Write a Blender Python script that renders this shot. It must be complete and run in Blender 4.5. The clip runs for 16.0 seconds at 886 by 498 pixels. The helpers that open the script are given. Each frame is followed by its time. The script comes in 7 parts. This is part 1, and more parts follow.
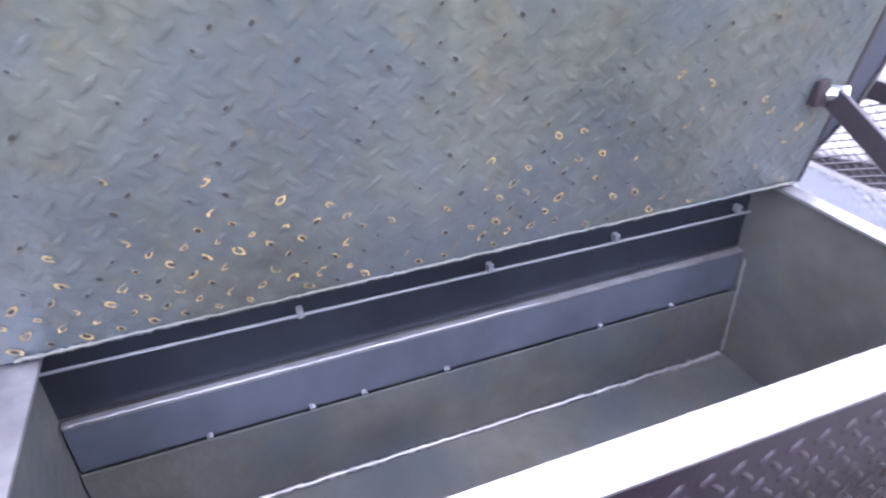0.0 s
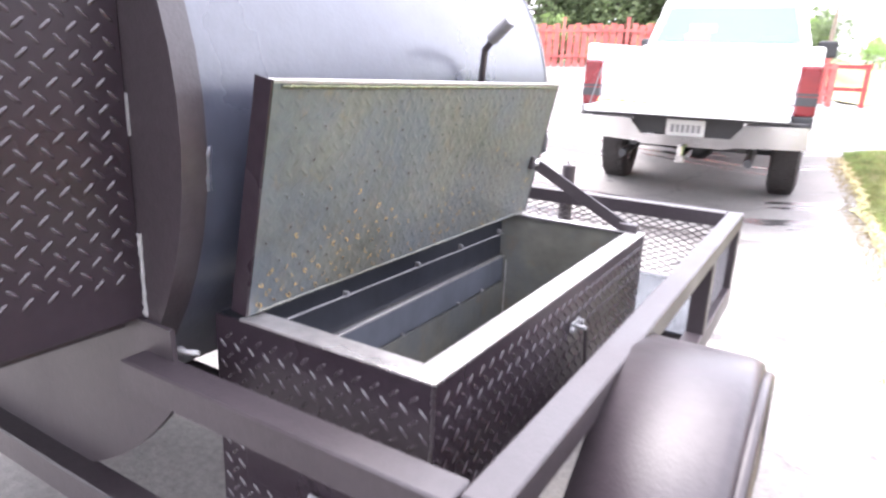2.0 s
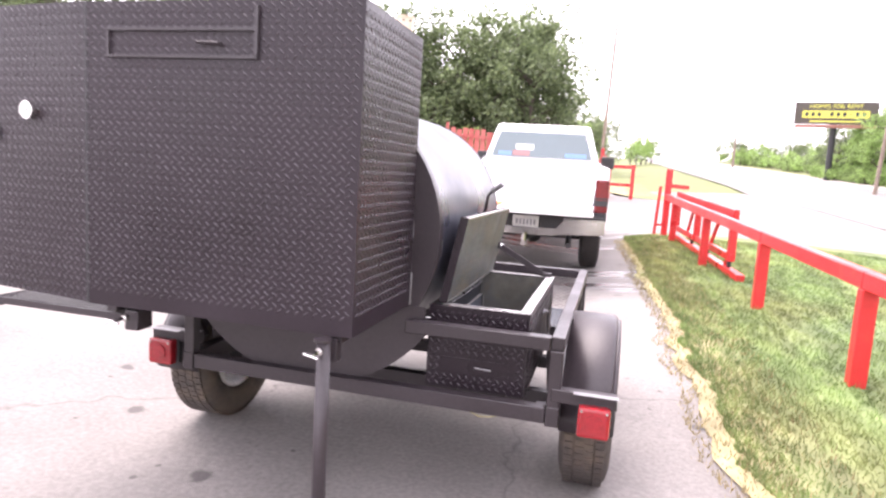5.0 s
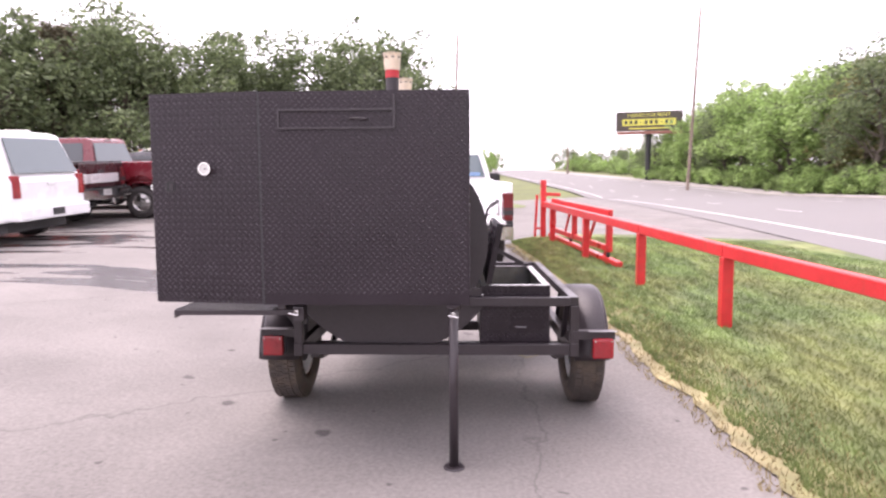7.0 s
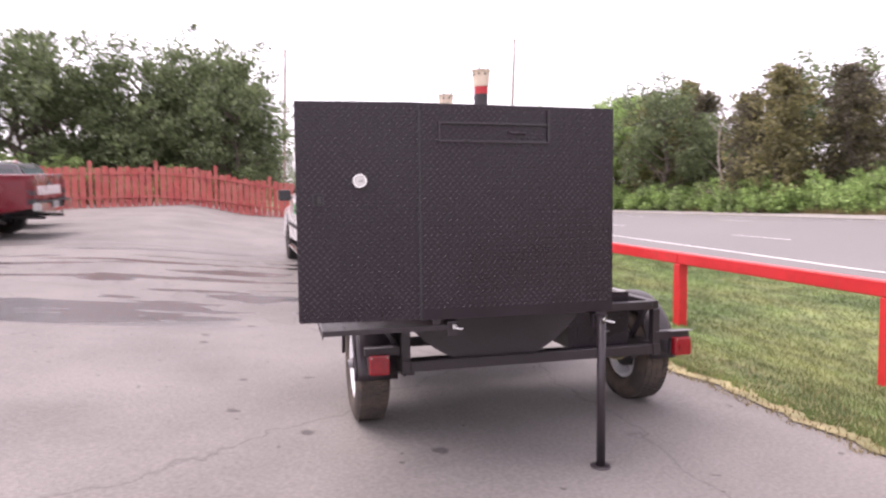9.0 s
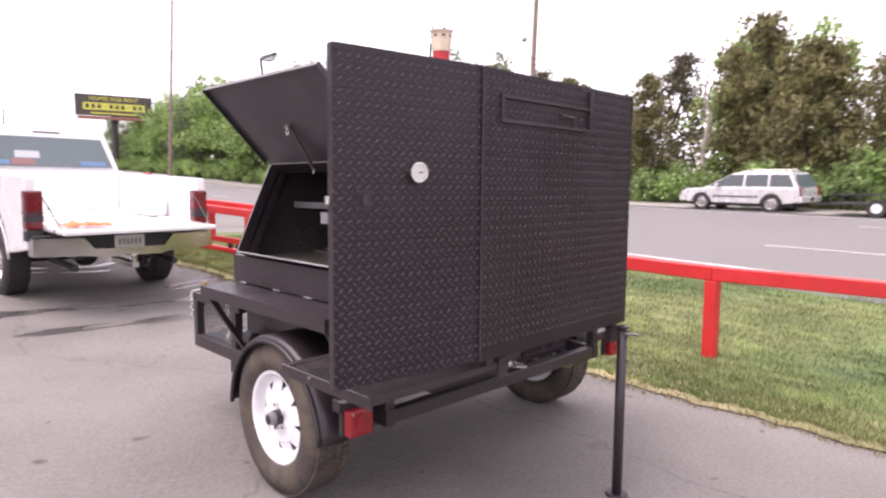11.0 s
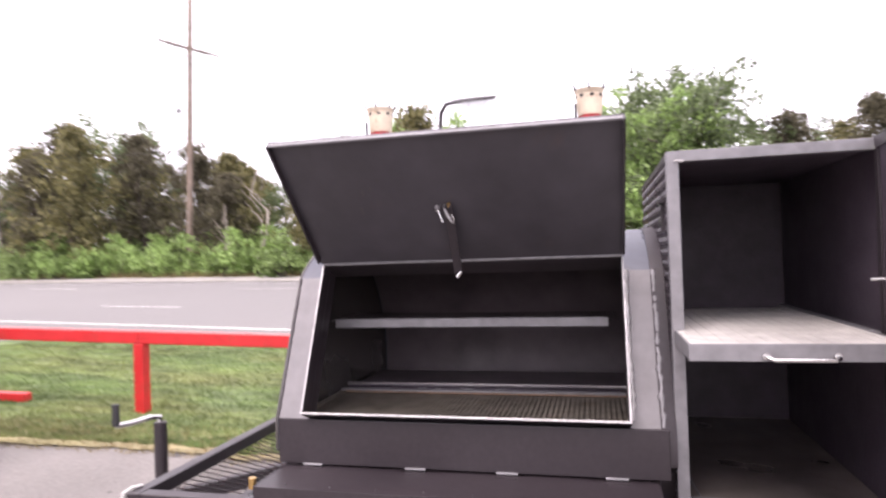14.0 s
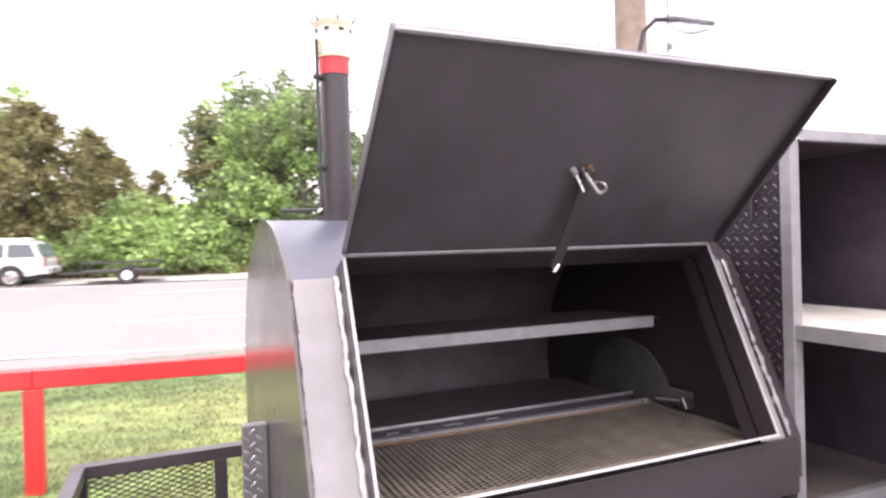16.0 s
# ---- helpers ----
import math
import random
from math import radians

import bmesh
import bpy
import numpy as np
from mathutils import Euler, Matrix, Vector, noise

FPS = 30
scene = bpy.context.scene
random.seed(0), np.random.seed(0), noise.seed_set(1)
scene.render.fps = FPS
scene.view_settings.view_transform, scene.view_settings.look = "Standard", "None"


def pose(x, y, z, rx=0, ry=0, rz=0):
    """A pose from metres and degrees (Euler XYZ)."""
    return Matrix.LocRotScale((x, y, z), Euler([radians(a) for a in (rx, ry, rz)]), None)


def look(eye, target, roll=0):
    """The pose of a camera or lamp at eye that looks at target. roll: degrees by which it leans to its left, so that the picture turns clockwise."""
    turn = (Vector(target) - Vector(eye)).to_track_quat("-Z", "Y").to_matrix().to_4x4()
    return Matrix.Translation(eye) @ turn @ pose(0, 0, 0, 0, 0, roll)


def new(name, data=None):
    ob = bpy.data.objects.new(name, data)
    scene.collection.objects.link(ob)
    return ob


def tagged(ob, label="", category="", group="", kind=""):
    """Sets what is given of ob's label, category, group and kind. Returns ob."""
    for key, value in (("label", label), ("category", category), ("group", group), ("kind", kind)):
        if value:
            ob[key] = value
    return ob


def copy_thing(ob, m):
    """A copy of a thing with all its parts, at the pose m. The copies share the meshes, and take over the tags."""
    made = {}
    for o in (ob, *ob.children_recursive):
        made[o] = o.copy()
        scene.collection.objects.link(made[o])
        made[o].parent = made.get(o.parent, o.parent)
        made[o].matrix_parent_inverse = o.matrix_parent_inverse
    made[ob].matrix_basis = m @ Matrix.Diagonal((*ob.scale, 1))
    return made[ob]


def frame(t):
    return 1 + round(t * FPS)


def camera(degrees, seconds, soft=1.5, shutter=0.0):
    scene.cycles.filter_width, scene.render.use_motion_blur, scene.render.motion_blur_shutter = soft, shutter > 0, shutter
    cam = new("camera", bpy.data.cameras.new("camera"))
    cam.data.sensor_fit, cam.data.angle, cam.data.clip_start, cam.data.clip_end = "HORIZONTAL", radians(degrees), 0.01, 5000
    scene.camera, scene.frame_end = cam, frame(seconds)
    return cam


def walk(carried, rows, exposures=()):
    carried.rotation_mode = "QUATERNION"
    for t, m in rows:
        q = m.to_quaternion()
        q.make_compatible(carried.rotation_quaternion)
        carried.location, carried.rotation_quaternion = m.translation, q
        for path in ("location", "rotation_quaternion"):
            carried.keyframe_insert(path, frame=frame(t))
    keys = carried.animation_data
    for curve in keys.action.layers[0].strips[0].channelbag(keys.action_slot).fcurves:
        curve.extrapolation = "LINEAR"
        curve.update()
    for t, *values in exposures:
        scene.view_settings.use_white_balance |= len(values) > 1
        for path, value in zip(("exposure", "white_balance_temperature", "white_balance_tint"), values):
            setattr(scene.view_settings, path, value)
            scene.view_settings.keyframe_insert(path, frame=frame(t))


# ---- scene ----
cam = camera(70.0, 16.0, soft=2.3, shutter=0.5)
PATH = [
    (0, (0.941, 0.89, 1.206), (-0.666, 1.474, 0.168), -1.9),
    (0.5, (0.981, 0.723, 1.209), (-0.514, 1.645, 0.253), 1.2),
    (1, (1.045, 0.499, 1.219), (-0.341, 1.697, 0.418), 0.6),
    (1.5, (1.02, 0.228, 1.218), (-0.196, 1.667, 0.544), -0.3),
    (2, (1.06, 0.032, 1.175), (0.068, 1.682, 0.635), 2.5),
    (2.5, (1.077, -0.132, 1.15), (0.176, 1.573, 0.619), 2.3),
    (3, (1.078, -0.415, 1.184), (0.3, 1.342, 0.629), 2.7),
    (3.5, (1.119, -0.765, 1.215), (0.362, 1.032, 0.766), 3.5),
    (3.7, (1.123, -0.906, 1.243), (0.403, 0.908, 0.804), 3.6),
    (5.8, (0.772, -2.384, 1.341), (0.407, -0.425, 1.182), 2.9),
    (6, (0.713, -2.543, 1.332), (0.395, -0.576, 1.162), 2.7),
    (6.5, (0.482, -2.809, 1.357), (0.293, -0.827, 1.166), 1.5),
    (7, (0.191, -3.014, 1.335), (0.126, -1.023, 1.16), -0.3),
    (7.5, (-0.131, -3.193, 1.329), (-0.018, -1.2, 1.205), 2.8),
    (8, (-0.551, -3.245, 1.317), (-0.369, -1.254, 1.303), -0.9),
    (10.3, (-2.193, -1.998, 1.377), (-1.113, -0.34, 1.088), -0.2),
    (10.5, (-2.254, -1.868, 1.41), (-1.077, -0.272, 1.148), -2.1),
    (11, (-2.404, -1.458, 1.418), (-1.007, -0.042, 1.219), 0.5),
    (11.5, (-2.556, -1.07, 1.429), (-1.062, 0.246, 1.228), -0.5),
    (12, (-2.705, -0.725, 1.473), (-1.051, 0.375, 1.238), -1.1),
    (12.5, (-2.78, -0.354, 1.501), (-1.011, 0.552, 1.282), -2.0),
    (13, (-2.843, -0.002, 1.513), (-0.981, 0.717, 1.392), -2.6),
    (13.5, (-2.807, 0.39, 1.528), (-0.919, 1.051, 1.52), -4.5),
    (14, (-2.68, 0.767, 1.545), (-0.736, 1.238, 1.567), -1.9),
    (14.5, (-2.542, 1.142, 1.557), (-0.56, 1.193, 1.295), -0.4),
    (15, (-2.352, 1.433, 1.548), (-0.379, 1.21, 1.308), -1.4),
    (15.5, (-2.162, 1.763, 1.539), (-0.228, 1.255, 1.503), -0.4),
    (16, (-1.924, 2.026, 1.546), (-0.085, 1.24, 1.531), -1.6),
]
LIGHT = [(0, 2.95, 5400, 25), (0.5, 3.0, 5550, 23), (1.0, 3.0, 5800, 20), (1.5, 2.95, 6000, 18), (3.5, 2.53, 6400, 20), (5.8, 1.9, 6600, 28), (8.2, 1.18, 6600, 30), (10.5, 1.12, 6650, 28), (13.0, 1.36, 6550, 25), (14.5, 1.46, 6600, 26), (15.5, 1.88, 6600, 22), (16, 1.95, 6600, 22)]
walk(cam, [(t, look(eye, target, roll)) for t, eye, target, roll in PATH], LIGHT)

# ---- world, sun, exposure ----
world = bpy.data.worlds.new("sky_world")
scene.world = world
world.use_nodes = True
wt = world.node_tree
wt.nodes.clear()
sky = wt.nodes.new("ShaderNodeTexSky")
sky.sky_type = "NISHITA"
sky.sun_disc = False
sky.sun_elevation = radians(66)
sky.sun_rotation = radians(-61)
sky.dust_density = 4.0
cloud = wt.nodes.new("ShaderNodeMixRGB")
cloud.inputs[0].default_value = 0.72
cloud.inputs[2].default_value = (9.6, 9.55, 9.65, 1)
bgn = wt.nodes.new("ShaderNodeBackground")
bgn.inputs[1].default_value = 0.115
wout = wt.nodes.new("ShaderNodeOutputWorld")
wt.links.new(sky.outputs[0], cloud.inputs[1])
wt.links.new(cloud.outputs[0], bgn.inputs[0])
wt.links.new(bgn.outputs[0], wout.inputs[0])
sun = new("sun", bpy.data.lights.new("sun", "SUN"))
sun.data.energy = 1.3
sun.data.angle = radians(48)
sun.data.color = (1.0, 0.95, 0.88)
sun.matrix_world = look((-10.0, 6.0, 26.0), (0, 0, 0))


# ---- materials ----
def mat(name, base, rough=0.6, metal=0.0, spread=0.15, scale=40.0, big=2.5, bump=0.15, bscale=None, rust=None, rust_amt=0.0, rust_scale=9.0, coat=0.0, spec=0.5, rough_spread=0.12, patch=None):
    """A surface with grain and stains: two noise scales in the colour, one in the relief and the gloss."""
    m = bpy.data.materials.new(name)
    m.use_nodes = True
    nt = m.node_tree
    nd, ln = nt.nodes, nt.links
    bs = nd["Principled BSDF"]
    co = nd.new("ShaderNodeTexCoord")
    n1 = nd.new("ShaderNodeTexNoise")
    n1.inputs["Scale"].default_value = scale
    n1.inputs["Detail"].default_value = 4
    n2 = nd.new("ShaderNodeTexNoise")
    n2.inputs["Scale"].default_value = big
    n2.inputs["Detail"].default_value = 5
    ln.new(co.outputs["Object"], n1.inputs["Vector"])
    ln.new(co.outputs["Object"], n2.inputs["Vector"])
    add = nd.new("ShaderNodeMath")
    add.operation = "ADD"
    ln.new(n1.outputs[0], add.inputs[0])
    ln.new(n2.outputs[0], add.inputs[1])
    mr = nd.new("ShaderNodeMapRange")
    mr.inputs[1].default_value, mr.inputs[2].default_value = 0.65, 1.35
    mr.inputs[3].default_value, mr.inputs[4].default_value = 1 - spread, 1 + spread
    ln.new(add.outputs[0], mr.inputs[0])
    mul = nd.new("ShaderNodeVectorMath")
    mul.operation = "SCALE"
    mul.inputs[0].default_value = base
    ln.new(mr.outputs[0], mul.inputs["Scale"])
    col = mul.outputs[0]
    if patch:
        tone, amount, size = patch
        np_ = nd.new("ShaderNodeTexNoise")
        np_.inputs["Scale"].default_value = size
        np_.inputs["Detail"].default_value = 6
        np_.inputs["Roughness"].default_value = 0.62
        ln.new(co.outputs["Object"], np_.inputs["Vector"])
        rp = nd.new("ShaderNodeMapRange")
        rp.inputs[1].default_value, rp.inputs[2].default_value = 0.42, 0.62
        rp.inputs[3].default_value, rp.inputs[4].default_value = 0, amount
        ln.new(np_.outputs[0], rp.inputs[0])
        mp_ = nd.new("ShaderNodeMixRGB")
        mp_.inputs[2].default_value = (*tone, 1)
        ln.new(rp.outputs[0], mp_.inputs[0])
        ln.new(col, mp_.inputs[1])
        col = mp_.outputs[0]
    if rust:
        n3 = nd.new("ShaderNodeTexNoise")
        n3.inputs["Scale"].default_value = rust_scale
        n3.inputs["Detail"].default_value = 8
        n3.inputs["Roughness"].default_value = 0.7
        ln.new(co.outputs["Object"], n3.inputs["Vector"])
        r3 = nd.new("ShaderNodeMapRange")
        r3.inputs[1].default_value, r3.inputs[2].default_value = 0.56, 0.68
        r3.inputs[3].default_value, r3.inputs[4].default_value = 0, rust_amt
        ln.new(n3.outputs[0], r3.inputs[0])
        mx = nd.new("ShaderNodeMixRGB")
        mx.inputs[2].default_value = (*rust, 1)
        ln.new(r3.outputs[0], mx.inputs[0])
        ln.new(col, mx.inputs[1])
        col = mx.outputs[0]
    ln.new(col, bs.inputs["Base Color"])
    rr = nd.new("ShaderNodeMapRange")
    rr.inputs[1].default_value, rr.inputs[2].default_value = 0.3, 0.7
    rr.inputs[3].default_value, rr.inputs[4].default_value = max(0.02, rough - rough_spread), min(1, rough + rough_spread)
    ln.new(n2.outputs[0], rr.inputs[0])
    ln.new(rr.outputs[0], bs.inputs["Roughness"])
    bs.inputs["Metallic"].default_value = metal
    bs.inputs["Coat Weight"].default_value = coat
    bs.inputs["Specular IOR Level"].default_value = spec
    if bump:
        nb = nd.new("ShaderNodeTexNoise")
        nb.inputs["Scale"].default_value = bscale or scale * 2
        nb.inputs["Detail"].default_value = 3
        ln.new(co.outputs["Object"], nb.inputs["Vector"])
        bp = nd.new("ShaderNodeBump")
        bp.inputs["Strength"].default_value = bump
        bp.inputs["Distance"].default_value = 0.01
        ln.new(nb.outputs[0], bp.inputs["Height"])
        ln.new(bp.outputs[0], bs.inputs["Normal"])
    return m


def glass_mat(name, tint, rough=0.03):
    m = mat(name, tint, rough, spread=0.05, bump=0.0, rough_spread=0.01, spec=0.8)
    return m


BLACK = mat("black_satin_paint", (0.0295, 0.0232, 0.0270), 0.40, spread=0.25, scale=60, bump=0.06, bscale=180, spec=0.5)
TREAD = mat("black_painted_tread_plate", (0.0205, 0.0147, 0.0192), 0.34, spread=0.25, scale=50, bump=0.05, bscale=160, spec=0.28)
TANKBLK = mat("dark_barrel_paint", (0.042, 0.046, 0.066), 0.34, spread=0.2, scale=30, bump=0.04, bscale=120, spec=0.85)
# Lighter, glossier TREAD: highlights caught by the lugs are put into the colour.
TREADTOP = mat("lit_tread_lug_paint", (0.0315, 0.0235, 0.0295), 0.25, spread=0.3, scale=60, bump=0.0)
SOOT = mat("grey_sooted_barrel_steel", (0.106, 0.087, 0.096), 0.46, spread=0.35, scale=9, big=2.0, bump=0.12, bscale=50, metal=0.15)
# Grey tone of shield plate and lugs carries the sky they reflect.
SHIELD = mat("grey_tread_plate", (0.15, 0.145, 0.155), 0.4, metal=0.4, spread=0.3, scale=40, bump=0.1, bscale=120)
SHIELDTOP = mat("sky_lit_grey_tread_lugs", (0.28, 0.275, 0.285), 0.34, metal=0.5, spread=0.3, scale=60, bump=0.0)
ENDPLATE = mat("smooth_oiled_end_steel", (0.115, 0.106, 0.102), 0.24, metal=0.55, spread=0.15, scale=10, big=1.5, bump=0.02, bscale=40)
INNER = mat("sooty_inner_steel", (0.052, 0.040, 0.053), 0.5, spread=0.35, scale=14, bump=0.15, bscale=60)
PRIMER = mat("grey_mill_steel", (0.23, 0.225, 0.235), 0.5, metal=0.35, spread=0.22, scale=25, bump=0.08, bscale=90)
STRIP = mat("dark_scaled_steel_strip", (0.196, 0.188, 0.194), 0.55, metal=0.25, spread=0.18, scale=18, bump=0.06, bscale=90)
BARE = mat("brushed_bare_steel", (0.42, 0.40, 0.40), 0.38, metal=0.75, spread=0.3, scale=35, bump=0.1, bscale=140)
EDGE = mat("bright_ground_edge", (0.40, 0.39, 0.39), 0.4, metal=0.6, spread=0.25, scale=50, bump=0.2, bscale=160)
WELD = mat("weld_bead_steel", (0.40, 0.38, 0.38), 0.42, metal=0.8, spread=0.35, scale=90, bump=0.5, bscale=220)
FBWALL = mat("oily_mill_scale_steel", (0.130, 0.126, 0.108), 0.42, metal=0.3, spread=0.4, scale=14, big=4, bump=0.14, bscale=55, patch=((0.10, 0.11, 0.12), 0.7, 5.0), rust=(0.16, 0.10, 0.04), rust_amt=0.35, rust_scale=11)
FBLID = mat("mill_scale_lid_with_rust_specks", (0.128, 0.134, 0.118), 0.42, metal=0.35, spread=0.30, scale=45, big=5, bump=0.2, bscale=70, rust=(0.19, 0.15, 0.08), rust_amt=0.35, rust_scale=26, patch=((0.108, 0.128, 0.150), 0.75, 4.0))
WELDOLIVE = mat("olive_heat_stained_weld", (0.15, 0.16, 0.085), 0.4, metal=0.5, spread=0.5, scale=40, bump=0.4, bscale=150)
BLUE = mat("blued_steel", (0.125, 0.135, 0.165), 0.38, metal=0.45, spread=0.25, scale=14, bump=0.06)
DARKBLUE = mat("near_black_back_steel", (0.022, 0.024, 0.032), 0.40, metal=0.3, spread=0.35, scale=14, bump=0.06)
CHROME = mat("worn_chrome", (0.62, 0.61, 0.60), 0.2, metal=1.0, spread=0.1, scale=50, bump=0.05)
BRASS = mat("brass", (0.55, 0.36, 0.14), 0.35, metal=0.9, spread=0.2)
RUBBER = mat("tyre_rubber", (0.032, 0.028, 0.027), 0.8, spread=0.3, scale=30, bump=0.3, bscale=120)
DUSTY = mat("dusty_tyre_rubber", (0.058, 0.048, 0.043), 0.85, spread=0.35, scale=30, bump=0.3, bscale=120, patch=((0.115, 0.090, 0.066), 0.75, 7.0))
RIMW = mat("white_wheel_enamel", (0.78, 0.78, 0.80), 0.3, spread=0.05, scale=20, bump=0.0)
RED_L = mat("red_lamp_lens", (0.28, 0.010, 0.016), 0.2, spread=0.2, scale=60, bump=0.3, bscale=150, coat=0.4)
RED = mat("red_gloss_paint", (0.58, 0.028, 0.03), 0.36, spread=0.18, scale=10, big=1.2, bump=0.15, bscale=60, rust=(0.25, 0.05, 0.03), rust_amt=0.5, rust_scale=5)
MESHGREY = mat("rubbed_black_mesh", (0.058, 0.050, 0.054), 0.42, spread=0.3, scale=40, bump=0.05)
FADED = mat("sun_faded_red_boards", (0.40, 0.085, 0.075), 0.7, spread=0.25, scale=6, big=1.0, bump=0.2, bscale=30, patch=((0.46, 0.16, 0.13), 0.6, 1.5))
REDBAND = mat("red_stack_paint", (0.5, 0.03, 0.035), 0.45, spread=0.12, scale=30, bump=0.05)
CREAM = mat("heat_stained_cream_metal", (0.66, 0.56, 0.43), 0.45, metal=0.3, spread=0.25, scale=18, bump=0.1, rust=(0.35, 0.16, 0.05), rust_amt=0.6, rust_scale=14)
GRATE = mat("rusty_grate_steel", (0.215, 0.190, 0.160), 0.55, metal=0.4, spread=0.4, scale=16, bump=0.2, rust=(0.20, 0.11, 0.05), rust_amt=0.35, rust_scale=7)
TRAY = mat("dull_galvanised_sheet", (0.60, 0.58, 0.55), 0.5, metal=0.3, spread=0.25, scale=18, bump=0.15, bscale=90)
WHITEP = mat("white_car_paint", (0.80, 0.80, 0.81), 0.25, spread=0.04, scale=8, bump=0.0, coat=0.6)
SILVERP = mat("silver_car_paint", (0.66, 0.66, 0.67), 0.3, metal=0.3, spread=0.05, scale=8, bump=0.0, coat=0.5)
MAROON = mat("maroon_car_paint", (0.16, 0.012, 0.02), 0.25, spread=0.08, scale=8, bump=0.0, coat=0.6)
DARKP = mat("dark_wine_car_paint", (0.035, 0.012, 0.015), 0.28, spread=0.08, scale=8, bump=0.0, coat=0.6)
TRIM = mat("black_plastic_trim", (0.03, 0.03, 0.032), 0.6, spread=0.15, scale=30)
GLASS = glass_mat("dark_vehicle_glass", (0.05, 0.06, 0.065))
PANE = glass_mat("grey_rear_glass", (0.10, 0.135, 0.145), 0.04)
TAIL = mat("dark_red_lamp_lens", (0.13, 0.006, 0.010), 0.25, spread=0.3, scale=14, bump=0.1, coat=0.4)
ORANGE = mat("orange_cloth", (0.75, 0.22, 0.08), 0.8, spread=0.2, scale=30, bump=0.4)
ROPE = mat("white_rope", (0.62, 0.62, 0.60), 0.85, spread=0.2, scale=120, bump=0.5)
DIAL = mat("white_dial_face", (0.55, 0.55, 0.53), 0.3, spread=0.05)
WOODP = mat("weathered_pole_wood", (0.22, 0.17, 0.138), 0.85, spread=0.35, scale=9, big=1.3, bump=0.5, bscale=24)
BARK = mat("tree_bark", (0.085, 0.07, 0.055), 0.9, spread=0.4, scale=12, bump=0.6, bscale=20)
DEADW = mat("bleached_dead_wood", (0.33, 0.29, 0.25), 0.85, spread=0.25, scale=10, bump=0.4)
CONC = mat("pale_road_gravel", (0.29, 0.275, 0.255), 0.9, spread=0.3, scale=7, big=0.8, bump=0.4, bscale=30)
PAINTW = mat("white_road_paint", (0.68, 0.67, 0.65), 0.7, spread=0.2, scale=6, big=0.7, bump=0.2)
ROADM = mat("worn_road_asphalt", (0.172, 0.165, 0.162), 0.85, spread=0.16, scale=30, big=0.25, bump=0.4, bscale=90)


def leaf_mat(name, base, spread=0.5):
    m = mat(name, base, 0.6, spread=0.35, scale=1.2, big=0.35, bump=0.0)
    nt = m.node_tree
    bs = nt.nodes["Principled BSDF"]
    link = bs.inputs["Base Color"].links[0]
    src = link.from_socket
    geo = nt.nodes.new("ShaderNodeNewGeometry")
    mr = nt.nodes.new("ShaderNodeMapRange")
    mr.inputs[3].default_value, mr.inputs[4].default_value = 1 - spread, 1 + spread
    sc = nt.nodes.new("ShaderNodeVectorMath")
    sc.operation = "SCALE"
    nt.links.new(geo.outputs["Random Per Island"], mr.inputs[0])
    nt.links.new(mr.outputs[0], sc.inputs["Scale"])
    nt.links.new(src, sc.inputs[0])
    nt.links.new(sc.outputs[0], bs.inputs["Base Color"])
    bs.inputs["Subsurface Weight"].default_value = 0.0
    tr = nt.nodes.new("ShaderNodeBsdfTranslucent")
    nt.links.new(sc.outputs[0], tr.inputs[0])
    mix = nt.nodes.new("ShaderNodeMixShader")
    mix.inputs[0].default_value = 0.45
    out = nt.nodes["Material Output"]
    nt.links.new(bs.outputs[0], mix.inputs[1])
    nt.links.new(tr.outputs[0], mix.inputs[2])
    nt.links.new(mix.outputs[0], out.inputs[0])
    return m


LEAF_A = leaf_mat("broadleaf_foliage", (0.142, 0.186, 0.088))
LEAF_B = leaf_mat("bright_shrub_foliage", (0.265, 0.385, 0.130))
LEAF_C = leaf_mat("cedar_foliage", (0.112, 0.101, 0.064))
LEAF_D = leaf_mat("olive_foliage", (0.190, 0.178, 0.078))
BLADE = leaf_mat("grass_blades", (0.140, 0.205, 0.070), 0.25)
LEAF_E = leaf_mat("mid_green_shrub_foliage", (0.205, 0.290, 0.105))
STRAW = leaf_mat("dry_straw_blades", (0.27, 0.22, 0.11), 0.4)


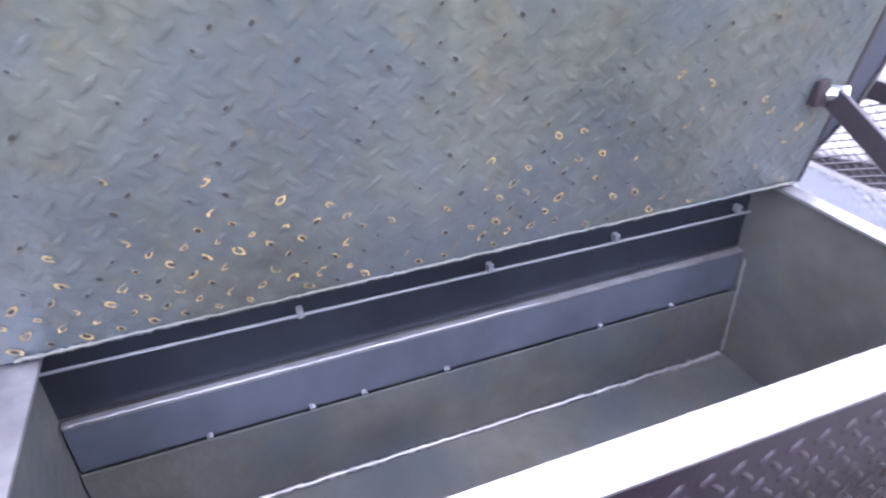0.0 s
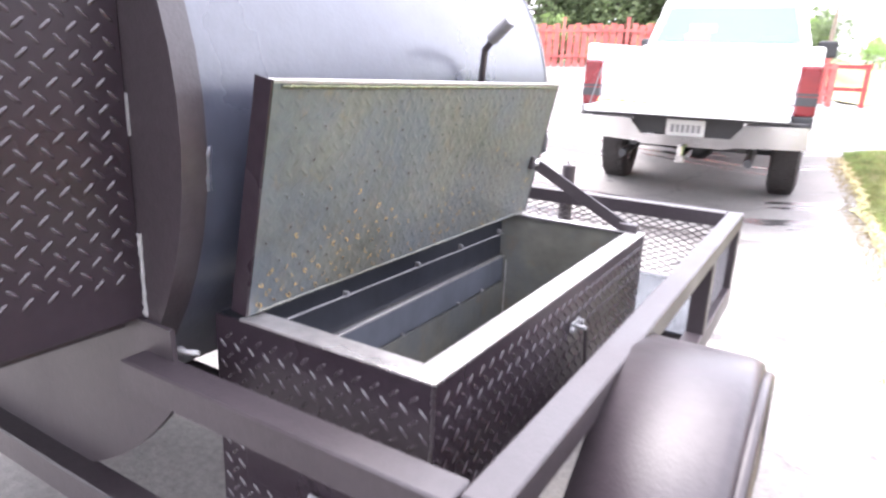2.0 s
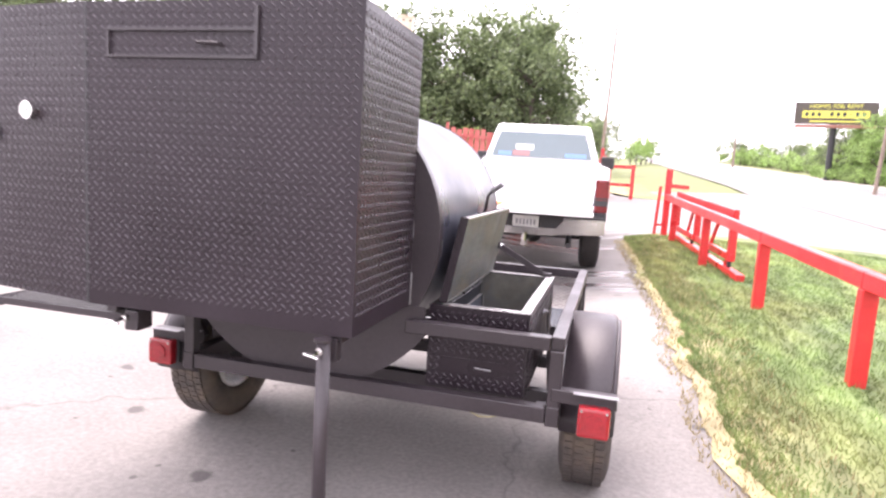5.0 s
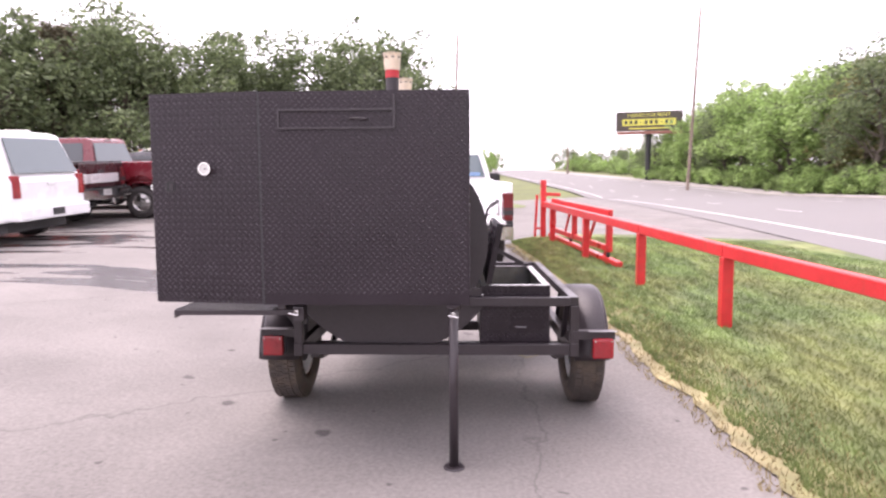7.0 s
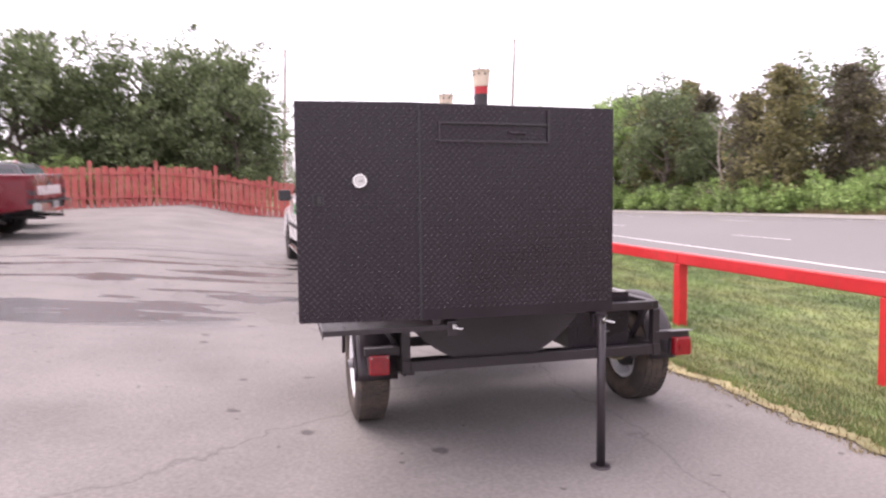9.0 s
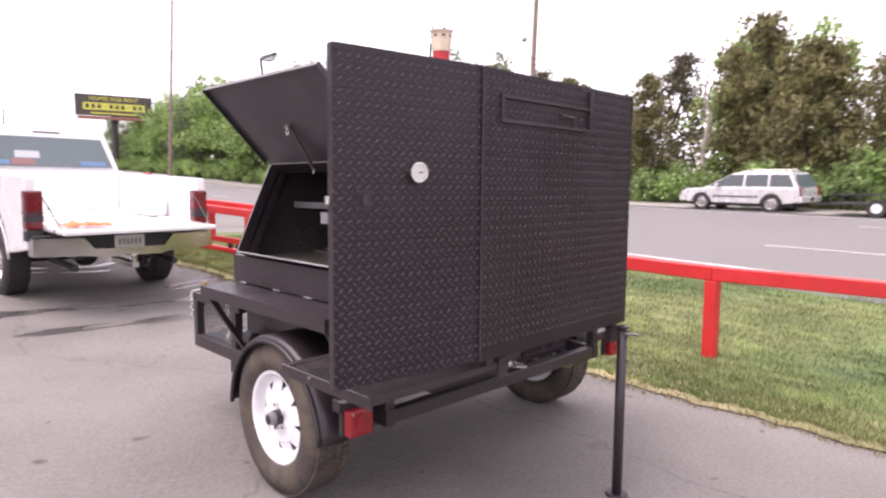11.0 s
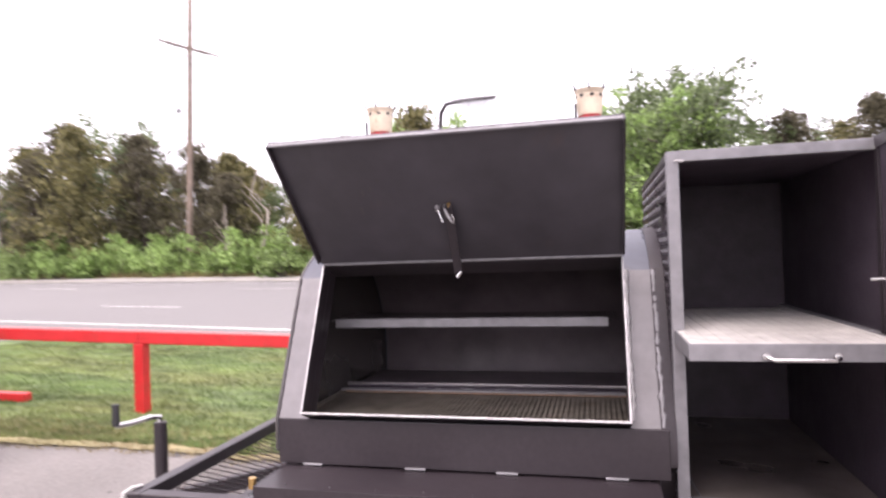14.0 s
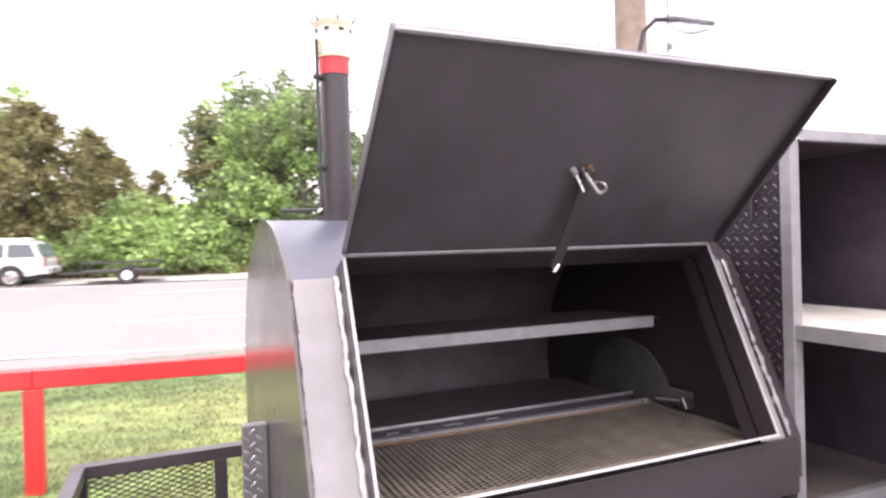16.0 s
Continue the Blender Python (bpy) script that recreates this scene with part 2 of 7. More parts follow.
def asphalt_mat():
    """Lot surface: pale worn asphalt with aggregate, cracks, oil spots and wet streaks by the truck."""
    m = mat("worn_lot_asphalt", (0.174, 0.163, 0.154), 0.85, spread=0.30, scale=45, big=0.9, bump=0.35, bscale=110)
    nt = m.node_tree
    nd, ln = nt.nodes, nt.links
    bs = nd["Principled BSDF"]
    src = bs.inputs["Base Color"].links[0].from_socket
    co = nd.new("ShaderNodeTexCoord")
    # oil spots
    vo = nd.new("ShaderNodeTexVoronoi")
    vo.inputs["Scale"].default_value = 2.8
    nz = nd.new("ShaderNodeTexNoise")
    nz.inputs["Scale"].default_value = 9
    mixv = nd.new("ShaderNodeMixRGB")
    mixv.inputs[0].default_value = 0.09
    ln.new(co.outputs["Object"], nz.inputs["Vector"])
    ln.new(co.outputs["Object"], mixv.inputs[1])
    ln.new(nz.outputs["Color"], mixv.inputs[2])
    ln.new(mixv.outputs[0], vo.inputs["Vector"])
    spot = nd.new("ShaderNodeMapRange")
    spot.inputs[1].default_value, spot.inputs[2].default_value = 0.09, 0.15
    spot.inputs[3].default_value, spot.inputs[4].default_value = 0.75, 0.0
    ln.new(vo.outputs["Distance"], spot.inputs[0])
    sel = nd.new("ShaderNodeMath")
    sel.operation = "GREATER_THAN"
    sel.inputs[1].default_value = 0.60
    sp2 = nd.new("ShaderNodeSeparateColor")
    ln.new(vo.outputs["Color"], sp2.inputs[0])
    ln.new(sp2.outputs[0], sel.inputs[0])
    sm = nd.new("ShaderNodeMath")
    sm.operation = "MULTIPLY"
    ln.new(spot.outputs[0], sm.inputs[0])
    ln.new(sel.outputs[0], sm.inputs[1])
    # small drips
    vd = nd.new("ShaderNodeTexVoronoi")
    vd.inputs["Scale"].default_value = 6.5
    ln.new(mixv.outputs[0], vd.inputs["Vector"])
    dr = nd.new("ShaderNodeMapRange")
    dr.inputs[1].default_value, dr.inputs[2].default_value = 0.07, 0.13
    dr.inputs[3].default_value, dr.inputs[4].default_value = 0.7, 0.0
    ln.new(vd.outputs["Distance"], dr.inputs[0])
    sd = nd.new("ShaderNodeMath")
    sd.operation = "GREATER_THAN"
    sd.inputs[1].default_value = 0.62
    sp3 = nd.new("ShaderNodeSeparateColor")
    ln.new(vd.outputs["Color"], sp3.inputs[0])
    ln.new(sp3.outputs[1], sd.inputs[0])
    dm = nd.new("ShaderNodeMath")
    dm.operation = "MULTIPLY"
    ln.new(dr.outputs[0], dm.inputs[0])
    ln.new(sd.outputs[0], dm.inputs[1])
    both = nd.new("ShaderNodeMath")
    both.operation = "MAXIMUM"
    ln.new(sm.outputs[0], both.inputs[0])
    ln.new(dm.outputs[0], both.inputs[1])
    # cracks
    vc = nd.new("ShaderNodeTexVoronoi")
    vc.feature = "DISTANCE_TO_EDGE"
    vc.inputs["Scale"].default_value = 0.42
    nz2 = nd.new("ShaderNodeTexNoise")
    nz2.inputs["Scale"].default_value = 2.2
    nz2.inputs["Detail"].default_value = 6
    mixc = nd.new("ShaderNodeMixRGB")
    mixc.inputs[0].default_value = 0.35
    ln.new(co.outputs["Object"], nz2.inputs["Vector"])
    ln.new(co.outputs["Object"], mixc.inputs[1])
    ln.new(nz2.outputs["Color"], mixc.inputs[2])
    ln.new(mixc.outputs[0], vc.inputs["Vector"])
    cr = nd.new("ShaderNodeMapRange")
    cr.inputs[1].default_value, cr.inputs[2].default_value = 0.0, 0.0045
    cr.inputs[3].default_value, cr.inputs[4].default_value = 0.42, 0.0
    ln.new(vc.outputs["Distance"], cr.inputs[0])
    # wet streaks run across the lot beyond the trailer
    sep = nd.new("ShaderNodeSeparateXYZ")
    ln.new(co.outputs["Object"], sep.inputs[0])
    mp = nd.new("ShaderNodeMapping")
    mp.inputs["Scale"].default_value = (0.16, 1.0, 1.0)
    mp.inputs["Rotation"].default_value = (0, 0, radians(-6))
    ln.new(co.outputs["Object"], mp.inputs[0])
    nw = nd.new("ShaderNodeTexNoise")
    nw.inputs["Scale"].default_value = 2.3
    nw.inputs["Detail"].default_value = 4
    ln.new(mp.outputs[0], nw.inputs["Vector"])
    band = nd.new("ShaderNodeMapRange")
    band.inputs[1].default_value, band.inputs[2].default_value = 4.4, 5.3
    slant = nd.new("ShaderNodeMath")
    slant.operation = "MULTIPLY_ADD"
    slant.inputs[1].default_value = -0.28
    ln.new(sep.outputs[0], slant.inputs[0])
    ln.new(sep.outputs[1], slant.inputs[2])
    ln.new(slant.outputs[0], band.inputs[0])
    band2 = nd.new("ShaderNodeMapRange")
    band2.inputs[1].default_value, band2.inputs[2].default_value = 9.0, 13.0
    band2.inputs[3].default_value, band2.inputs[4].default_value = 1.0, 0.0
    ln.new(sep.outputs[1], band2.inputs[0])
    wet = nd.new("ShaderNodeMapRange")
    wet.inputs[1].default_value, wet.inputs[2].default_value = 0.525, 0.55
    ln.new(nw.outputs[0], wet.inputs[0])
    w1 = nd.new("ShaderNodeMath")
    w1.operation = "MULTIPLY"
    w2 = nd.new("ShaderNodeMath")
    w2.operation = "MULTIPLY"
    ln.new(wet.outputs[0], w1.inputs[0])
    ln.new(band.outputs[0], w1.inputs[1])
    ln.new(w1.outputs[0], w2.inputs[0])
    ln.new(band2.outputs[0], w2.inputs[1])
    # mix down
    mx = nd.new("ShaderNodeMath")
    mx.operation = "MAXIMUM"
    ln.new(both.outputs[0], mx.inputs[0])
    ln.new(cr.outputs[0], mx.inputs[1])
    c1 = nd.new("ShaderNodeMixRGB")
    c1.inputs[2].default_value = (0.05, 0.045, 0.045, 1)
    ln.new(mx.outputs[0], c1.inputs[0])
    ln.new(src, c1.inputs[1])
    c2 = nd.new("ShaderNodeMixRGB")
    c2.inputs[2].default_value = (0.075, 0.07, 0.07, 1)
    ln.new(w2.outputs[0], c2.inputs[0])
    ln.new(c1.outputs[0], c2.inputs[1])
    ln.new(c2.outputs[0], bs.inputs["Base Color"])
    rg = nd.new("ShaderNodeMapRange")
    rg.inputs[3].default_value, rg.inputs[4].default_value = 0.85, 0.07
    ln.new(w2.outputs[0], rg.inputs[0])
    ln.new(rg.outputs[0], bs.inputs["Roughness"])
    return m


def verge_mat():
    """Turf, with bare straw-coloured soil along the asphalt's edge."""
    m = mat("mown_turf", (0.112, 0.160, 0.056), 0.95, spread=0.24, scale=22, big=0.8, bump=0.35, bscale=60, rust=(0.20, 0.22, 0.085), rust_amt=0.2, rust_scale=1.4)
    nt = m.node_tree
    nd, ln = nt.nodes, nt.links
    bs = nd["Principled BSDF"]
    src = bs.inputs["Base Color"].links[0].from_socket
    co = nd.new("ShaderNodeTexCoord")
    sep = nd.new("ShaderNodeSeparateXYZ")
    ln.new(co.outputs["Object"], sep.inputs[0])
    nz = nd.new("ShaderNodeTexNoise")
    nz.inputs["Scale"].default_value = 2.5
    nz.inputs["Detail"].default_value = 6
    ln.new(co.outputs["Object"], nz.inputs["Vector"])
    ad = nd.new("ShaderNodeMath")
    ad.operation = "ADD"
    ln.new(sep.outputs[0], ad.inputs[0])
    ln.new(nz.outputs[0], ad.inputs[1])
    mr = nd.new("ShaderNodeMapRange")
    mr.inputs[1].default_value, mr.inputs[2].default_value = 2.15, 2.6
    mr.inputs[3].default_value, mr.inputs[4].default_value = 0.85, 0.0
    ln.new(ad.outputs[0], mr.inputs[0])
    mx = nd.new("ShaderNodeMixRGB")
    mx.inputs[2].default_value = (0.27, 0.22, 0.13, 1)
    ln.new(mr.outputs[0], mx.inputs[0])
    ln.new(src, mx.inputs[1])
    ln.new(mx.outputs[0], bs.inputs["Base Color"])
    return m


def streaks(m, lo, hi, dry):
    """Long uneven bands that the mower leaves, some of them dry."""
    nt = m.node_tree
    nd, ln = nt.nodes, nt.links
    bs = nd["Principled BSDF"]
    src = bs.inputs["Base Color"].links[0].from_socket
    out = [k.to_socket for k in src.links]
    co = nd.new("ShaderNodeTexCoord")
    res = src
    for size, seed, mode in (((2.6, 0.55, 1.0), 3.0, 0), ((1.1, 0.42, 1.0), 11.0, 1), ((7.0, 2.6, 1.0), 5.0, 0)):
        mp = nd.new("ShaderNodeMapping")
        mp.inputs["Scale"].default_value = size
        mp.inputs["Location"].default_value = (seed, seed * 2, 0)
        nz = nd.new("ShaderNodeTexNoise")
        nz.inputs["Scale"].default_value = 1.0
        nz.inputs["Detail"].default_value = 3
        mr = nd.new("ShaderNodeMapRange")
        mr.inputs[1].default_value, mr.inputs[2].default_value = 0.38, 0.64
        ln.new(co.outputs["Object"], mp.inputs[0])
        ln.new(mp.outputs[0], nz.inputs["Vector"])
        ln.new(nz.outputs[0], mr.inputs[0])
        if mode:
            mr.inputs[3].default_value, mr.inputs[4].default_value = 0.0, 0.65
            mx = nd.new("ShaderNodeMixRGB")
            mx.inputs[2].default_value = (*dry, 1)
            ln.new(mr.outputs[0], mx.inputs[0])
            ln.new(res, mx.inputs[1])
            res = mx.outputs[0]
        else:
            mr.inputs[3].default_value, mr.inputs[4].default_value = lo, hi
            sc = nd.new("ShaderNodeVectorMath")
            sc.operation = "SCALE"
            ln.new(res, sc.inputs[0])
            ln.new(mr.outputs[0], sc.inputs["Scale"])
            res = sc.outputs[0]
    for sk in out:
        ln.new(res, sk)


LOTM = asphalt_mat()
TURF = verge_mat()
streaks(TURF, 0.75, 1.25, (0.20, 0.215, 0.085))
streaks(BLADE, 0.72, 1.30, (0.235, 0.245, 0.095))
FIELD = mat("rough_field", (0.12, 0.14, 0.05), 0.95, spread=0.4, scale=3, big=0.3, bump=0.5)
FLOORPAINT = mat("glossy_black_floor_paint", (0.03, 0.032, 0.04), 0.22, spread=0.2, scale=20, bump=0.04)


# ---- mesh helpers ----
def empty(name, label, category, group="", at=(0, 0, 0)):
    ob = new(name)
    ob.location = at
    ob.empty_display_size = 0.1
    bpy.context.view_layer.update()
    return tagged(ob, label, category, group)


def as_mesh(name, bm, material, smooth=False):
    me = bpy.data.meshes.new(name)
    bmesh.ops.recalc_face_normals(bm, faces=bm.faces)
    bm.to_mesh(me)
    bm.free()
    me.materials.append(material)
    if smooth:
        for p in me.polygons:
            p.use_smooth = True
    return me


def part(name, bm, material, parent, label="", kind="", smooth=False):
    """Links a bmesh, given in world coordinates, as one mesh under a thing or a part."""
    ob = new(name, as_mesh(name, bm, material, smooth))
    ob.parent = parent
    if parent is not None:
        off = Vector((0, 0, 0))
        p = parent
        while p is not None:
            off += p.location
            p = p.parent
        ob.location = -off
    return tagged(ob, label, "", "", kind)


def raw(name, verts, faces, material, parent=None, label="", kind="", smooth=False):
    me = bpy.data.meshes.new(name)
    me.from_pydata([tuple(v) for v in verts], [], [tuple(f) for f in faces])
    me.materials.append(material)
    if smooth:
        for p in me.polygons:
            p.use_smooth = True
    ob = new(name, me)
    if parent is not None:
        ob.parent = parent
        off = Vector((0, 0, 0))
        p = parent
        while p is not None:
            off += p.location
            p = p.parent
        ob.location = -off
    return tagged(ob, label, "", "", kind)


def B():
    return bmesh.new()


def bevel(bm, w, seg=2, geom=None):
    edges = geom or [e for e in bm.edges if len(e.link_faces) == 2 and e.calc_face_angle(0) > 0.5]
    bmesh.ops.bevel(bm, geom=edges, offset=w, segments=seg, affect="EDGES", profile=0.6)
    return bm


def box(x0, x1, y0, y1, z0, z1, bv=0.0, bm=None):
    own = bm is None
    bm = bm or B()
    r = bmesh.ops.create_cube(bm, size=1, matrix=Matrix.LocRotScale(((x0 + x1) / 2, (y0 + y1) / 2, (z0 + z1) / 2), None, (abs(x1 - x0), abs(y1 - y0), abs(z1 - z0))))
    if bv and own:
        bevel(bm, bv)
    return bm


def beam(p0, p1, w, h, bv=0.003, bm=None, up=(0, 0, 1)):
    """A square bar from p0 to p1: w across, h along up."""
    p0, p1 = Vector(p0), Vector(p1)
    d = (p1 - p0)
    ln = d.length
    d.normalize()
    u = Vector(up)
    if abs(u.dot(d)) > 0.98:
        u = Vector((1, 0, 0))
    s = d.cross(u).normalized()
    u = s.cross(d).normalized()
    m = Matrix((s, d, u)).transposed().to_4x4()
    m.translation = (p0 + p1) / 2
    own = bm is None
    bm = bm or B()
    bmesh.ops.create_cube(bm, size=1, matrix=m @ Matrix.Diagonal((w, ln, h, 1)))
    if bv and own:
        bevel(bm, bv, 1)
    return bm


def rod(p0, p1, r, seg=10, bm=None, r2=None):
    p0, p1 = Vector(p0), Vector(p1)
    d = p1 - p0
    bm = bm or B()
    q = d.to_track_quat("Z", "Y").to_matrix().to_4x4()
    q.translation = (p0 + p1) / 2
    bmesh.ops.create_cone(bm, cap_ends=True, segments=seg, radius1=r, radius2=r if r2 is None else r2, depth=d.length, matrix=q)
    return bm


def path_rod(pts, r, seg=8):
    """A round bar bent along points."""
    bm = B()
    pts = [Vector(p) for p in pts]
    rings = []
    for i, p in enumerate(pts):
        t = (pts[min(i + 1, len(pts) - 1)] - pts[max(i - 1, 0)]).normalized()
        u = t.cross(Vector((0.3, 0.2, 0.93))).normalized()
        v = t.cross(u)
        rings.append([bm.verts.new(p + (u * math.cos(a) + v * math.sin(a)) * r) for a in (k * math.tau / seg for k in range(seg))])
    for a, b in zip(rings, rings[1:]):
        for k in range(seg):
            bm.faces.new((a[k], a[(k + 1) % seg], b[(k + 1) % seg], b[k]))
    bm.faces.new(rings[0][::-1])
    bm.faces.new(rings[-1])
    return bm


def prism(prof, y0, y1, axis="y", bm=None):
    """A closed outline, (x, z) pairs, drawn out along y (or (y, z) along x)."""
    bm = bm or B()
    f = (lambda a, b, c: (a, c, b)) if axis == "y" else (lambda a, b, c: (c, a, b))
    lo = [bm.verts.new(f(a, b, y0)) for a, b in prof]
    hi = [bm.verts.new(f(a, b, y1)) for a, b in prof]
    n = len(prof)
    for i in range(n):
        bm.faces.new((lo[i], lo[(i + 1) % n], hi[(i + 1) % n], hi[i]))
    bm.faces.new(lo[::-1])
    bm.faces.new(hi)
    return bm


def revolve(prof, axis_at, seg=32, axis="x", closed=True):
    """(radius, offset) pairs turned about an axis through axis_at."""
    bm = B()
    ax = Vector(axis_at)
    rings = []
    for r, o in prof:
        ring = []
        for k in range(seg):
            a = k * math.tau / seg
            c, s = math.cos(a) * r, math.sin(a) * r
            v = {"x": (o, c, s), "y": (c, o, s), "z": (c, s, o)}[axis]
            ring.append(bm.verts.new(ax + Vector(v)))
        rings.append(ring)
    pairs = list(zip(rings, rings[1:])) + ([(rings[-1], rings[0])] if closed else [])
    for a, b in pairs:
        for k in range(seg):
            bm.faces.new((a[k], a[(k + 1) % seg], b[(k + 1) % seg], b[k]))
    return bm


def lugs(name, o, u, v, parent, material, margin=0.014, skip=None, proud=0.0021):
    """Raised lugs of tread plate on the rectangle at o, spanned by u and v, standing proud along u x v.
    Rows lean one way and the other in turn, each row set half a step along from the last."""
    o, u, v = Vector(o), Vector(u), Vector(v)
    uh, vh = u.normalized(), v.normalized()
    n = uh.cross(vh)
    pitch, row = 0.0314, 0.0172
    ring = ((0.0122, 0.0), (0.0065, 0.0031), (-0.0065, 0.0031), (-0.0122, 0.0), (-0.0065, -0.0031), (0.0065, -0.0031))
    vs, fs = [], []
    j, b = 0, margin
    while b < v.length - margin:
        a = margin + (pitch / 2 if j % 2 else 0.0)
        ang = math.radians(42 if j % 2 else -42)
        d = uh * math.cos(ang) + vh * math.sin(ang)
        e = vh * math.cos(ang) - uh * math.sin(ang)
        while a < u.length - margin:
            if not (skip and skip(a, b)):
                c = o + uh * a + vh * b
                k = len(vs)
                vs += [c + d * p + e * q for p, q in ring]
                vs += [c + d * p * 0.72 + e * q * 0.45 + n * proud for p, q in ring]
                fs += [(k + i, k + (i + 1) % 6, k + 6 + (i + 1) % 6, k + 6 + i) for i in range(6)]
                fs.append(tuple(range(k + 6, k + 12)))
            a += pitch
        j, b = j + 1, b + row
    return raw(name, vs, fs, material, parent, kind="stuff", smooth=True)


def expanded(name, o, u, v, parent, material, lw=0.05, sw=0.024, t=0.0022, label=""):
    """Expanded metal on the rectangle at o: strands that part and meet in long diamonds, long way along u."""
    o, u, v = Vector(o), Vector(u), Vector(v)
    lu, lv = u.length, v.length
    uh, vh = u.normalized(), v.normalized()
    n = uh.cross(vh)
    vs, fs = [], []
    nu, nv = max(1, round(lu / lw)), max(1, round(lv / sw))
    lw, sw = lu / nu, lv / nv
    for j in range(nv):
        for i in range(nu):
            c = o + uh * (i + 0.5) * lw + vh * (j + 0.5) * sw
            cn = [c - uh * lw / 2, c + vh * sw / 2, c + uh * lw / 2, c - vh * sw / 2]
            for p, q in ((cn[0], cn[1]), (cn[1], cn[2]), (cn[2], cn[3]), (cn[3], cn[0])):
                d = (q - p).normalized()
                s = n.cross(d) * t
                k = len(vs)
                vs += [p + s, p - s, p + n * t * 1.6, q + s, q - s, q + n * t * 1.6]
                fs += [(k, k + 3, k + 5, k + 2), (k + 2, k + 5, k + 4, k + 1), (k + 1, k + 4, k + 3, k)]
    return raw(name, vs, fs, material, parent, label, kind="stuff")


def weld(p0, p1, r, parent, material=None, seed=1, name="weld_bead"):
    """A bead of overlapping ripples laid along a seam."""
    rng = random.Random(seed)
    p0, p1 = Vector(p0), Vector(p1)
    d = p1 - p0
    n = max(3, int(d.length / (r * 1.5)))
    u = d.normalized().cross(Vector((0.31, 0.2, 0.93))).normalized()
    w = d.normalized().cross(u)
    vs, fs = [], []
    for i in range(n + 1):
        rr = r * (0.7 + 0.5 * rng.random()) * (1.0 if i % 2 else 0.72)
        c = p0 + d * i / n + u * rng.uniform(-0.25, 0.25) * r + w * rng.uniform(-0.25, 0.25) * r
        for k in range(6):
            a = k * math.tau / 6
            vs.append(c + (u * math.cos(a) + w * math.sin(a)) * rr)
    for i in range(n):
        for k in range(6):
            a, b = i * 6 + k, i * 6 + (k + 1) % 6
            fs.append((a, b, b + 6, a + 6))
    return raw(name, vs, fs, material or WELD, parent, smooth=True)


# ---- the lie of the land ----
def soft(t):
    return 0.5 * (t + math.sqrt(t * t + 0.25)) - 0.02


def xnear(y):
    """The road's near white line: it swings left with distance."""
    if y < 0:
        return 6.9 + 0.19 * y
    if y < 79:
        return 6.9 + 0.19 * y - 0.0012 * y * y
    return 14.42 - 0.03 * (y - 79)


def lot_z(x, y):
    yy = min(max(y, -60), 28)
    xx = max(x, -26)
    side = min(1.0, max(0.0, (2.0 - xx) / 3.0))
    rise = min(1.0, max(0.0, (yy - 3.8) / 2.6))
    rise = 0.05 * rise * rise * (3 - 2 * rise)
    lot = rise + 0.045 * side * max(0.0, soft(yy - 4.5)) + 0.1 * max(0.0, soft(-xx - 1.2)) - 0.11 * max(0.0, soft(-xx - 4.5)) + 0.02 * max(0.0, soft(yy - 8.0)) * min(1.0, max(0.0, (-xx - 3.0) / 2.0))
    v = min(1.0, max(0.0, (x - 0.2) / 1.5))
    v = v * v * (3 - 2 * v)
    return lot * (1 - v) + v * 0.04 * max(0.0, soft(min(yy, 11.0) - 0.7))


def gz(x, y):
    """Height of the ground."""
    w = x - xnear(y)
    r = 0.22 + 0.013 * min(w, 16) + 0.03 * max(0, min(w - 16, 30)) + 0.01 * max(0, min(y, 60) - 4) + 0.05 * max(0, min(y, 260) - 60)
    e = xnear(y) - 1.4
    if x >= e:
        return r
    t = min(1, max(0, (x - 3) / max(e - 3, 0.5)))
    t = t * t * (3 - 2 * t)
    far = 0.05 * max(0, min(y, 260) - 60)
    re = 0.22 - 0.018 + 0.01 * max(0, min(y, 60) - 4) + far
    return (lot_z(x, y) + far) * (1 - t) + re * t


def rows_between(a, b, fine=0.5):
    out, y = [], a
    while y < b:
        out.append(y)
        y += fine if -9 <= y < 16 else (1.5 if -14 <= y < 30 else (5 if -40 <= y < 90 else 25))
    return out + [b]


def sheet(name, ys, cols, material, label, category, lift=0.0):
    """A sheet of ground over rows of y; cols gives the x of its columns at a row."""
    vs, fs, n = [], [], None
    for y in ys:
        xs = cols(y)
        n = len(xs)
        vs += [(x, y, gz(x, y) + lift) for x in xs]
    for j in range(len(ys) - 1):
        for i in range(n - 1):
            a = j * n + i
            fs.append((a, a + 1, a + n + 1, a + n))
    ob = raw(name, vs, fs, material, smooth=True)
    return tagged(ob, label, category, kind="structure")


YS = rows_between(-140, 420)
LOTX = [-140, -80, -50, -26, -18, -13, -10, -8, -6.5, -5.2, -4.2, -3.4, -2.8, -2.3, -1.9, -1.5, -1.2, -0.9, -0.5, 0, 0.5, 1.0, 1.5, 2.2, 3.0]
sheet("ground", YS, lambda y: [-600, -300] + LOTX + [3.0 + (xnear(y) - 1.4 - 3.0) * k / 6 for k in range(1, 7)] + [xnear(y) + w for w in (0, 5, 10, 16, 20, 26, 34, 46, 80, 200, 600)], FIELD, "rough grassy land under sky reaching the horizon", "ground", -0.12)
sheet("lot_pavement", rows_between(-60, 62), lambda y: LOTX + [3.0 + (xnear(y) - 1.36 - 3.0) * k / 6 for k in range(1, 7)], LOTM, "pale worn asphalt lot with cracks and oil spots", "pavement", 0.0)
sheet("road", YS, lambda y: [xnear(y) + w for w in (-1.4, 0, 3.6, 7.2, 10.8, 14.4, 16.0)], ROADM, "grey worn asphalt road of four lanes", "road", 0.02)
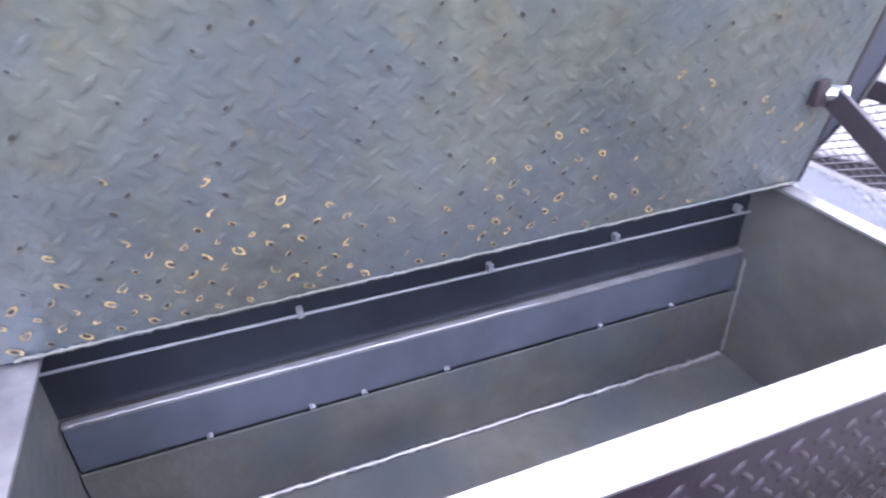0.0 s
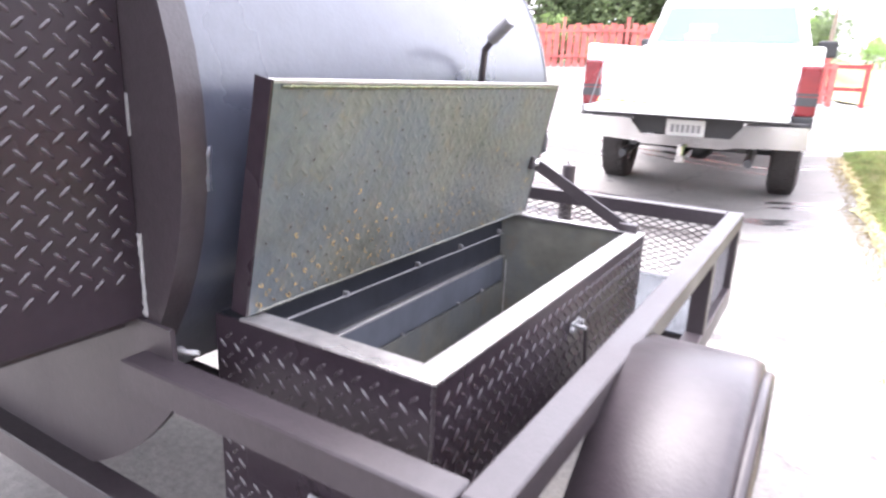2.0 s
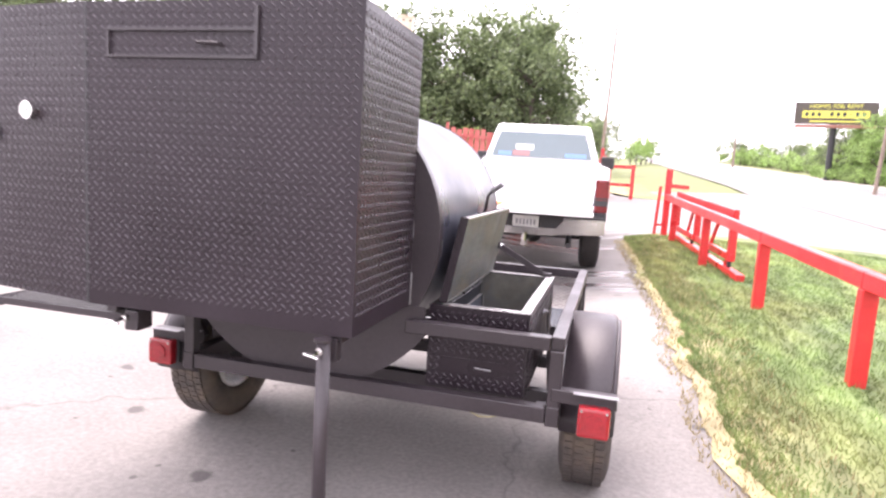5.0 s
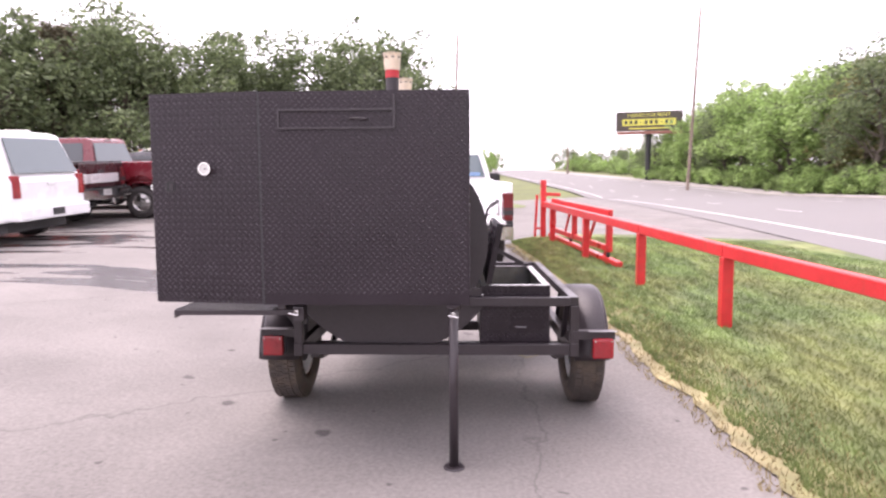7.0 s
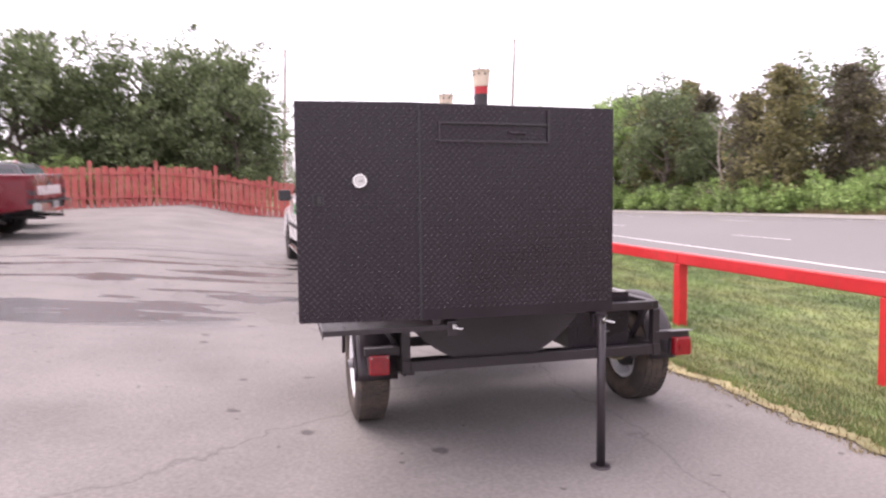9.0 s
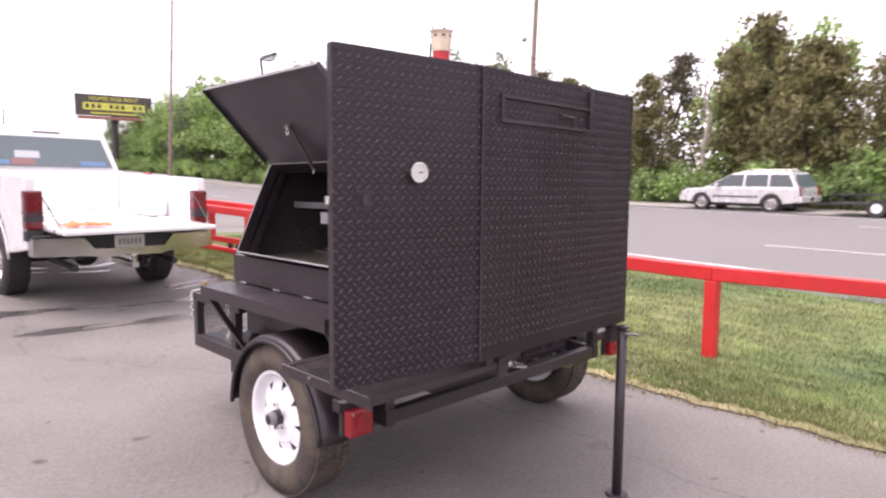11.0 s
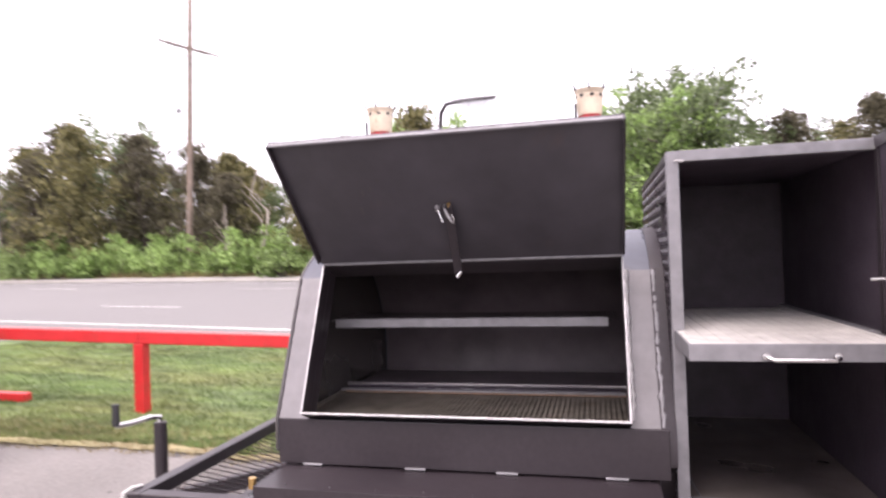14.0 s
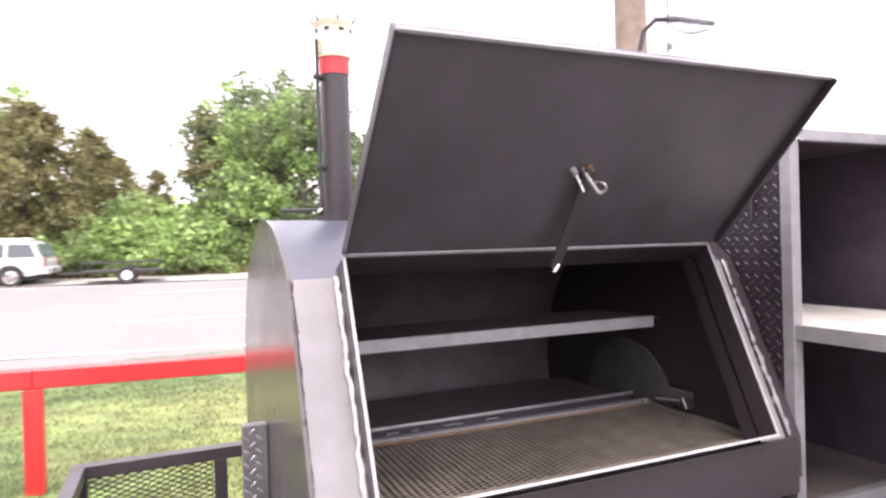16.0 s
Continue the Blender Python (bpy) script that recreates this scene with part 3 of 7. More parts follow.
sheet("road_shoulder", YS, lambda y: [xnear(y) + w for w in (15.9, 17.5, 19.5)], CONC, "pale gravel shoulder on the far road side", "shoulder", 0.05)


def verge_edge(y):
    v = noise.noise(Vector((y * 0.9, 3.1, 0))) * 0.10 + noise.noise(Vector((y * 4.0, 1.7, 0))) * 0.07 + noise.noise(Vector((y * 13.0, 4.7, 0))) * 0.05
    return 1.66 - 0.058 * max(0.0, y - 1.0) + v


def verge_cols(y, y0, y1, edge, right=None):
    e = edge(y)
    cut = 0.0
    for d in (y - y0, y1 - y):
        if d < 1.6:
            cut = max(cut, 1.6 - math.sqrt(max(0, 1.6 ** 2 - (1.6 - d) ** 2)))
    e += cut
    r = (right(y) if right else xnear(y) - 1.25) - cut * 0.5
    return [e - 0.03] + [e + 0.05 + (r - e) * (k / 14) ** 1.3 for k in range(15)]


sheet("grass_verge", [v for v in rows_between(-40, 11.0, 0.125)], lambda y: verge_cols(y, -60, 11.0, verge_edge), TURF, "green mown grass verge with a dry straw edge", "grass", 0.012)
sheet("grass_verge_beyond", rows_between(36.0, 75, 0.25), lambda y: verge_cols(y, 36.0, 90, lambda q: 0.9 - 0.02 * (q - 23), lambda q: 4.6 - 0.022 * (q - 36)), TURF, "green grass verge beyond the lot driveway", "grass", 0.03)

for w, dash, wid in ((0.0, 0, 0.13), (3.6, 1, 0.12), (10.8, 1, 0.12), (14.6, 0, 0.12)):
    vs, fs, y = [], [], -60.0
    while y < 200:
        ln_ = 3.0 if dash else 6.0
        k = len(vs)
        for q in (y, y + ln_ / 2, y + ln_):
            x = xnear(q) + w
            vs += [(x - wid / 2, q, gz(x, q) + 0.027), (x + wid / 2, q, gz(x, q) + 0.027)]
        fs += [(k, k + 1, k + 3, k + 2), (k + 2, k + 3, k + 5, k + 4)]
        y += 12.0 if dash else 6.0
    tagged(raw("road_marking", vs, fs, PAINTW), "worn white painted line on the road", "road marking", kind="structure")


def blades(name, n, x0, x1, y0, y1, hmin, hmax, material, label, seed, bias=1.0):
    rng = np.random.RandomState(seed)
    y = y0 + (y1 - y0) * rng.rand(n)
    t = rng.rand(n) ** bias
    vs, fs = [], []
    for i in range(n):
        yy = float(y[i])
        e = verge_edge(yy) + x0
        x = e + (x1 - x0) * float(t[i])
        if noise.noise(Vector((x * 1.7, yy * 1.7, 5))) < -0.3 and rng.rand() < 0.45:
            continue
        z = gz(x, yy) + 0.010
        h = hmin + (hmax - hmin) * rng.rand()
        a = rng.rand() * math.tau
        dx, dy = math.cos(a) * 0.004, math.sin(a) * 0.004
        lx, ly = rng.normal(0, 0.4) * h, rng.normal(0, 0.4) * h
        k = len(vs)
        vs += [(x - dx, yy - dy, z), (x + dx, yy + dy, z), (x + lx, yy + ly, z + h)]
        fs.append((k, k + 1, k + 2))
    return tagged(raw(name, vs, fs, material), label, "grass", kind="stuff")


blades("grass_blades", 190000, 0.08, 5.2, -4.5, 10.3, 0.015, 0.05, BLADE, "short green grass blades on the verge", 3, 1.5)
blades("straw_blades", 12000, -0.12, 0.6, -4.5, 9.9, 0.012, 0.045, STRAW, "dry straw grass along the asphalt edge", 4, 1.4)


def tufts(name, n, y0, y1, hmin, hmax, material, label, seed):
    """Tall dry stalks along the far edge of the road shoulder."""
    rng = np.random.RandomState(seed)
    vs, fs = [], []
    for i in range(n):
        y = y0 + (y1 - y0) * rng.rand()
        if noise.noise(Vector((y * 0.35, 8.0, 1.0))) < -0.12:
            continue
        x = xnear(y) + 19.3 + abs(rng.normal(0, 0.5))
        z, h, a = gz(x, y) + 0.03, hmin + (hmax - hmin) * rng.rand() ** 1.6, rng.rand() * math.tau
        dx, dy, k = math.cos(a) * 0.02, math.sin(a) * 0.02, len(vs)
        vs += [(x - dx, y - dy, z), (x + dx, y + dy, z), (x + rng.normal(0, 0.25) * h, y + rng.normal(0, 0.25) * h, z + h)]
        fs.append((k, k + 1, k + 2))
    return tagged(raw(name, vs, fs, material), label, "grass", kind="stuff")


tufts("shoulder_stalks", 9000, -30, 45, 0.12, 0.55, STRAW, "dry yellow stalks along the far road shoulder", 14)


# ---- red pipe fence ----
def fence_x(y):
    """The fence draws nearer to the lot with distance."""
    return 2.80 - 0.092 * (y - 0.65)


def fence(name, label, ys, end, zr):
    f = empty(name, label, "fence", "", (fence_x(ys[0]), ys[0], gz(fence_x(ys[0]), ys[0])))
    top = lambda y: gz(fence_x(y), y) + zr
    for y in ys:
        x, g = fence_x(y), gz(fence_x(y), y)
        part("post", box(x - 0.050, x + 0.050, y - 0.050, y + 0.050, g - 0.05, g + zr - 0.117, 0.008), RED, f)
    for a, b in zip(ys, ys[1:] + [end]):
        part("rail", beam((fence_x(a), a, top(a) - 0.058), (fence_x(b), b, top(b) - 0.058), 0.09, 0.116, 0.008), RED, f)
    return f


fence("road_fence", "red painted rail fence along the grass verge", [-9.3, -6.9, -4.4, -1.9, 0.65, 2.83, 4.93, 7.35, 9.7], 10.45, 0.77)
TX, TY = 1.89, 10.55
gp = gz(TX, TY)
tall = empty("gate_post", "tall red painted steel gate post at the fence end", "post", "", (TX, TY, gp))
part("post", box(TX - 0.055, TX + 0.055, TY - 0.055, TY + 0.055, gp - 0.05, gp + 1.21, 0.008), RED, tall)
part("top_arm", beam((TX - 0.05, TY, gp + 0.92), (TX + 0.36, TY, gp + 0.90), 0.07, 0.07, 0.006), RED, tall)
part("hinge_post", beam((TX - 0.17, TY + 0.05, gp - 0.03), (TX - 0.13, TY + 0.02, gp + 0.90), 0.05, 0.05, 0.005), RED, tall)
part("lower_bar", beam((TX - 0.17, TY + 0.05, gp + 0.18), (TX, TY, gp + 0.20), 0.04, 0.04, 0.004), RED, tall)

gate = empty("rolling_gate", "old red painted rolling gate frame standing by the fence", "gate", "", (2.30, 8.6, gz(2.30, 8.6)))
ga, gb = Vector((2.44, 6.74, 0)), Vector((2.07, 10.35, 0))
at = lambda u, z: ga.lerp(gb, u) + Vector((0, 0, z + 0.145 * u))
part("top_rail", beam(at(0, 1.02), at(1, 1.02), 0.07, 0.105, 0.006), RED, gate)
part("bottom_rail", beam(at(0, 0.47), at(1, 0.43), 0.06, 0.09, 0.006), RED, gate)
for u in (0.015, 0.55, 0.985):
    part("upright", beam(at(u, 0.42), at(u, 0.97), 0.10, 0.09, 0.006), RED, gate)
for u, v in ((0.30, 0.18), (0.72, 0.62)):
    part("brace", beam(at(u, 0.49), at(v, 0.98), 0.04, 0.04, 0.004), RED, gate)
for u in (0.03, 0.34, 0.40, 0.62):
    c = at(u, 0.37)
    part("roller", revolve([(0.012, -0.02), (0.055, -0.02), (0.055, 0.02), (0.012, 0.02)], c, 14, "x"), TRIM, gate)
skid = empty("gate_track", "red painted steel gate track lying on the grass", "gate track", "", (2.30, 8.4, gz(2.30, 8.4)))
part("beam", beam((2.49, 6.33, gz(2.49, 6.33) + 0.04), (2.04, 10.5, gz(2.04, 10.5) + 0.04), 0.10, 0.10, 0.006), RED, skid)
part("brace", beam((2.42, 7.05, gz(2.42, 7.05) + 0.07), (2.46, 6.80, gz(2.46, 6.80) + 0.41), 0.045, 0.035, 0.003), RED, skid)

dfr = empty("drive_gate_frame", "red painted steel gate frame beyond the driveway", "gate", "", (1.0, 33.0, gz(1.0, 33.0)))
g = gz(1.0, 33.0)
for x, h in ((0.12, 2.6), (0.42, 1.75), (1.75, 1.80)):
    part("upright", box(x - 0.09, x + 0.09, 32.92, 33.08, gz(x, 33.0) - 0.1, g + h, 0.01), RED, dfr)
for h in (0.75, 1.68):
    part("rail", box(0.30, 1.85, 32.95, 33.05, g + h - 0.08, g + h + 0.08, 0.01), RED, dfr)


def picket_fence(name, label, a, b, h, step, rails=2):
    a, b = Vector((*a, 0)), Vector((*b, 0))
    d = b - a
    n = int(d.length / step)
    f = empty(name, label, "fence", "", (a.x, a.y, gz(a.x, a.y)))
    dn = d.normalized()
    for i in range(n + 1):
        p = a + d * i / n
        g = gz(p.x, p.y)
        part("panel" if i % 9 else "post", beam((p.x, p.y, g), (p.x, p.y, g + h + (0.0 if i % 9 else 0.25) + 0.04 * math.sin(i * 2.4)), step * 0.82 if i % 9 else 0.12, 0.03 if i % 9 else 0.12, 0, up=(dn.y, -dn.x, 0)), FADED, f)
    for q in (0.25, 0.85):
        for i in range(0, n, 9):
            p, r = a + d * i / n, a + d * min(i + 9, n) / n
            part("rail", beam((p.x + dn.y * 0.05, p.y - dn.x * 0.05, gz(p.x, p.y) + h * q), (r.x + dn.y * 0.05, r.y - dn.x * 0.05, gz(r.x, r.y) + h * q), 0.05, 0.09, 0), FADED, f)
    return f


picket_fence("board_fence", "faded red board fence in front of the woods", (-26, 17.5), (0.6, 27.4), 1.55, 0.26)


# ---- trees ----
def leaf_cloud(rng, centres, per, size, flat=0.8):
    """Many small four-cornered leaves round each clump centre (x, y, z, radius)."""
    vs, fs = [], []
    for cx, cy, cz, cr in centres:
        for _ in range(per):
            d = rng.normal(0, 1, 3)
            d /= np.linalg.norm(d)
            r = cr * rng.rand() ** 0.45
            p = np.array((cx, cy, cz)) + d * r * np.array((1, 1, flat))
            a = rng.normal(0, 1, 3)
            a /= np.linalg.norm(a)
            b = np.cross(a, rng.normal(0, 1, 3))
            b /= max(1e-6, np.linalg.norm(b))
            s = size * (0.6 + 0.8 * rng.rand())
            k = len(vs)
            vs += [p - a * s, p + b * s * 0.55, p + a * s, p - b * s * 0.55]
            fs.append((k, k + 1, k + 2, k + 3))
    return vs, fs


def limb(vs, fs, p0, p1, r0, r1, rng, seg=6, steps=4):
    p0, p1 = np.array(p0, float), np.array(p1, float)
    d = p1 - p0
    u = np.cross(d, (0.3, 0.2, 0.9))
    u /= max(1e-6, np.linalg.norm(u))
    v = np.cross(d, u)
    v /= max(1e-6, np.linalg.norm(v))
    base = len(vs)
    for s in range(steps + 1):
        t = s / steps
        c = p0 + d * t + (rng.normal(0, 0.03, 3) * np.linalg.norm(d) if 0 < s < steps else 0)
        r = r0 + (r1 - r0) * t
        for k in range(seg):
            a = k * math.tau / seg
            vs.append(c + u * math.cos(a) * r + v * math.sin(a) * r)
    for s in range(steps):
        for k in range(seg):
            a, b = base + s * seg + k, base + s * seg + (k + 1) % seg
            fs.append((a, b, b + seg, a + seg))


def tree(name, label, kind, h, seed, leafm, per=46, leaf=0.145):
    """A tree at the origin: tapered trunk and limbs, and a crown of leaf clumps with gaps."""
    rng = np.random.RandomState(seed)
    t = empty(name, label, "tree", "roadside trees")
    tv, tf = [], []
    cl = []
    if kind == "cedar":
        limb(tv, tf, (0, 0, -0.3), (rng.normal(0, 0.2), rng.normal(0, 0.2), h * 0.95), h * 0.02, 0.03, rng, 7, 6)
        for i in range(64):
            f = 0.10 + 0.90 * (i / 64) ** 0.9
            a = rng.rand() * math.tau
            r = h * 0.36 * (1.06 - f) ** 0.55 * (0.35 + 0.75 * rng.rand()) + 0.1
            c = (math.cos(a) * r, math.sin(a) * r, h * f * 0.98)
            if i % 3 == 0:
                limb(tv, tf, (0, 0, h * f - r * 0.25), c, 0.05, 0.015, rng, 5, 3)
            cl.append((*c, h * 0.085 * (1.3 - 0.6 * f)))
            cl.append((c[0] * 0.45, c[1] * 0.45, c[2] + 0.1, h * 0.07 * (1.2 - 0.6 * f)))
    else:
        limb(tv, tf, (0, 0, -0.3), (rng.normal(0, 0.3), rng.normal(0, 0.3), h * 0.62), h * 0.026, h * 0.012, rng, 8, 6)
        for i in range(20):
            f = 0.10 + 0.62 * rng.rand()
            a = i * 2.4 + rng.rand()
            rr = h * (0.20 + 0.16 * rng.rand()) * (1.15 - 0.45 * f)
            c = np.array((math.cos(a) * rr, math.sin(a) * rr, h * (f + 0.12 + 0.14 * rng.rand())))
            limb(tv, tf, (0, 0, h * f), c, h * 0.009, 0.02, rng, 5, 4)
            for _ in range(5):
                o = rng.normal(0, 1, 3) * h * 0.058
                cl.append((*(c + o), h * (0.06 + 0.045 * rng.rand())))
        for _ in range(22):
            a, q = rng.rand() * math.tau, rng.rand()
            rr = h * 0.27 * math.sqrt(rng.rand())
            cl.append((math.cos(a) * rr, math.sin(a) * rr, h * (0.60 + 0.36 * q * (1 - (rr / (h * 0.36)) ** 2)), h * (0.06 + 0.05 * rng.rand())))
    raw("trunk", tv, tf, BARK, t, smooth=True)
    lv, lf = leaf_cloud(rng, cl, per, leaf)
    raw("crown", lv, lf, leafm, t)
    return t


def bush(name, label, w, h, seed, leafm, per=46, leaf=0.115):
    rng = np.random.RandomState(seed)
    t = empty(name, label, "bush", "roadside bushes")
    tv, tf, cl = [], [], []
    for i in range(34):
        a, q = rng.rand() * math.tau, rng.rand()
        rr = w * 0.5 * math.sqrt(rng.rand())
        z = h * (0.12 + 0.80 * q * (1 - 0.6 * (rr / (w * 0.5)) ** 2))
        cl.append((math.cos(a) * rr, math.sin(a) * rr, z, w * (0.10 + 0.06 * rng.rand())))
        if i % 4 == 0:
            limb(tv, tf, (math.cos(a) * rr * 0.2, math.sin(a) * rr * 0.2, -0.2), cl[-1][:3], 0.04, 0.012, rng, 5, 3)
    raw("stem", tv, tf, BARK, t, smooth=True)
    lv, lf = leaf_cloud(rng, cl, per, leaf)
    raw("crown", lv, lf, leafm, t)
    return t


def park(ob, far=(0, -900, -60)):
    """Remove a pattern once its copies stand."""
    for o in (*ob.children_recursive, ob):
        bpy.data.objects.remove(o)


def plant(pattern, places):
    for x, y, s, rz in places:
        copy_thing(pattern, Matrix.LocRotScale((x, y, gz(x, y) - 0.1), Euler((0, 0, rz)), (s, s, s)))
    park(pattern)


trng = random.Random(11)
pat = [tree("broadleaf_tree", "tall green broadleaf tree behind the road", "broad", 10.0, 21, LEAF_A),
       tree("broadleaf_tree", "spreading green tree with bright leaves by the road", "broad", 9.0, 22, LEAF_B),
       tree("cedar_tree", "dark green cedar tree in the roadside wood", "cedar", 10.0, 23, LEAF_C, 44, 0.13),
       tree("cedar_tree", "olive green cedar tree with a ragged crown", "cedar", 9.0, 24, LEAF_D, 44, 0.13),
       tree("broadleaf_tree", "dense dark green tree in the wood", "broad", 11.0, 25, LEAF_A, 50, 0.145)]
spots = [[] for _ in pat]
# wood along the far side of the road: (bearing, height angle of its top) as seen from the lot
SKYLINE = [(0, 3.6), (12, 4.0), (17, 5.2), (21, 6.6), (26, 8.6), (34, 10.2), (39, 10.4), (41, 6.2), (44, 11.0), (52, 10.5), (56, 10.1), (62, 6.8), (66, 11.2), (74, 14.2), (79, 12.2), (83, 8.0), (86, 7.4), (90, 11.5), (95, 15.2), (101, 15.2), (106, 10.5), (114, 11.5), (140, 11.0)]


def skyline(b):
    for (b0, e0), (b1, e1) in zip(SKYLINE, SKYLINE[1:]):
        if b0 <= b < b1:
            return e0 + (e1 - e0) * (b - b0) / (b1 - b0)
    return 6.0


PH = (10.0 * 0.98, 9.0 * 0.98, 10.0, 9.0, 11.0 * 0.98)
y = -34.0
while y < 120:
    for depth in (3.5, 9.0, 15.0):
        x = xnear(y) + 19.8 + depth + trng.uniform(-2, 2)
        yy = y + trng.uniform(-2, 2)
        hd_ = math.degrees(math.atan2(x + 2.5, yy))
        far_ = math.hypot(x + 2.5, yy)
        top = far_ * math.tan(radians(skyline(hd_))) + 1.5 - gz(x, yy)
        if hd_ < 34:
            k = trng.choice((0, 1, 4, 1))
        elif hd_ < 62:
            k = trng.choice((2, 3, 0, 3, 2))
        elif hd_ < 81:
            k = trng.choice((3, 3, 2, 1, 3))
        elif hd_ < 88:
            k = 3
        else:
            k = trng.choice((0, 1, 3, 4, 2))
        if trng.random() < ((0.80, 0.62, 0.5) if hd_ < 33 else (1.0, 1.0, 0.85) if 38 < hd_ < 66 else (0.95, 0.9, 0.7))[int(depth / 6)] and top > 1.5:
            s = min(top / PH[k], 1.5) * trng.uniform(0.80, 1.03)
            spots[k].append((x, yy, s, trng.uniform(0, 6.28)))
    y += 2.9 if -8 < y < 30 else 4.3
# wood behind the board fence
for i in range(24):
    f = i / 23 * 0.93
    for back in (3.5, 9.0):
        x, yy = -32 + 30 * f + trng.uniform(-1.5, 1.5), 20.5 + 11 * f + back + trng.uniform(-1.5, 1.5)
        if back > 5 and i % 2:
            continue
        spots[trng.choice((2, 4, 4, 0, 2))].append((x, yy, trng.uniform(0.52, 0.78) * (1.12 if f < 0.62 else 0.97), trng.uniform(0, 6.28)))
for x_, y_, s_ in ((-5.4, 31.5, 0.78), (-4.0, 33.0, 0.82), (-3.4, 30.5, 0.66)):
    spots[0].append((x_, y_, s_, 1.0 + x_))
# distant trees at the end of the road
for i in range(16):
    spots[trng.choice((0, 1, 4))].append((trng.uniform(-18, 0.5), trng.uniform(70, 115), trng.uniform(0.6, 0.85), trng.uniform(0, 6.28)))
for i in range(26):
    spots[trng.choice((0, 1, 4))].append((35 + trng.uniform(-3, 26), trng.uniform(118, 250), trng.uniform(0.5, 0.75), trng.uniform(0, 6.28)))
for i in range(5):
    spots[trng.choice((0, 1))].append((3.5 + 1.4 * i, 150 + 6 * i, trng.uniform(0.6, 0.8), trng.uniform(0, 6.28)))
for p_, s_ in zip(pat, spots):
    plant(p_, s_)
bpat = [bush("shrub", "bright green roadside shrub", 3.6, 2.6, 31, LEAF_B), bush("shrub", "mid green roadside shrub", 3.2, 2.2, 32, LEAF_E), bush("shrub", "pale green leafy roadside shrub", 4.0, 3.2, 33, LEAF_B)]
bs_ = [[] for _ in bpat]
y = -36.0
while y < 115:
    for d in (0.9, 3.2, 6.0):
        bs_[trng.randrange(3)].append((xnear(y) + 19.5 + d + trng.uniform(-0.9, 0.9), y + trng.uniform(-1, 1), trng.uniform(0.8, 1.25) * (1.3 if d > 5 else 1.0) * (1.45 if -1 < y < 7.5 and d > 2 else 1.0), trng.uniform(0, 6.28)))
    y += 2.2
for i in range(19):
    f = i / 22
    bs_[1].append((-28 + 30 * f, 20.5 + 11 * f, trng.uniform(0.7, 1.1), trng.uniform(0, 6.28)))
for i in range(26):
    bs_[i % 3].append((36.5 - 0.03 * i + 6 * trng.random(), 116 + 5 * i, trng.uniform(1.3, 1.9), trng.uniform(0, 6.28)))
for p_, s_ in zip(bpat, bs_):
    plant(p_, s_)


def dead_tree(x, y, h, seed):
    rng = np.random.RandomState(seed)
    t = empty("dead_tree", "bleached bare dead tree among the shrubs", "tree", "", (x, y, gz(x, y)))
    vs, fs = [], []
    g = gz(x, y)
    limb(vs, fs, (x, y, g - 0.2), (x + 0.3, y, g + h), 0.13, 0.03, rng, 7, 6)
    for i in range(5):
        f = 0.35 + 0.09 * i
        a = rng.rand() * math.tau
        limb(vs, fs, (x + 0.2, y, g + h * f), (x + math.cos(a) * h * 0.15, y + math.sin(a) * h * 0.15, g + h * (f + 0.17)), 0.05, 0.012, rng, 5, 4)
    raw("trunk", vs, fs, DEADW, t, smooth=True)


dead_tree(30.6, 12.8, 7.0, 5)
dead_tree(31.2, 20.1, 7.2, 6)
dead_tree(31.2, 22.6, 4.4, 7)
dead_tree(34.0, 42.5, 9.0, 9)


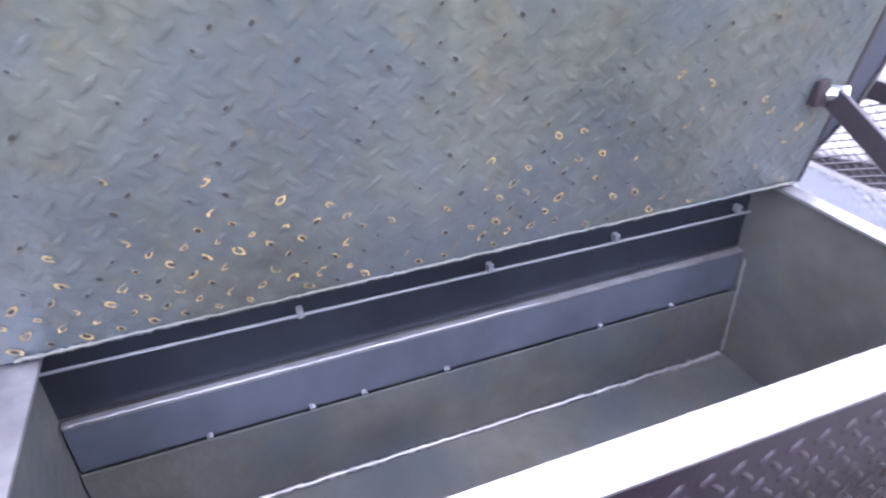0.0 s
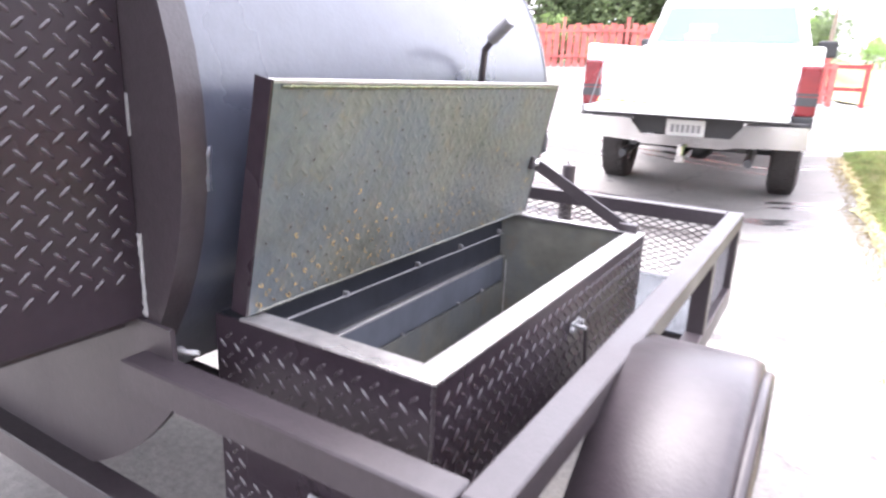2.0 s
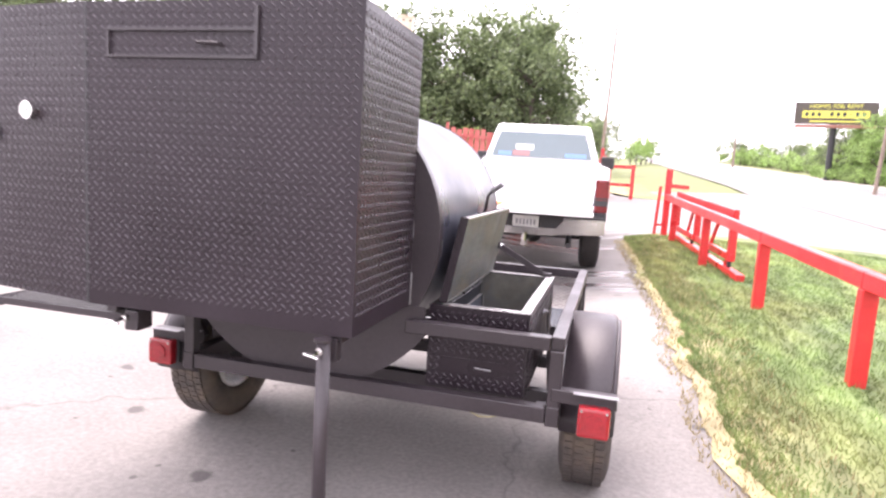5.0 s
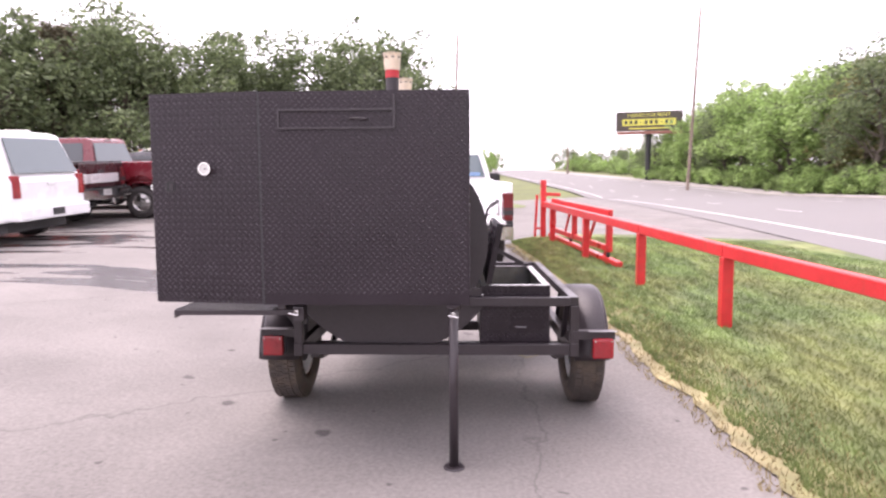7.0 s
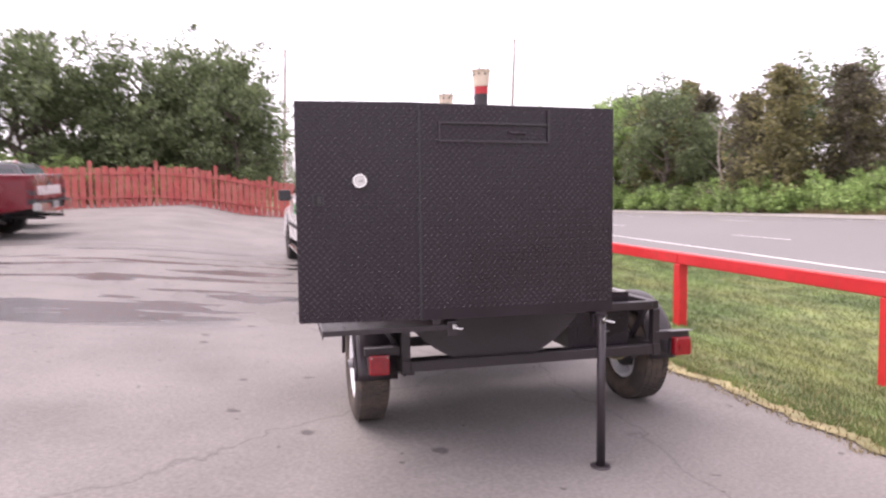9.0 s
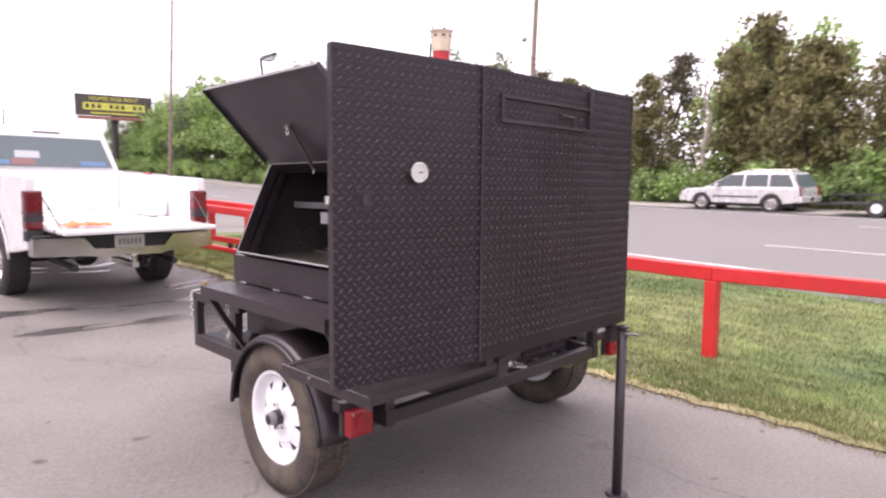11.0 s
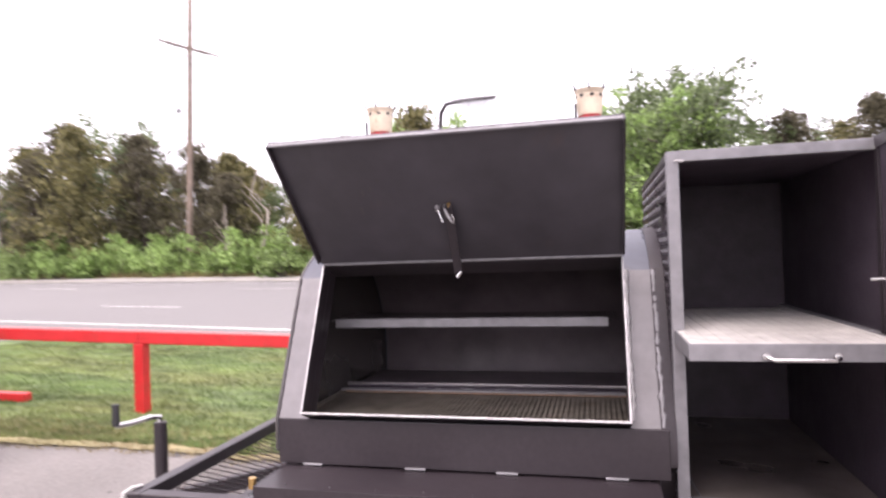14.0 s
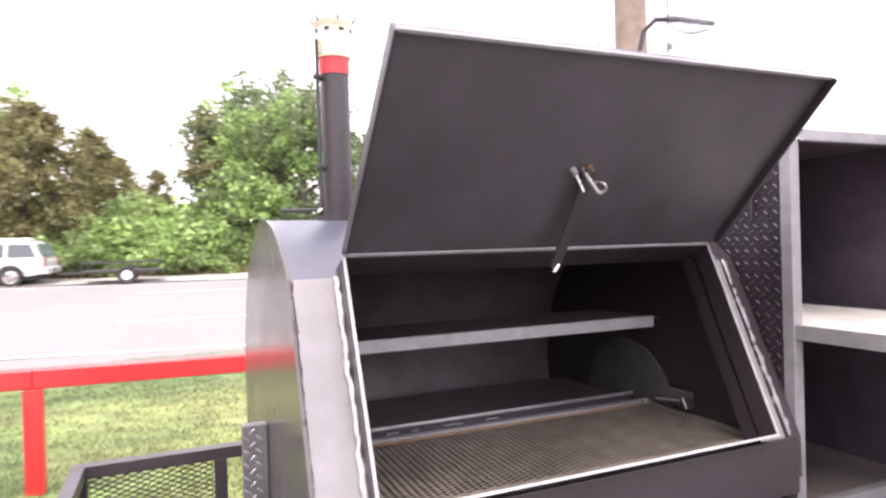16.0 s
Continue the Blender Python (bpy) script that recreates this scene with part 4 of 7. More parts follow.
# ---- poles, billboard ----
def utility_pole(name, label, x, y, h, r, arm=0.0, lean=0.0, arm_dir=(1, 0), arm_at=0.93):
    g = gz(x, y)
    t = empty(name, label, "utility pole", "", (x, y, g))
    bm = B()
    segs = 12
    rings = []
    for i in range(9):
        f = i / 8
        rr = r * (1 - 0.35 * f)
        rings.append([bm.verts.new((x + lean * f * h + math.cos(k * math.tau / segs) * rr, y + math.sin(k * math.tau / segs) * rr, g - 0.3 + (h + 0.3) * f)) for k in range(segs)])
    for a, b in zip(rings, rings[1:]):
        for k in range(segs):
            bm.faces.new((a[k], a[(k + 1) % segs], b[(k + 1) % segs], b[k]))
    bm.faces.new(rings[-1])
    part("pole", bm, WOODP, t, smooth=True)
    if arm:
        d = Vector((*arm_dir, 0)).normalized()
        c = Vector((x + lean * h * arm_at, y, g + h * arm_at))
        part("crossarm", beam(c - d * arm / 2, c + d * arm / 2, 0.10, 0.12, 0.005), WOODP, t)
        part("crossarm", beam(c - d * arm * 0.36 + Vector((0, 0.16, 0)), c + d * arm * 0.36 + Vector((0, 0.16, 0)), 0.10, 0.12, 0.005), WOODP, t)
        for q in (-0.5, -0.34, -0.2, 0.2, 0.34, 0.5):
            p = c + d * arm * q
            part("insulator", revolve([(0.02, -0.16), (0.075, -0.13), (0.03, -0.08), (0.075, -0.04), (0.03, 0.0), (0.075, 0.05), (0.02, 0.12)], p + Vector((0, 0, 0.02)), 10, "z"), PRIMER, t)
        for q in (-0.27, 0.27):
            p = c + d * arm * q
            part("jumper_loop", path_rod([p + d * -0.35 + Vector((0, 0, 0.1)), p + d * -0.33 + Vector((0, 0, 0.75)), p + Vector((0, 0, 0.85)), p + d * 0.33 + Vector((0, 0, 0.75)), p + d * 0.35 + Vector((0, 0, 0.1))], 0.03, 5), PRIMER, t)
        for q in (-0.3, 0.3):
            part("arm_brace", beam(c + d * arm * q, c + Vector((0, 0, -0.75)), 0.05, 0.05, 0.0), PRIMER, t)
        # small device near the wires; its bracket to the pole is added
        w_ = c + d * -0.95 + Vector((0, 0, -4.3))
        part("lamp_arm", path_rod([c + Vector((-0.04, 0, -4.6)), c + d * -0.5 + Vector((0, 0, -4.15)), w_], 0.035, 6), PRIMER, t)
        part("lamp_head", revolve([(0.05, 0.12), (0.16, 0.05), (0.20, -0.10), (0.14, -0.22), (0.02, -0.24)], w_, 12, "z"), PRIMER, t, "small grey device by the wires")
    return t


utility_pole("wooden_pole", "thick weathered wooden utility pole in the grass verge", 2.2, -1.45, 9.5, 0.15)
wp = bpy.data.objects["wooden_pole"]
part("ground_wire", path_rod([(2.07, -1.62, 2.6), (2.02, -1.66, 2.95), (2.00, -1.68, 4.2), (2.06, -1.62, 7.0)], 0.009, 6), TRIM, wp)
for z in (3.05, 3.75):
    part("wire_clamp", rod((2.0, -1.68, z), (2.0, -1.68, z + 0.05), 0.02, 8), PRIMER, wp)
utility_pole("far_pole", "tall wooden utility pole with crossarm across the road", 34.0, 26.9, 19.4, 0.22, 4.4, 0.045, (0.93, -0.37), 0.785)
utility_pole("road_pole", "tall wooden utility pole on the far road side", 26.4, 72.3, 20.8, 0.20, 0.0, 0.045)
utility_pole("distant_pole", "distant wooden pole beside the road", 28.0, 168.0, 11.0, 0.3)
utility_pole("lot_pole", "wooden utility pole beyond the driveway", -0.95, 70.0, 17.5, 0.19, 0.0, 0.03)


def wire(p0, p1, sag, name="overhead_wire"):
    pts = []
    for i in range(21):
        t = i / 20
        p = Vector(p0).lerp(Vector(p1), t)
        p.z -= sag * 4 * t * (1 - t)
        pts.append(p)
    ob = part(name, path_rod(pts, 0.018, 4), TRIM, None)
    return tagged(ob, "thin black overhead wire between utility poles", "wire", "overhead wires")


for p0, p1, sag in (((33.6, 26.9, 10.8), (26.4, 72.3, 12.7), 0.3), ((33.6, 26.9, 9.0), (26.4, 72.3, 9.6), 0.4), ((33.6, 26.9, 9.9), (31.0, -40.0, 9.1), 2.2), ((33.6, 26.9, 10.3), (31.2, -40.0, 9.4), 2.2), ((34.0, 26.9, 14.8), (31.0, -40.0, 12.0), 2.6)):
    wire(p0, p1, sag)


def billboard(x, y, w, h, zc, heading):
    g = gz(x, y)
    t = empty("billboard", "dark roadside billboard with yellow panel on a steel column", "billboard", "", (x, y, g))
    d = Vector((math.cos(heading), -math.sin(heading), 0))
    n = Vector((-math.sin(heading), -math.cos(heading), 0))
    c = Vector((x, y, zc))
    part("column", rod((x, y, g - 0.3), (x, y, zc - h / 2), 0.45, 14), TRIM, t)
    part("panel", beam(c - d * w / 2, c + d * w / 2, 0.5, h, 0.03), mat("dark_sign_face", (0.07, 0.06, 0.05), 0.7, spread=0.2, scale=1.0), t)
    yel = mat("yellow_sign_paint", (0.62, 0.60, 0.10), 0.6, spread=0.1, scale=1.0)
    part("yellow_band", beam(c - d * w * 0.40 + n * 0.27 - Vector((0, 0, h * 0.06)), c + d * w * 0.40 + n * 0.27 - Vector((0, 0, h * 0.06)), 0.04, h * 0.34, 0.0), yel, t, "bright yellow panel")
    for i in range(10):
        f = -0.345 + i * 0.076
        if i in (3, 7):
            zz = h * 0.03
        else:
            zz = h * 0.19
        q = c + d * w * f + n * 0.30 - Vector((0, 0, h * 0.06))
        part("digit_bar", beam(q - d * w * 0.022, q + d * w * 0.022, 0.03, zz, 0), TRIM, t)
    cu = bpy.data.curves.new("sign_words", "FONT")
    cu.body = "HOMES FOR RENT"
    cu.size = h * 0.26
    cu.extrude = 0.02
    cu.align_x = "CENTER"
    tx = new("sign_words", cu)
    cu.materials.append(yel)
    tx.parent = t
    m = Matrix((d, Vector((0, 0, 1)), n)).transposed().to_4x4()
    m.translation = c + n * 0.27 + Vector((0, 0, h * 0.22)) - t.location
    tx.matrix_local = m
    q = c + n * 0.27 - Vector((0, 0, h * 0.38))
    part("text_bar", beam(q - d * w * 0.3, q + d * w * 0.3, 0.03, h * 0.07, 0), yel, t)
    part("catwalk", beam(c - d * w * 0.48 + n * 0.6 - Vector((0, 0, h * 0.62)), c + d * w * 0.48 + n * 0.6 - Vector((0, 0, h * 0.62)), 0.9, 0.45, 0.02), mat("rusty_red_catwalk", (0.28, 0.13, 0.10), 0.8), t, "rusty red catwalk")


billboard(31.4, 106.0, 10.7, 3.2, 13.3, radians(14))


# ---- trailer ----
trailer = empty("trailer", "black painted steel single-axle trailer carrying a smoker", "trailer", "", (0.03, 1.03, 0.0))
XR, XL = 0.815, -0.755          # centre lines of the side rails
YB, YF = 0.56, 2.375             # rear and front cross rails
part("side_rail", beam((XR, YB - 0.025, 0.724), (XR, YF + 0.025, 0.724), 0.05, 0.05), BLACK, trailer)
part("rear_rail", beam((0.224, YB - 0.02, 0.724), (XR - 0.026, YB - 0.02, 0.724), 0.05, 0.05), BLACK, trailer)
part("front_rail", beam((XL - 0.025, YF, 0.724), (XR - 0.026, YF, 0.724), 0.05, 0.05), BLACK, trailer)
part("side_rail", beam((XL, 1.80, 0.724), (XL, YF - 0.026, 0.724), 0.05, 0.05), BLACK, trailer)
for x in (XR, XL):
    part("lower_side_rail", beam((x, YB - 0.05, 0.45), (x, YF + 0.02, 0.45), 0.05, 0.075), BLACK, trailer)
    for y in (YB - 0.02, 1.87, YF - 0.003):
        part("post", beam((x, y, 0.48), (x, y, 0.70), 0.048, 0.048), BLACK, trailer)
for y, z in ((YB - 0.02, 0.45), (1.87, 0.45), (YF, 0.45), (1.35, 0.415)):
    part("cross_member", beam((XL + 0.026, y, z), (XR - 0.026, y, z), 0.05, 0.06), BLACK, trailer)
part("rear_post_brace", beam((XR - 0.03, YB + 0.03, 0.70), (XR - 0.03, YB + 0.20, 0.48), 0.03, 0.03), BLACK, trailer)
# basket at the front
part("floor_plate", box(XL + 0.02, XR - 0.02, 1.82, YF - 0.027, 0.480, 0.486), FLOORPAINT, trailer, "glossy dark painted floor plate")
expanded("front_mesh", (XL + 0.02, YF, 0.49), (XR - XL - 0.04, 0, 0), (0, 0, 0.21), trailer, BLACK, 0.045, 0.022)
expanded("side_mesh", (XR, 1.89, 0.49), (0, YF - 1.91, 0), (0, 0, 0.21), trailer, BLACK, 0.045, 0.022)
expanded("side_mesh", (XL, 1.89, 0.49), (0, YF - 1.91, 0), (0, 0, 0.21), trailer, BLACK, 0.045, 0.022)
# drawbar
for sx in (-1, 1):
    part("drawbar", beam((0.03 + sx * 0.60, 2.30, 0.42), (0.03 + sx * 0.05, 2.89, 0.37), 0.05, 0.075), BLACK, trailer)
part("coupler", prism([(-0.02, 0.33), (0.08, 0.33), (0.08, 0.40), (0.03, 0.415), (-0.02, 0.40)], 2.85, 2.945), BLACK, trailer)
jack = part("jack", rod((0.02, 2.88, 0.30), (0.02, 2.88, 0.775), 0.031, 16), BLACK, trailer, "black tongue jack with bright crank")
part("crank", path_rod([(0.02, 2.88, 0.78), (0.02, 2.88, 0.80), (-0.02, 2.90, 0.808), (-0.10, 2.95, 0.798), (-0.16, 2.98, 0.80)], 0.013), CHROME, jack, "bright crank arm")
part("crank_grip", rod((-0.16, 2.98, 0.80), (-0.16, 2.98, 0.90), 0.017, 10), TRIM, jack)
part("jack_foot", rod((0.02, 2.88, 0.0), (0.02, 2.88, 0.36), 0.02, 12), PRIMER, jack)
# safety chain and rope at the front corner
def chain(pts, r, wire_r, name, material, parent):
    """Links strung along points, each turned a quarter from the last."""
    vs, fs = [], []
    for i in range(len(pts) - 1):
        p, q = Vector(pts[i]), Vector(pts[i + 1])
        c, d = (p + q) / 2, (q - p)
        ln_ = d.length * 0.72
        d.normalize()
        s = d.cross(Vector((0.2, 0.9, 0.1) if i % 2 else (0.9, 0.1, 0.2))).normalized()
        t = d.cross(s)
        base = len(vs)
        for k in range(10):
            a = k * math.tau / 10
            cc = c + d * math.cos(a) * ln_ + s * math.sin(a) * r
            o = d * math.cos(a) + s * math.sin(a)
            for j in range(5):
                b = j * math.tau / 5
                vs.append(cc + (o * math.cos(b) + t * math.sin(b)) * wire_r)
        for k in range(10):
            for j in range(5):
                fs.append((base + k * 5 + j, base + k * 5 + (j + 1) % 5, base + ((k + 1) % 10) * 5 + (j + 1) % 5, base + ((k + 1) % 10) * 5 + j))
    return raw(name, vs, fs, material, parent, smooth=True)


chain([(-0.775, 2.425, 0.72 - 0.024 * i) for i in range(7)], 0.012, 0.0035, "safety_chain", CHROME, trailer)
part("rope_loop", path_rod([(-0.71, 2.39, 0.752), (-0.745, 2.402, 0.757), (-0.785, 2.41, 0.748), (-0.79, 2.412, 0.72), (-0.77, 2.41, 0.70), (-0.755, 2.41, 0.725), (-0.78, 2.415, 0.742)], 0.006), ROPE, trailer, "knotted white rope")

# wheels
def wheel(cx, cy, r, side, parent, rim_mat=RIMW, width=0.20, rim_r=0.20, spokes=8, name="wheel", tread=66, div=4, rubber=None, lift=0.0):
    """Tyre with tread blocks, dished rim with windows, hub and nuts. side: -1 faces -x."""
    s = side
    z = r + lift
    w2 = width / 2
    rubber = rubber or RUBBER
    prof = [(rim_r, w2 * 0.70), (rim_r + 0.02, w2 * 0.95), ((rim_r + r) / 2, w2 * 1.05), (r - 0.03, w2 * 0.92), (r - 0.008, w2 * 0.72), (r - 0.004, 0.0),
            (r - 0.008, -w2 * 0.72), (r - 0.03, -w2 * 0.92), ((rim_r + r) / 2, -w2 * 1.05), (rim_r + 0.02, -w2 * 0.95), (rim_r, -w2 * 0.70)]
    wb = part(name, revolve(prof, (cx, cy, z), 48, "x"), rubber, parent, "worn black tyre on a steel rim", smooth=True)
    # tread blocks
    vs, fs = [], []
    for k in range(tread):
        for row, off in ((-0.62, 0.0), (-0.2, 0.5), (0.2, 0.0), (0.62, 0.5)):
            a = (k + off) * math.tau / tread
            da = math.tau / tread * 0.40
            x0, x1 = cx + (row - 0.17) * w2, cx + (row + 0.17) * w2
            b = len(vs)
            for rr in (r - 0.012, r - 0.001):
                for aa in (a - da, a + da):
                    for xx in (x0, x1):
                        vs.append((xx, cy + math.cos(aa) * rr, z + math.sin(aa) * rr))
            fs += [(b + 4, b + 5, b + 7, b + 6), (b, b + 4, b + 6, b + 2), (b + 1, b + 3, b + 7, b + 5), (b, b + 1, b + 5, b + 4), (b + 2, b + 6, b + 7, b + 3)]
    raw("raised_tread", vs, fs, rubber, wb, kind="stuff")
    f = cx + s * w2 * 0.72
    part("rim", revolve([(rim_r + 0.012, f - cx), (rim_r + 0.004, f - cx + s * 0.012), (rim_r - 0.012, f - cx + s * 0.004), (rim_r - 0.020, f - cx - s * 0.04), (rim_r - 0.030, -s * w2 * 0.7), (rim_r, -s * w2 * 0.7), (rim_r, f - cx - s * 0.01)], (cx, cy, z), 40, "x"), rim_mat, wb, "white enamelled steel rim" if rim_mat is RIMW else "", smooth=True)
    # disc with windows
    bm = B()
    xo, xi = f - s * 0.035, f - s * 0.015
    n = spokes * div
    R2 = rim_r - 0.018
    ro = [bm.verts.new((xo, cy + math.cos(k * math.tau / n) * R2, z + math.sin(k * math.tau / n) * R2)) for k in range(n)]
    rw = [bm.verts.new((xo + s * 0.004, cy + math.cos(k * math.tau / n) * R2 * 0.86, z + math.sin(k * math.tau / n) * R2 * 0.86)) for k in range(n)]
    rv = [bm.verts.new((xi, cy + math.cos(k * math.tau / n) * R2 * 0.60, z + math.sin(k * math.tau / n) * R2 * 0.60)) for k in range(n)]
    rc = [bm.verts.new((xi, cy + math.cos(k * math.tau / n) * R2 * 0.24, z + math.sin(k * math.tau / n) * R2 * 0.24)) for k in range(n)]
    for k in range(n):
        k2 = (k + 1) % n
        bm.faces.new((ro[k], ro[k2], rw[k2], rw[k]))
        bm.faces.new((rv[k], rv[k2], rc[k2], rc[k]))
        if k % div >= 2:
            bm.faces.new((rw[k], rw[k2], rv[k2], rv[k]))
        elif k % div == 0:
            bm.faces.new((rw[k], rv[k2], rv[k]))
        else:
            bm.faces.new((rw[k2], rv[k2], rv[k]))
    bm.faces.new(rc)
    disc = part("wheel_disc", bm, rim_mat, wb)
    md = disc.modifiers.new("thick", "SOLIDIFY")
    md.thickness = 0.005
    md.offset = 0
    hub = part("hub_cap", rod((xi - s * 0.01, cy, z), (xi + s * 0.032, cy, z), 0.037, 16, r2=0.034), BLACK if rim_mat is RIMW else CHROME, wb)
    if rim_mat is RIMW:
        part("grease_cap", rod((xi + s * 0.032, cy, z), (xi + s * 0.060, cy, z), 0.030, 16, r2=0.027), PRIMER, hub, "dull grey grease cap")
        part("cap_end", rod((xi + s * 0.060, cy, z), (xi + s * 0.064, cy, z), 0.020, 16), TRIM, hub)
    for k in range(5):
        a = k * math.tau / 5
        part("wheel_nut", rod((xi, cy + math.cos(a) * 0.057, z + math.sin(a) * 0.057), (xi + s * 0.02, cy + math.cos(a) * 0.057, z + math.sin(a) * 0.057), 0.010, 6), CHROME, wb)
    part("brake_drum", rod((cx - s * 0.06, cy, z), (f - s * 0.06, cy, z), 0.12, 20), TRIM, wb)
    return wb


wheel(-0.910, 1.045, 0.352, -1, trailer, rim_r=0.208, div=6, rubber=DUSTY, lift=0.014)
wheel(0.94, 1.03, 0.345, 1, trailer, div=6, rubber=DUSTY)
part("axle", beam((-0.80, 1.03, 0.345), (0.86, 1.03, 0.345), 0.06, 0.06), BLACK, trailer)
for x in (-0.70, 0.76):
    part("leaf_spring", path_rod([(x, 0.70, 0.40), (x, 0.85, 0.33), (x, 1.03, 0.305), (x, 1.21, 0.33), (x, 1.36, 0.40)], 0.022, 6), BLACK, trailer)
    part("spring_hanger", beam((x, 0.70, 0.36), (x, 0.70, 0.43), 0.05, 0.05), BLACK, trailer)
    part("spring_hanger", beam((x, 1.36, 0.36), (x, 1.36, 0.43), 0.05, 0.05), BLACK, trailer)


def fender(xi, xo, side):
    """A rolled strip over the wheel, with a lip along its outer edge."""
    bm = B()
    cy, cz, R = 1.03, 0.345, 0.405
    xs = [xi, xi + (xo - xi) * 0.86, xi + (xo - xi) * 0.95, xo]
    dr = [0, 0, -0.006, -0.030]
    rings = []
    for k in range(29):
        a = radians(2 + 176 * k / 28)
        rings.append([bm.verts.new((x, cy - math.cos(a) * (R + d), cz + math.sin(a) * (R + d))) for x, d in zip(xs, dr)])
    for a, b in zip(rings, rings[1:]):
        for i in range(3):
            bm.faces.new((a[i], a[i + 1], b[i + 1], b[i]))
    f = part("fender", bm, BLACK, trailer, "rolled black steel fender over the wheel", smooth=True)
    md = f.modifiers.new("thick", "SOLIDIFY")
    md.thickness = 0.004
    lip = [(xo, cy - math.cos(radians(2 + 176 * k / 28)) * (R - 0.028), cz + math.sin(radians(2 + 176 * k / 28)) * (R - 0.028)) for k in range(29)]
    part("fender_lip", path_rod(lip, 0.011, 8), BLACK, f, smooth=True)


fender(0.835, 1.035, 1)
fender(-0.785, -1.02, -1)


def tail_light(x, y, z, s):
    br = part("light_bracket", beam((x - s * 0.16, y + 0.045, z + 0.065), (x + s * 0.075, y + 0.045, z + 0.065), 0.05, 0.05), BLACK, trailer)
    part("bracket_lip", box(x - 0.08, x + 0.08, y - 0.012, y + 0.02, z + 0.091, z + 0.094), PRIMER, br)
    l = part("tail_light", box(x - 0.058, x + 0.058, y - 0.03, y + 0.018, z - 0.058, z + 0.055, 0.012), RED_L, trailer, "red square trailer lamp")
    part("light_base", box(x - 0.062, x + 0.062, y + 0.019, y + 0.045, z - 0.06, z + 0.058, 0.006), TRIM, l)
    part("reflector_boss", rod((x, y - 0.036, z), (x, y - 0.028, z), 0.032, 20), RED_L, l)
    for dx in (-0.045, 0.045):
        part("lens_screw", rod((x + dx, y - 0.033, z + 0.042), (x + dx, y - 0.028, z + 0.042), 0.005, 8), CHROME, l)


tail_light(0.967, 0.49, 0.47, 1)
tail_light(-0.905, 0.545, 0.47, -1)
part("wiring", path_rod([(0.50, 0.53, 0.418), (0.54, 0.515, 0.409), (0.58, 0.52, 0.411), (0.61, 0.53, 0.418)], 0.002, 5), mat("yellow_wire", (0.30, 0.27, 0.10), 0.6), trailer, "loose yellow trailer wire")

# drop leg stand with wing bolts
LX, LY = 0.142, -0.034
stand = part("stand_leg", rod((LX, LY, 0.012), (LX, LY, 0.790), 0.0225, 20), BLACK, trailer, "round black drop leg with foot plate")
for pol in stand.data.polygons:
    pol.use_smooth = len(pol.vertices) == 4
part("leg_cap", rod((LX - 0.003, LY - 0.002, 0.790), (LX - 0.003, LY - 0.002, 0.798), 0.028, 20), BLACK, stand)
part("foot_plate", revolve([(0.001, 0.0), (0.050, 0.0), (0.052, 0.006), (0.046, 0.013), (0.001, 0.014)], (LX, LY, 0.0), 20, "z"), BLACK, stand)
for x, y in ((LX, LY), (-0.62, 0.022)):
    soc = part("leg_socket", box(x - 0.027, x + 0.027, max(y - 0.0, 0.004), y + 0.075, 0.715, 0.785, 0.004), BLACK, trailer)
    part("wing_bolt", rod((x, y - 0.020, 0.765), (x, y - 0.085, 0.765), 0.0065, 8), CHROME, soc)
    part("bolt_nut", rod((x, y - 0.020, 0.765), (x, y - 0.034, 0.765), 0.013, 6), CHROME, soc)
    part("bolt_handle", rod((x - 0.024, y - 0.086, 0.770), (x + 0.024, y - 0.086, 0.760), 0.005, 8), CHROME, soc)
# arms that carry the cabinet's foot
for x in (-0.70, 0.16):
    part("cabinet_arm", beam((x, 0.02, 0.786), (x, 0.56, 0.786), 0.04, 0.026), BLACK, trailer)

# rear step shelf of fine expanded metal in a folded frame
SX, SY0, SY1, SZ = -1.235, 0.035, 0.552, 0.768
shelf = part("step_shelf", box(SX, -0.62, SY1 - 0.034, SY1, SZ - 0.005, SZ - 0.001, 0.001), BLACK, trailer, "folding black expanded metal side shelf")
expanded("shelf_mesh", (SX, SY0 + 0.002, SZ - 0.003), (0, SY1 - SY0 - 0.006, 0), (0.62, 0, 0), shelf, MESHGREY, 0.032, 0.0135, 0.0018)
part("shelf_apron", box(SX - 0.005, SX, SY0 - 0.004, SY1, SZ - 0.040, SZ - 0.001, 0.0012), BLACK, shelf)
part("shelf_apron", box(SX, -0.62, SY0 - 0.005, SY0, SZ - 0.026, SZ - 0.001, 0.0012), BLACK, shelf)
part("shelf_apron", box(SX, -0.62, SY1, SY1 + 0.004, SZ - 0.030, SZ - 0.001, 0.0012), BLACK, shelf)
part("worn_edge", box(SX - 0.006, SX - 0.002, SY0 + 0.006, SY1 - 0.004, SZ - 0.0005, SZ + 0.0012), PRIMER, shelf, "rubbed bright edge")
part("shelf_bar", beam((SX + 0.01, 0.40, SZ - 0.018), (-0.62, 0.40, SZ - 0.018), 0.03, 0.02), BLACK, shelf)
for y in (0.213, 0.362):
    part("shelf_bolt", rod((SX - 0.005, y, SZ - 0.010), (SX - 0.013, y, SZ - 0.010), 0.0065, 8), PRIMER, shelf)

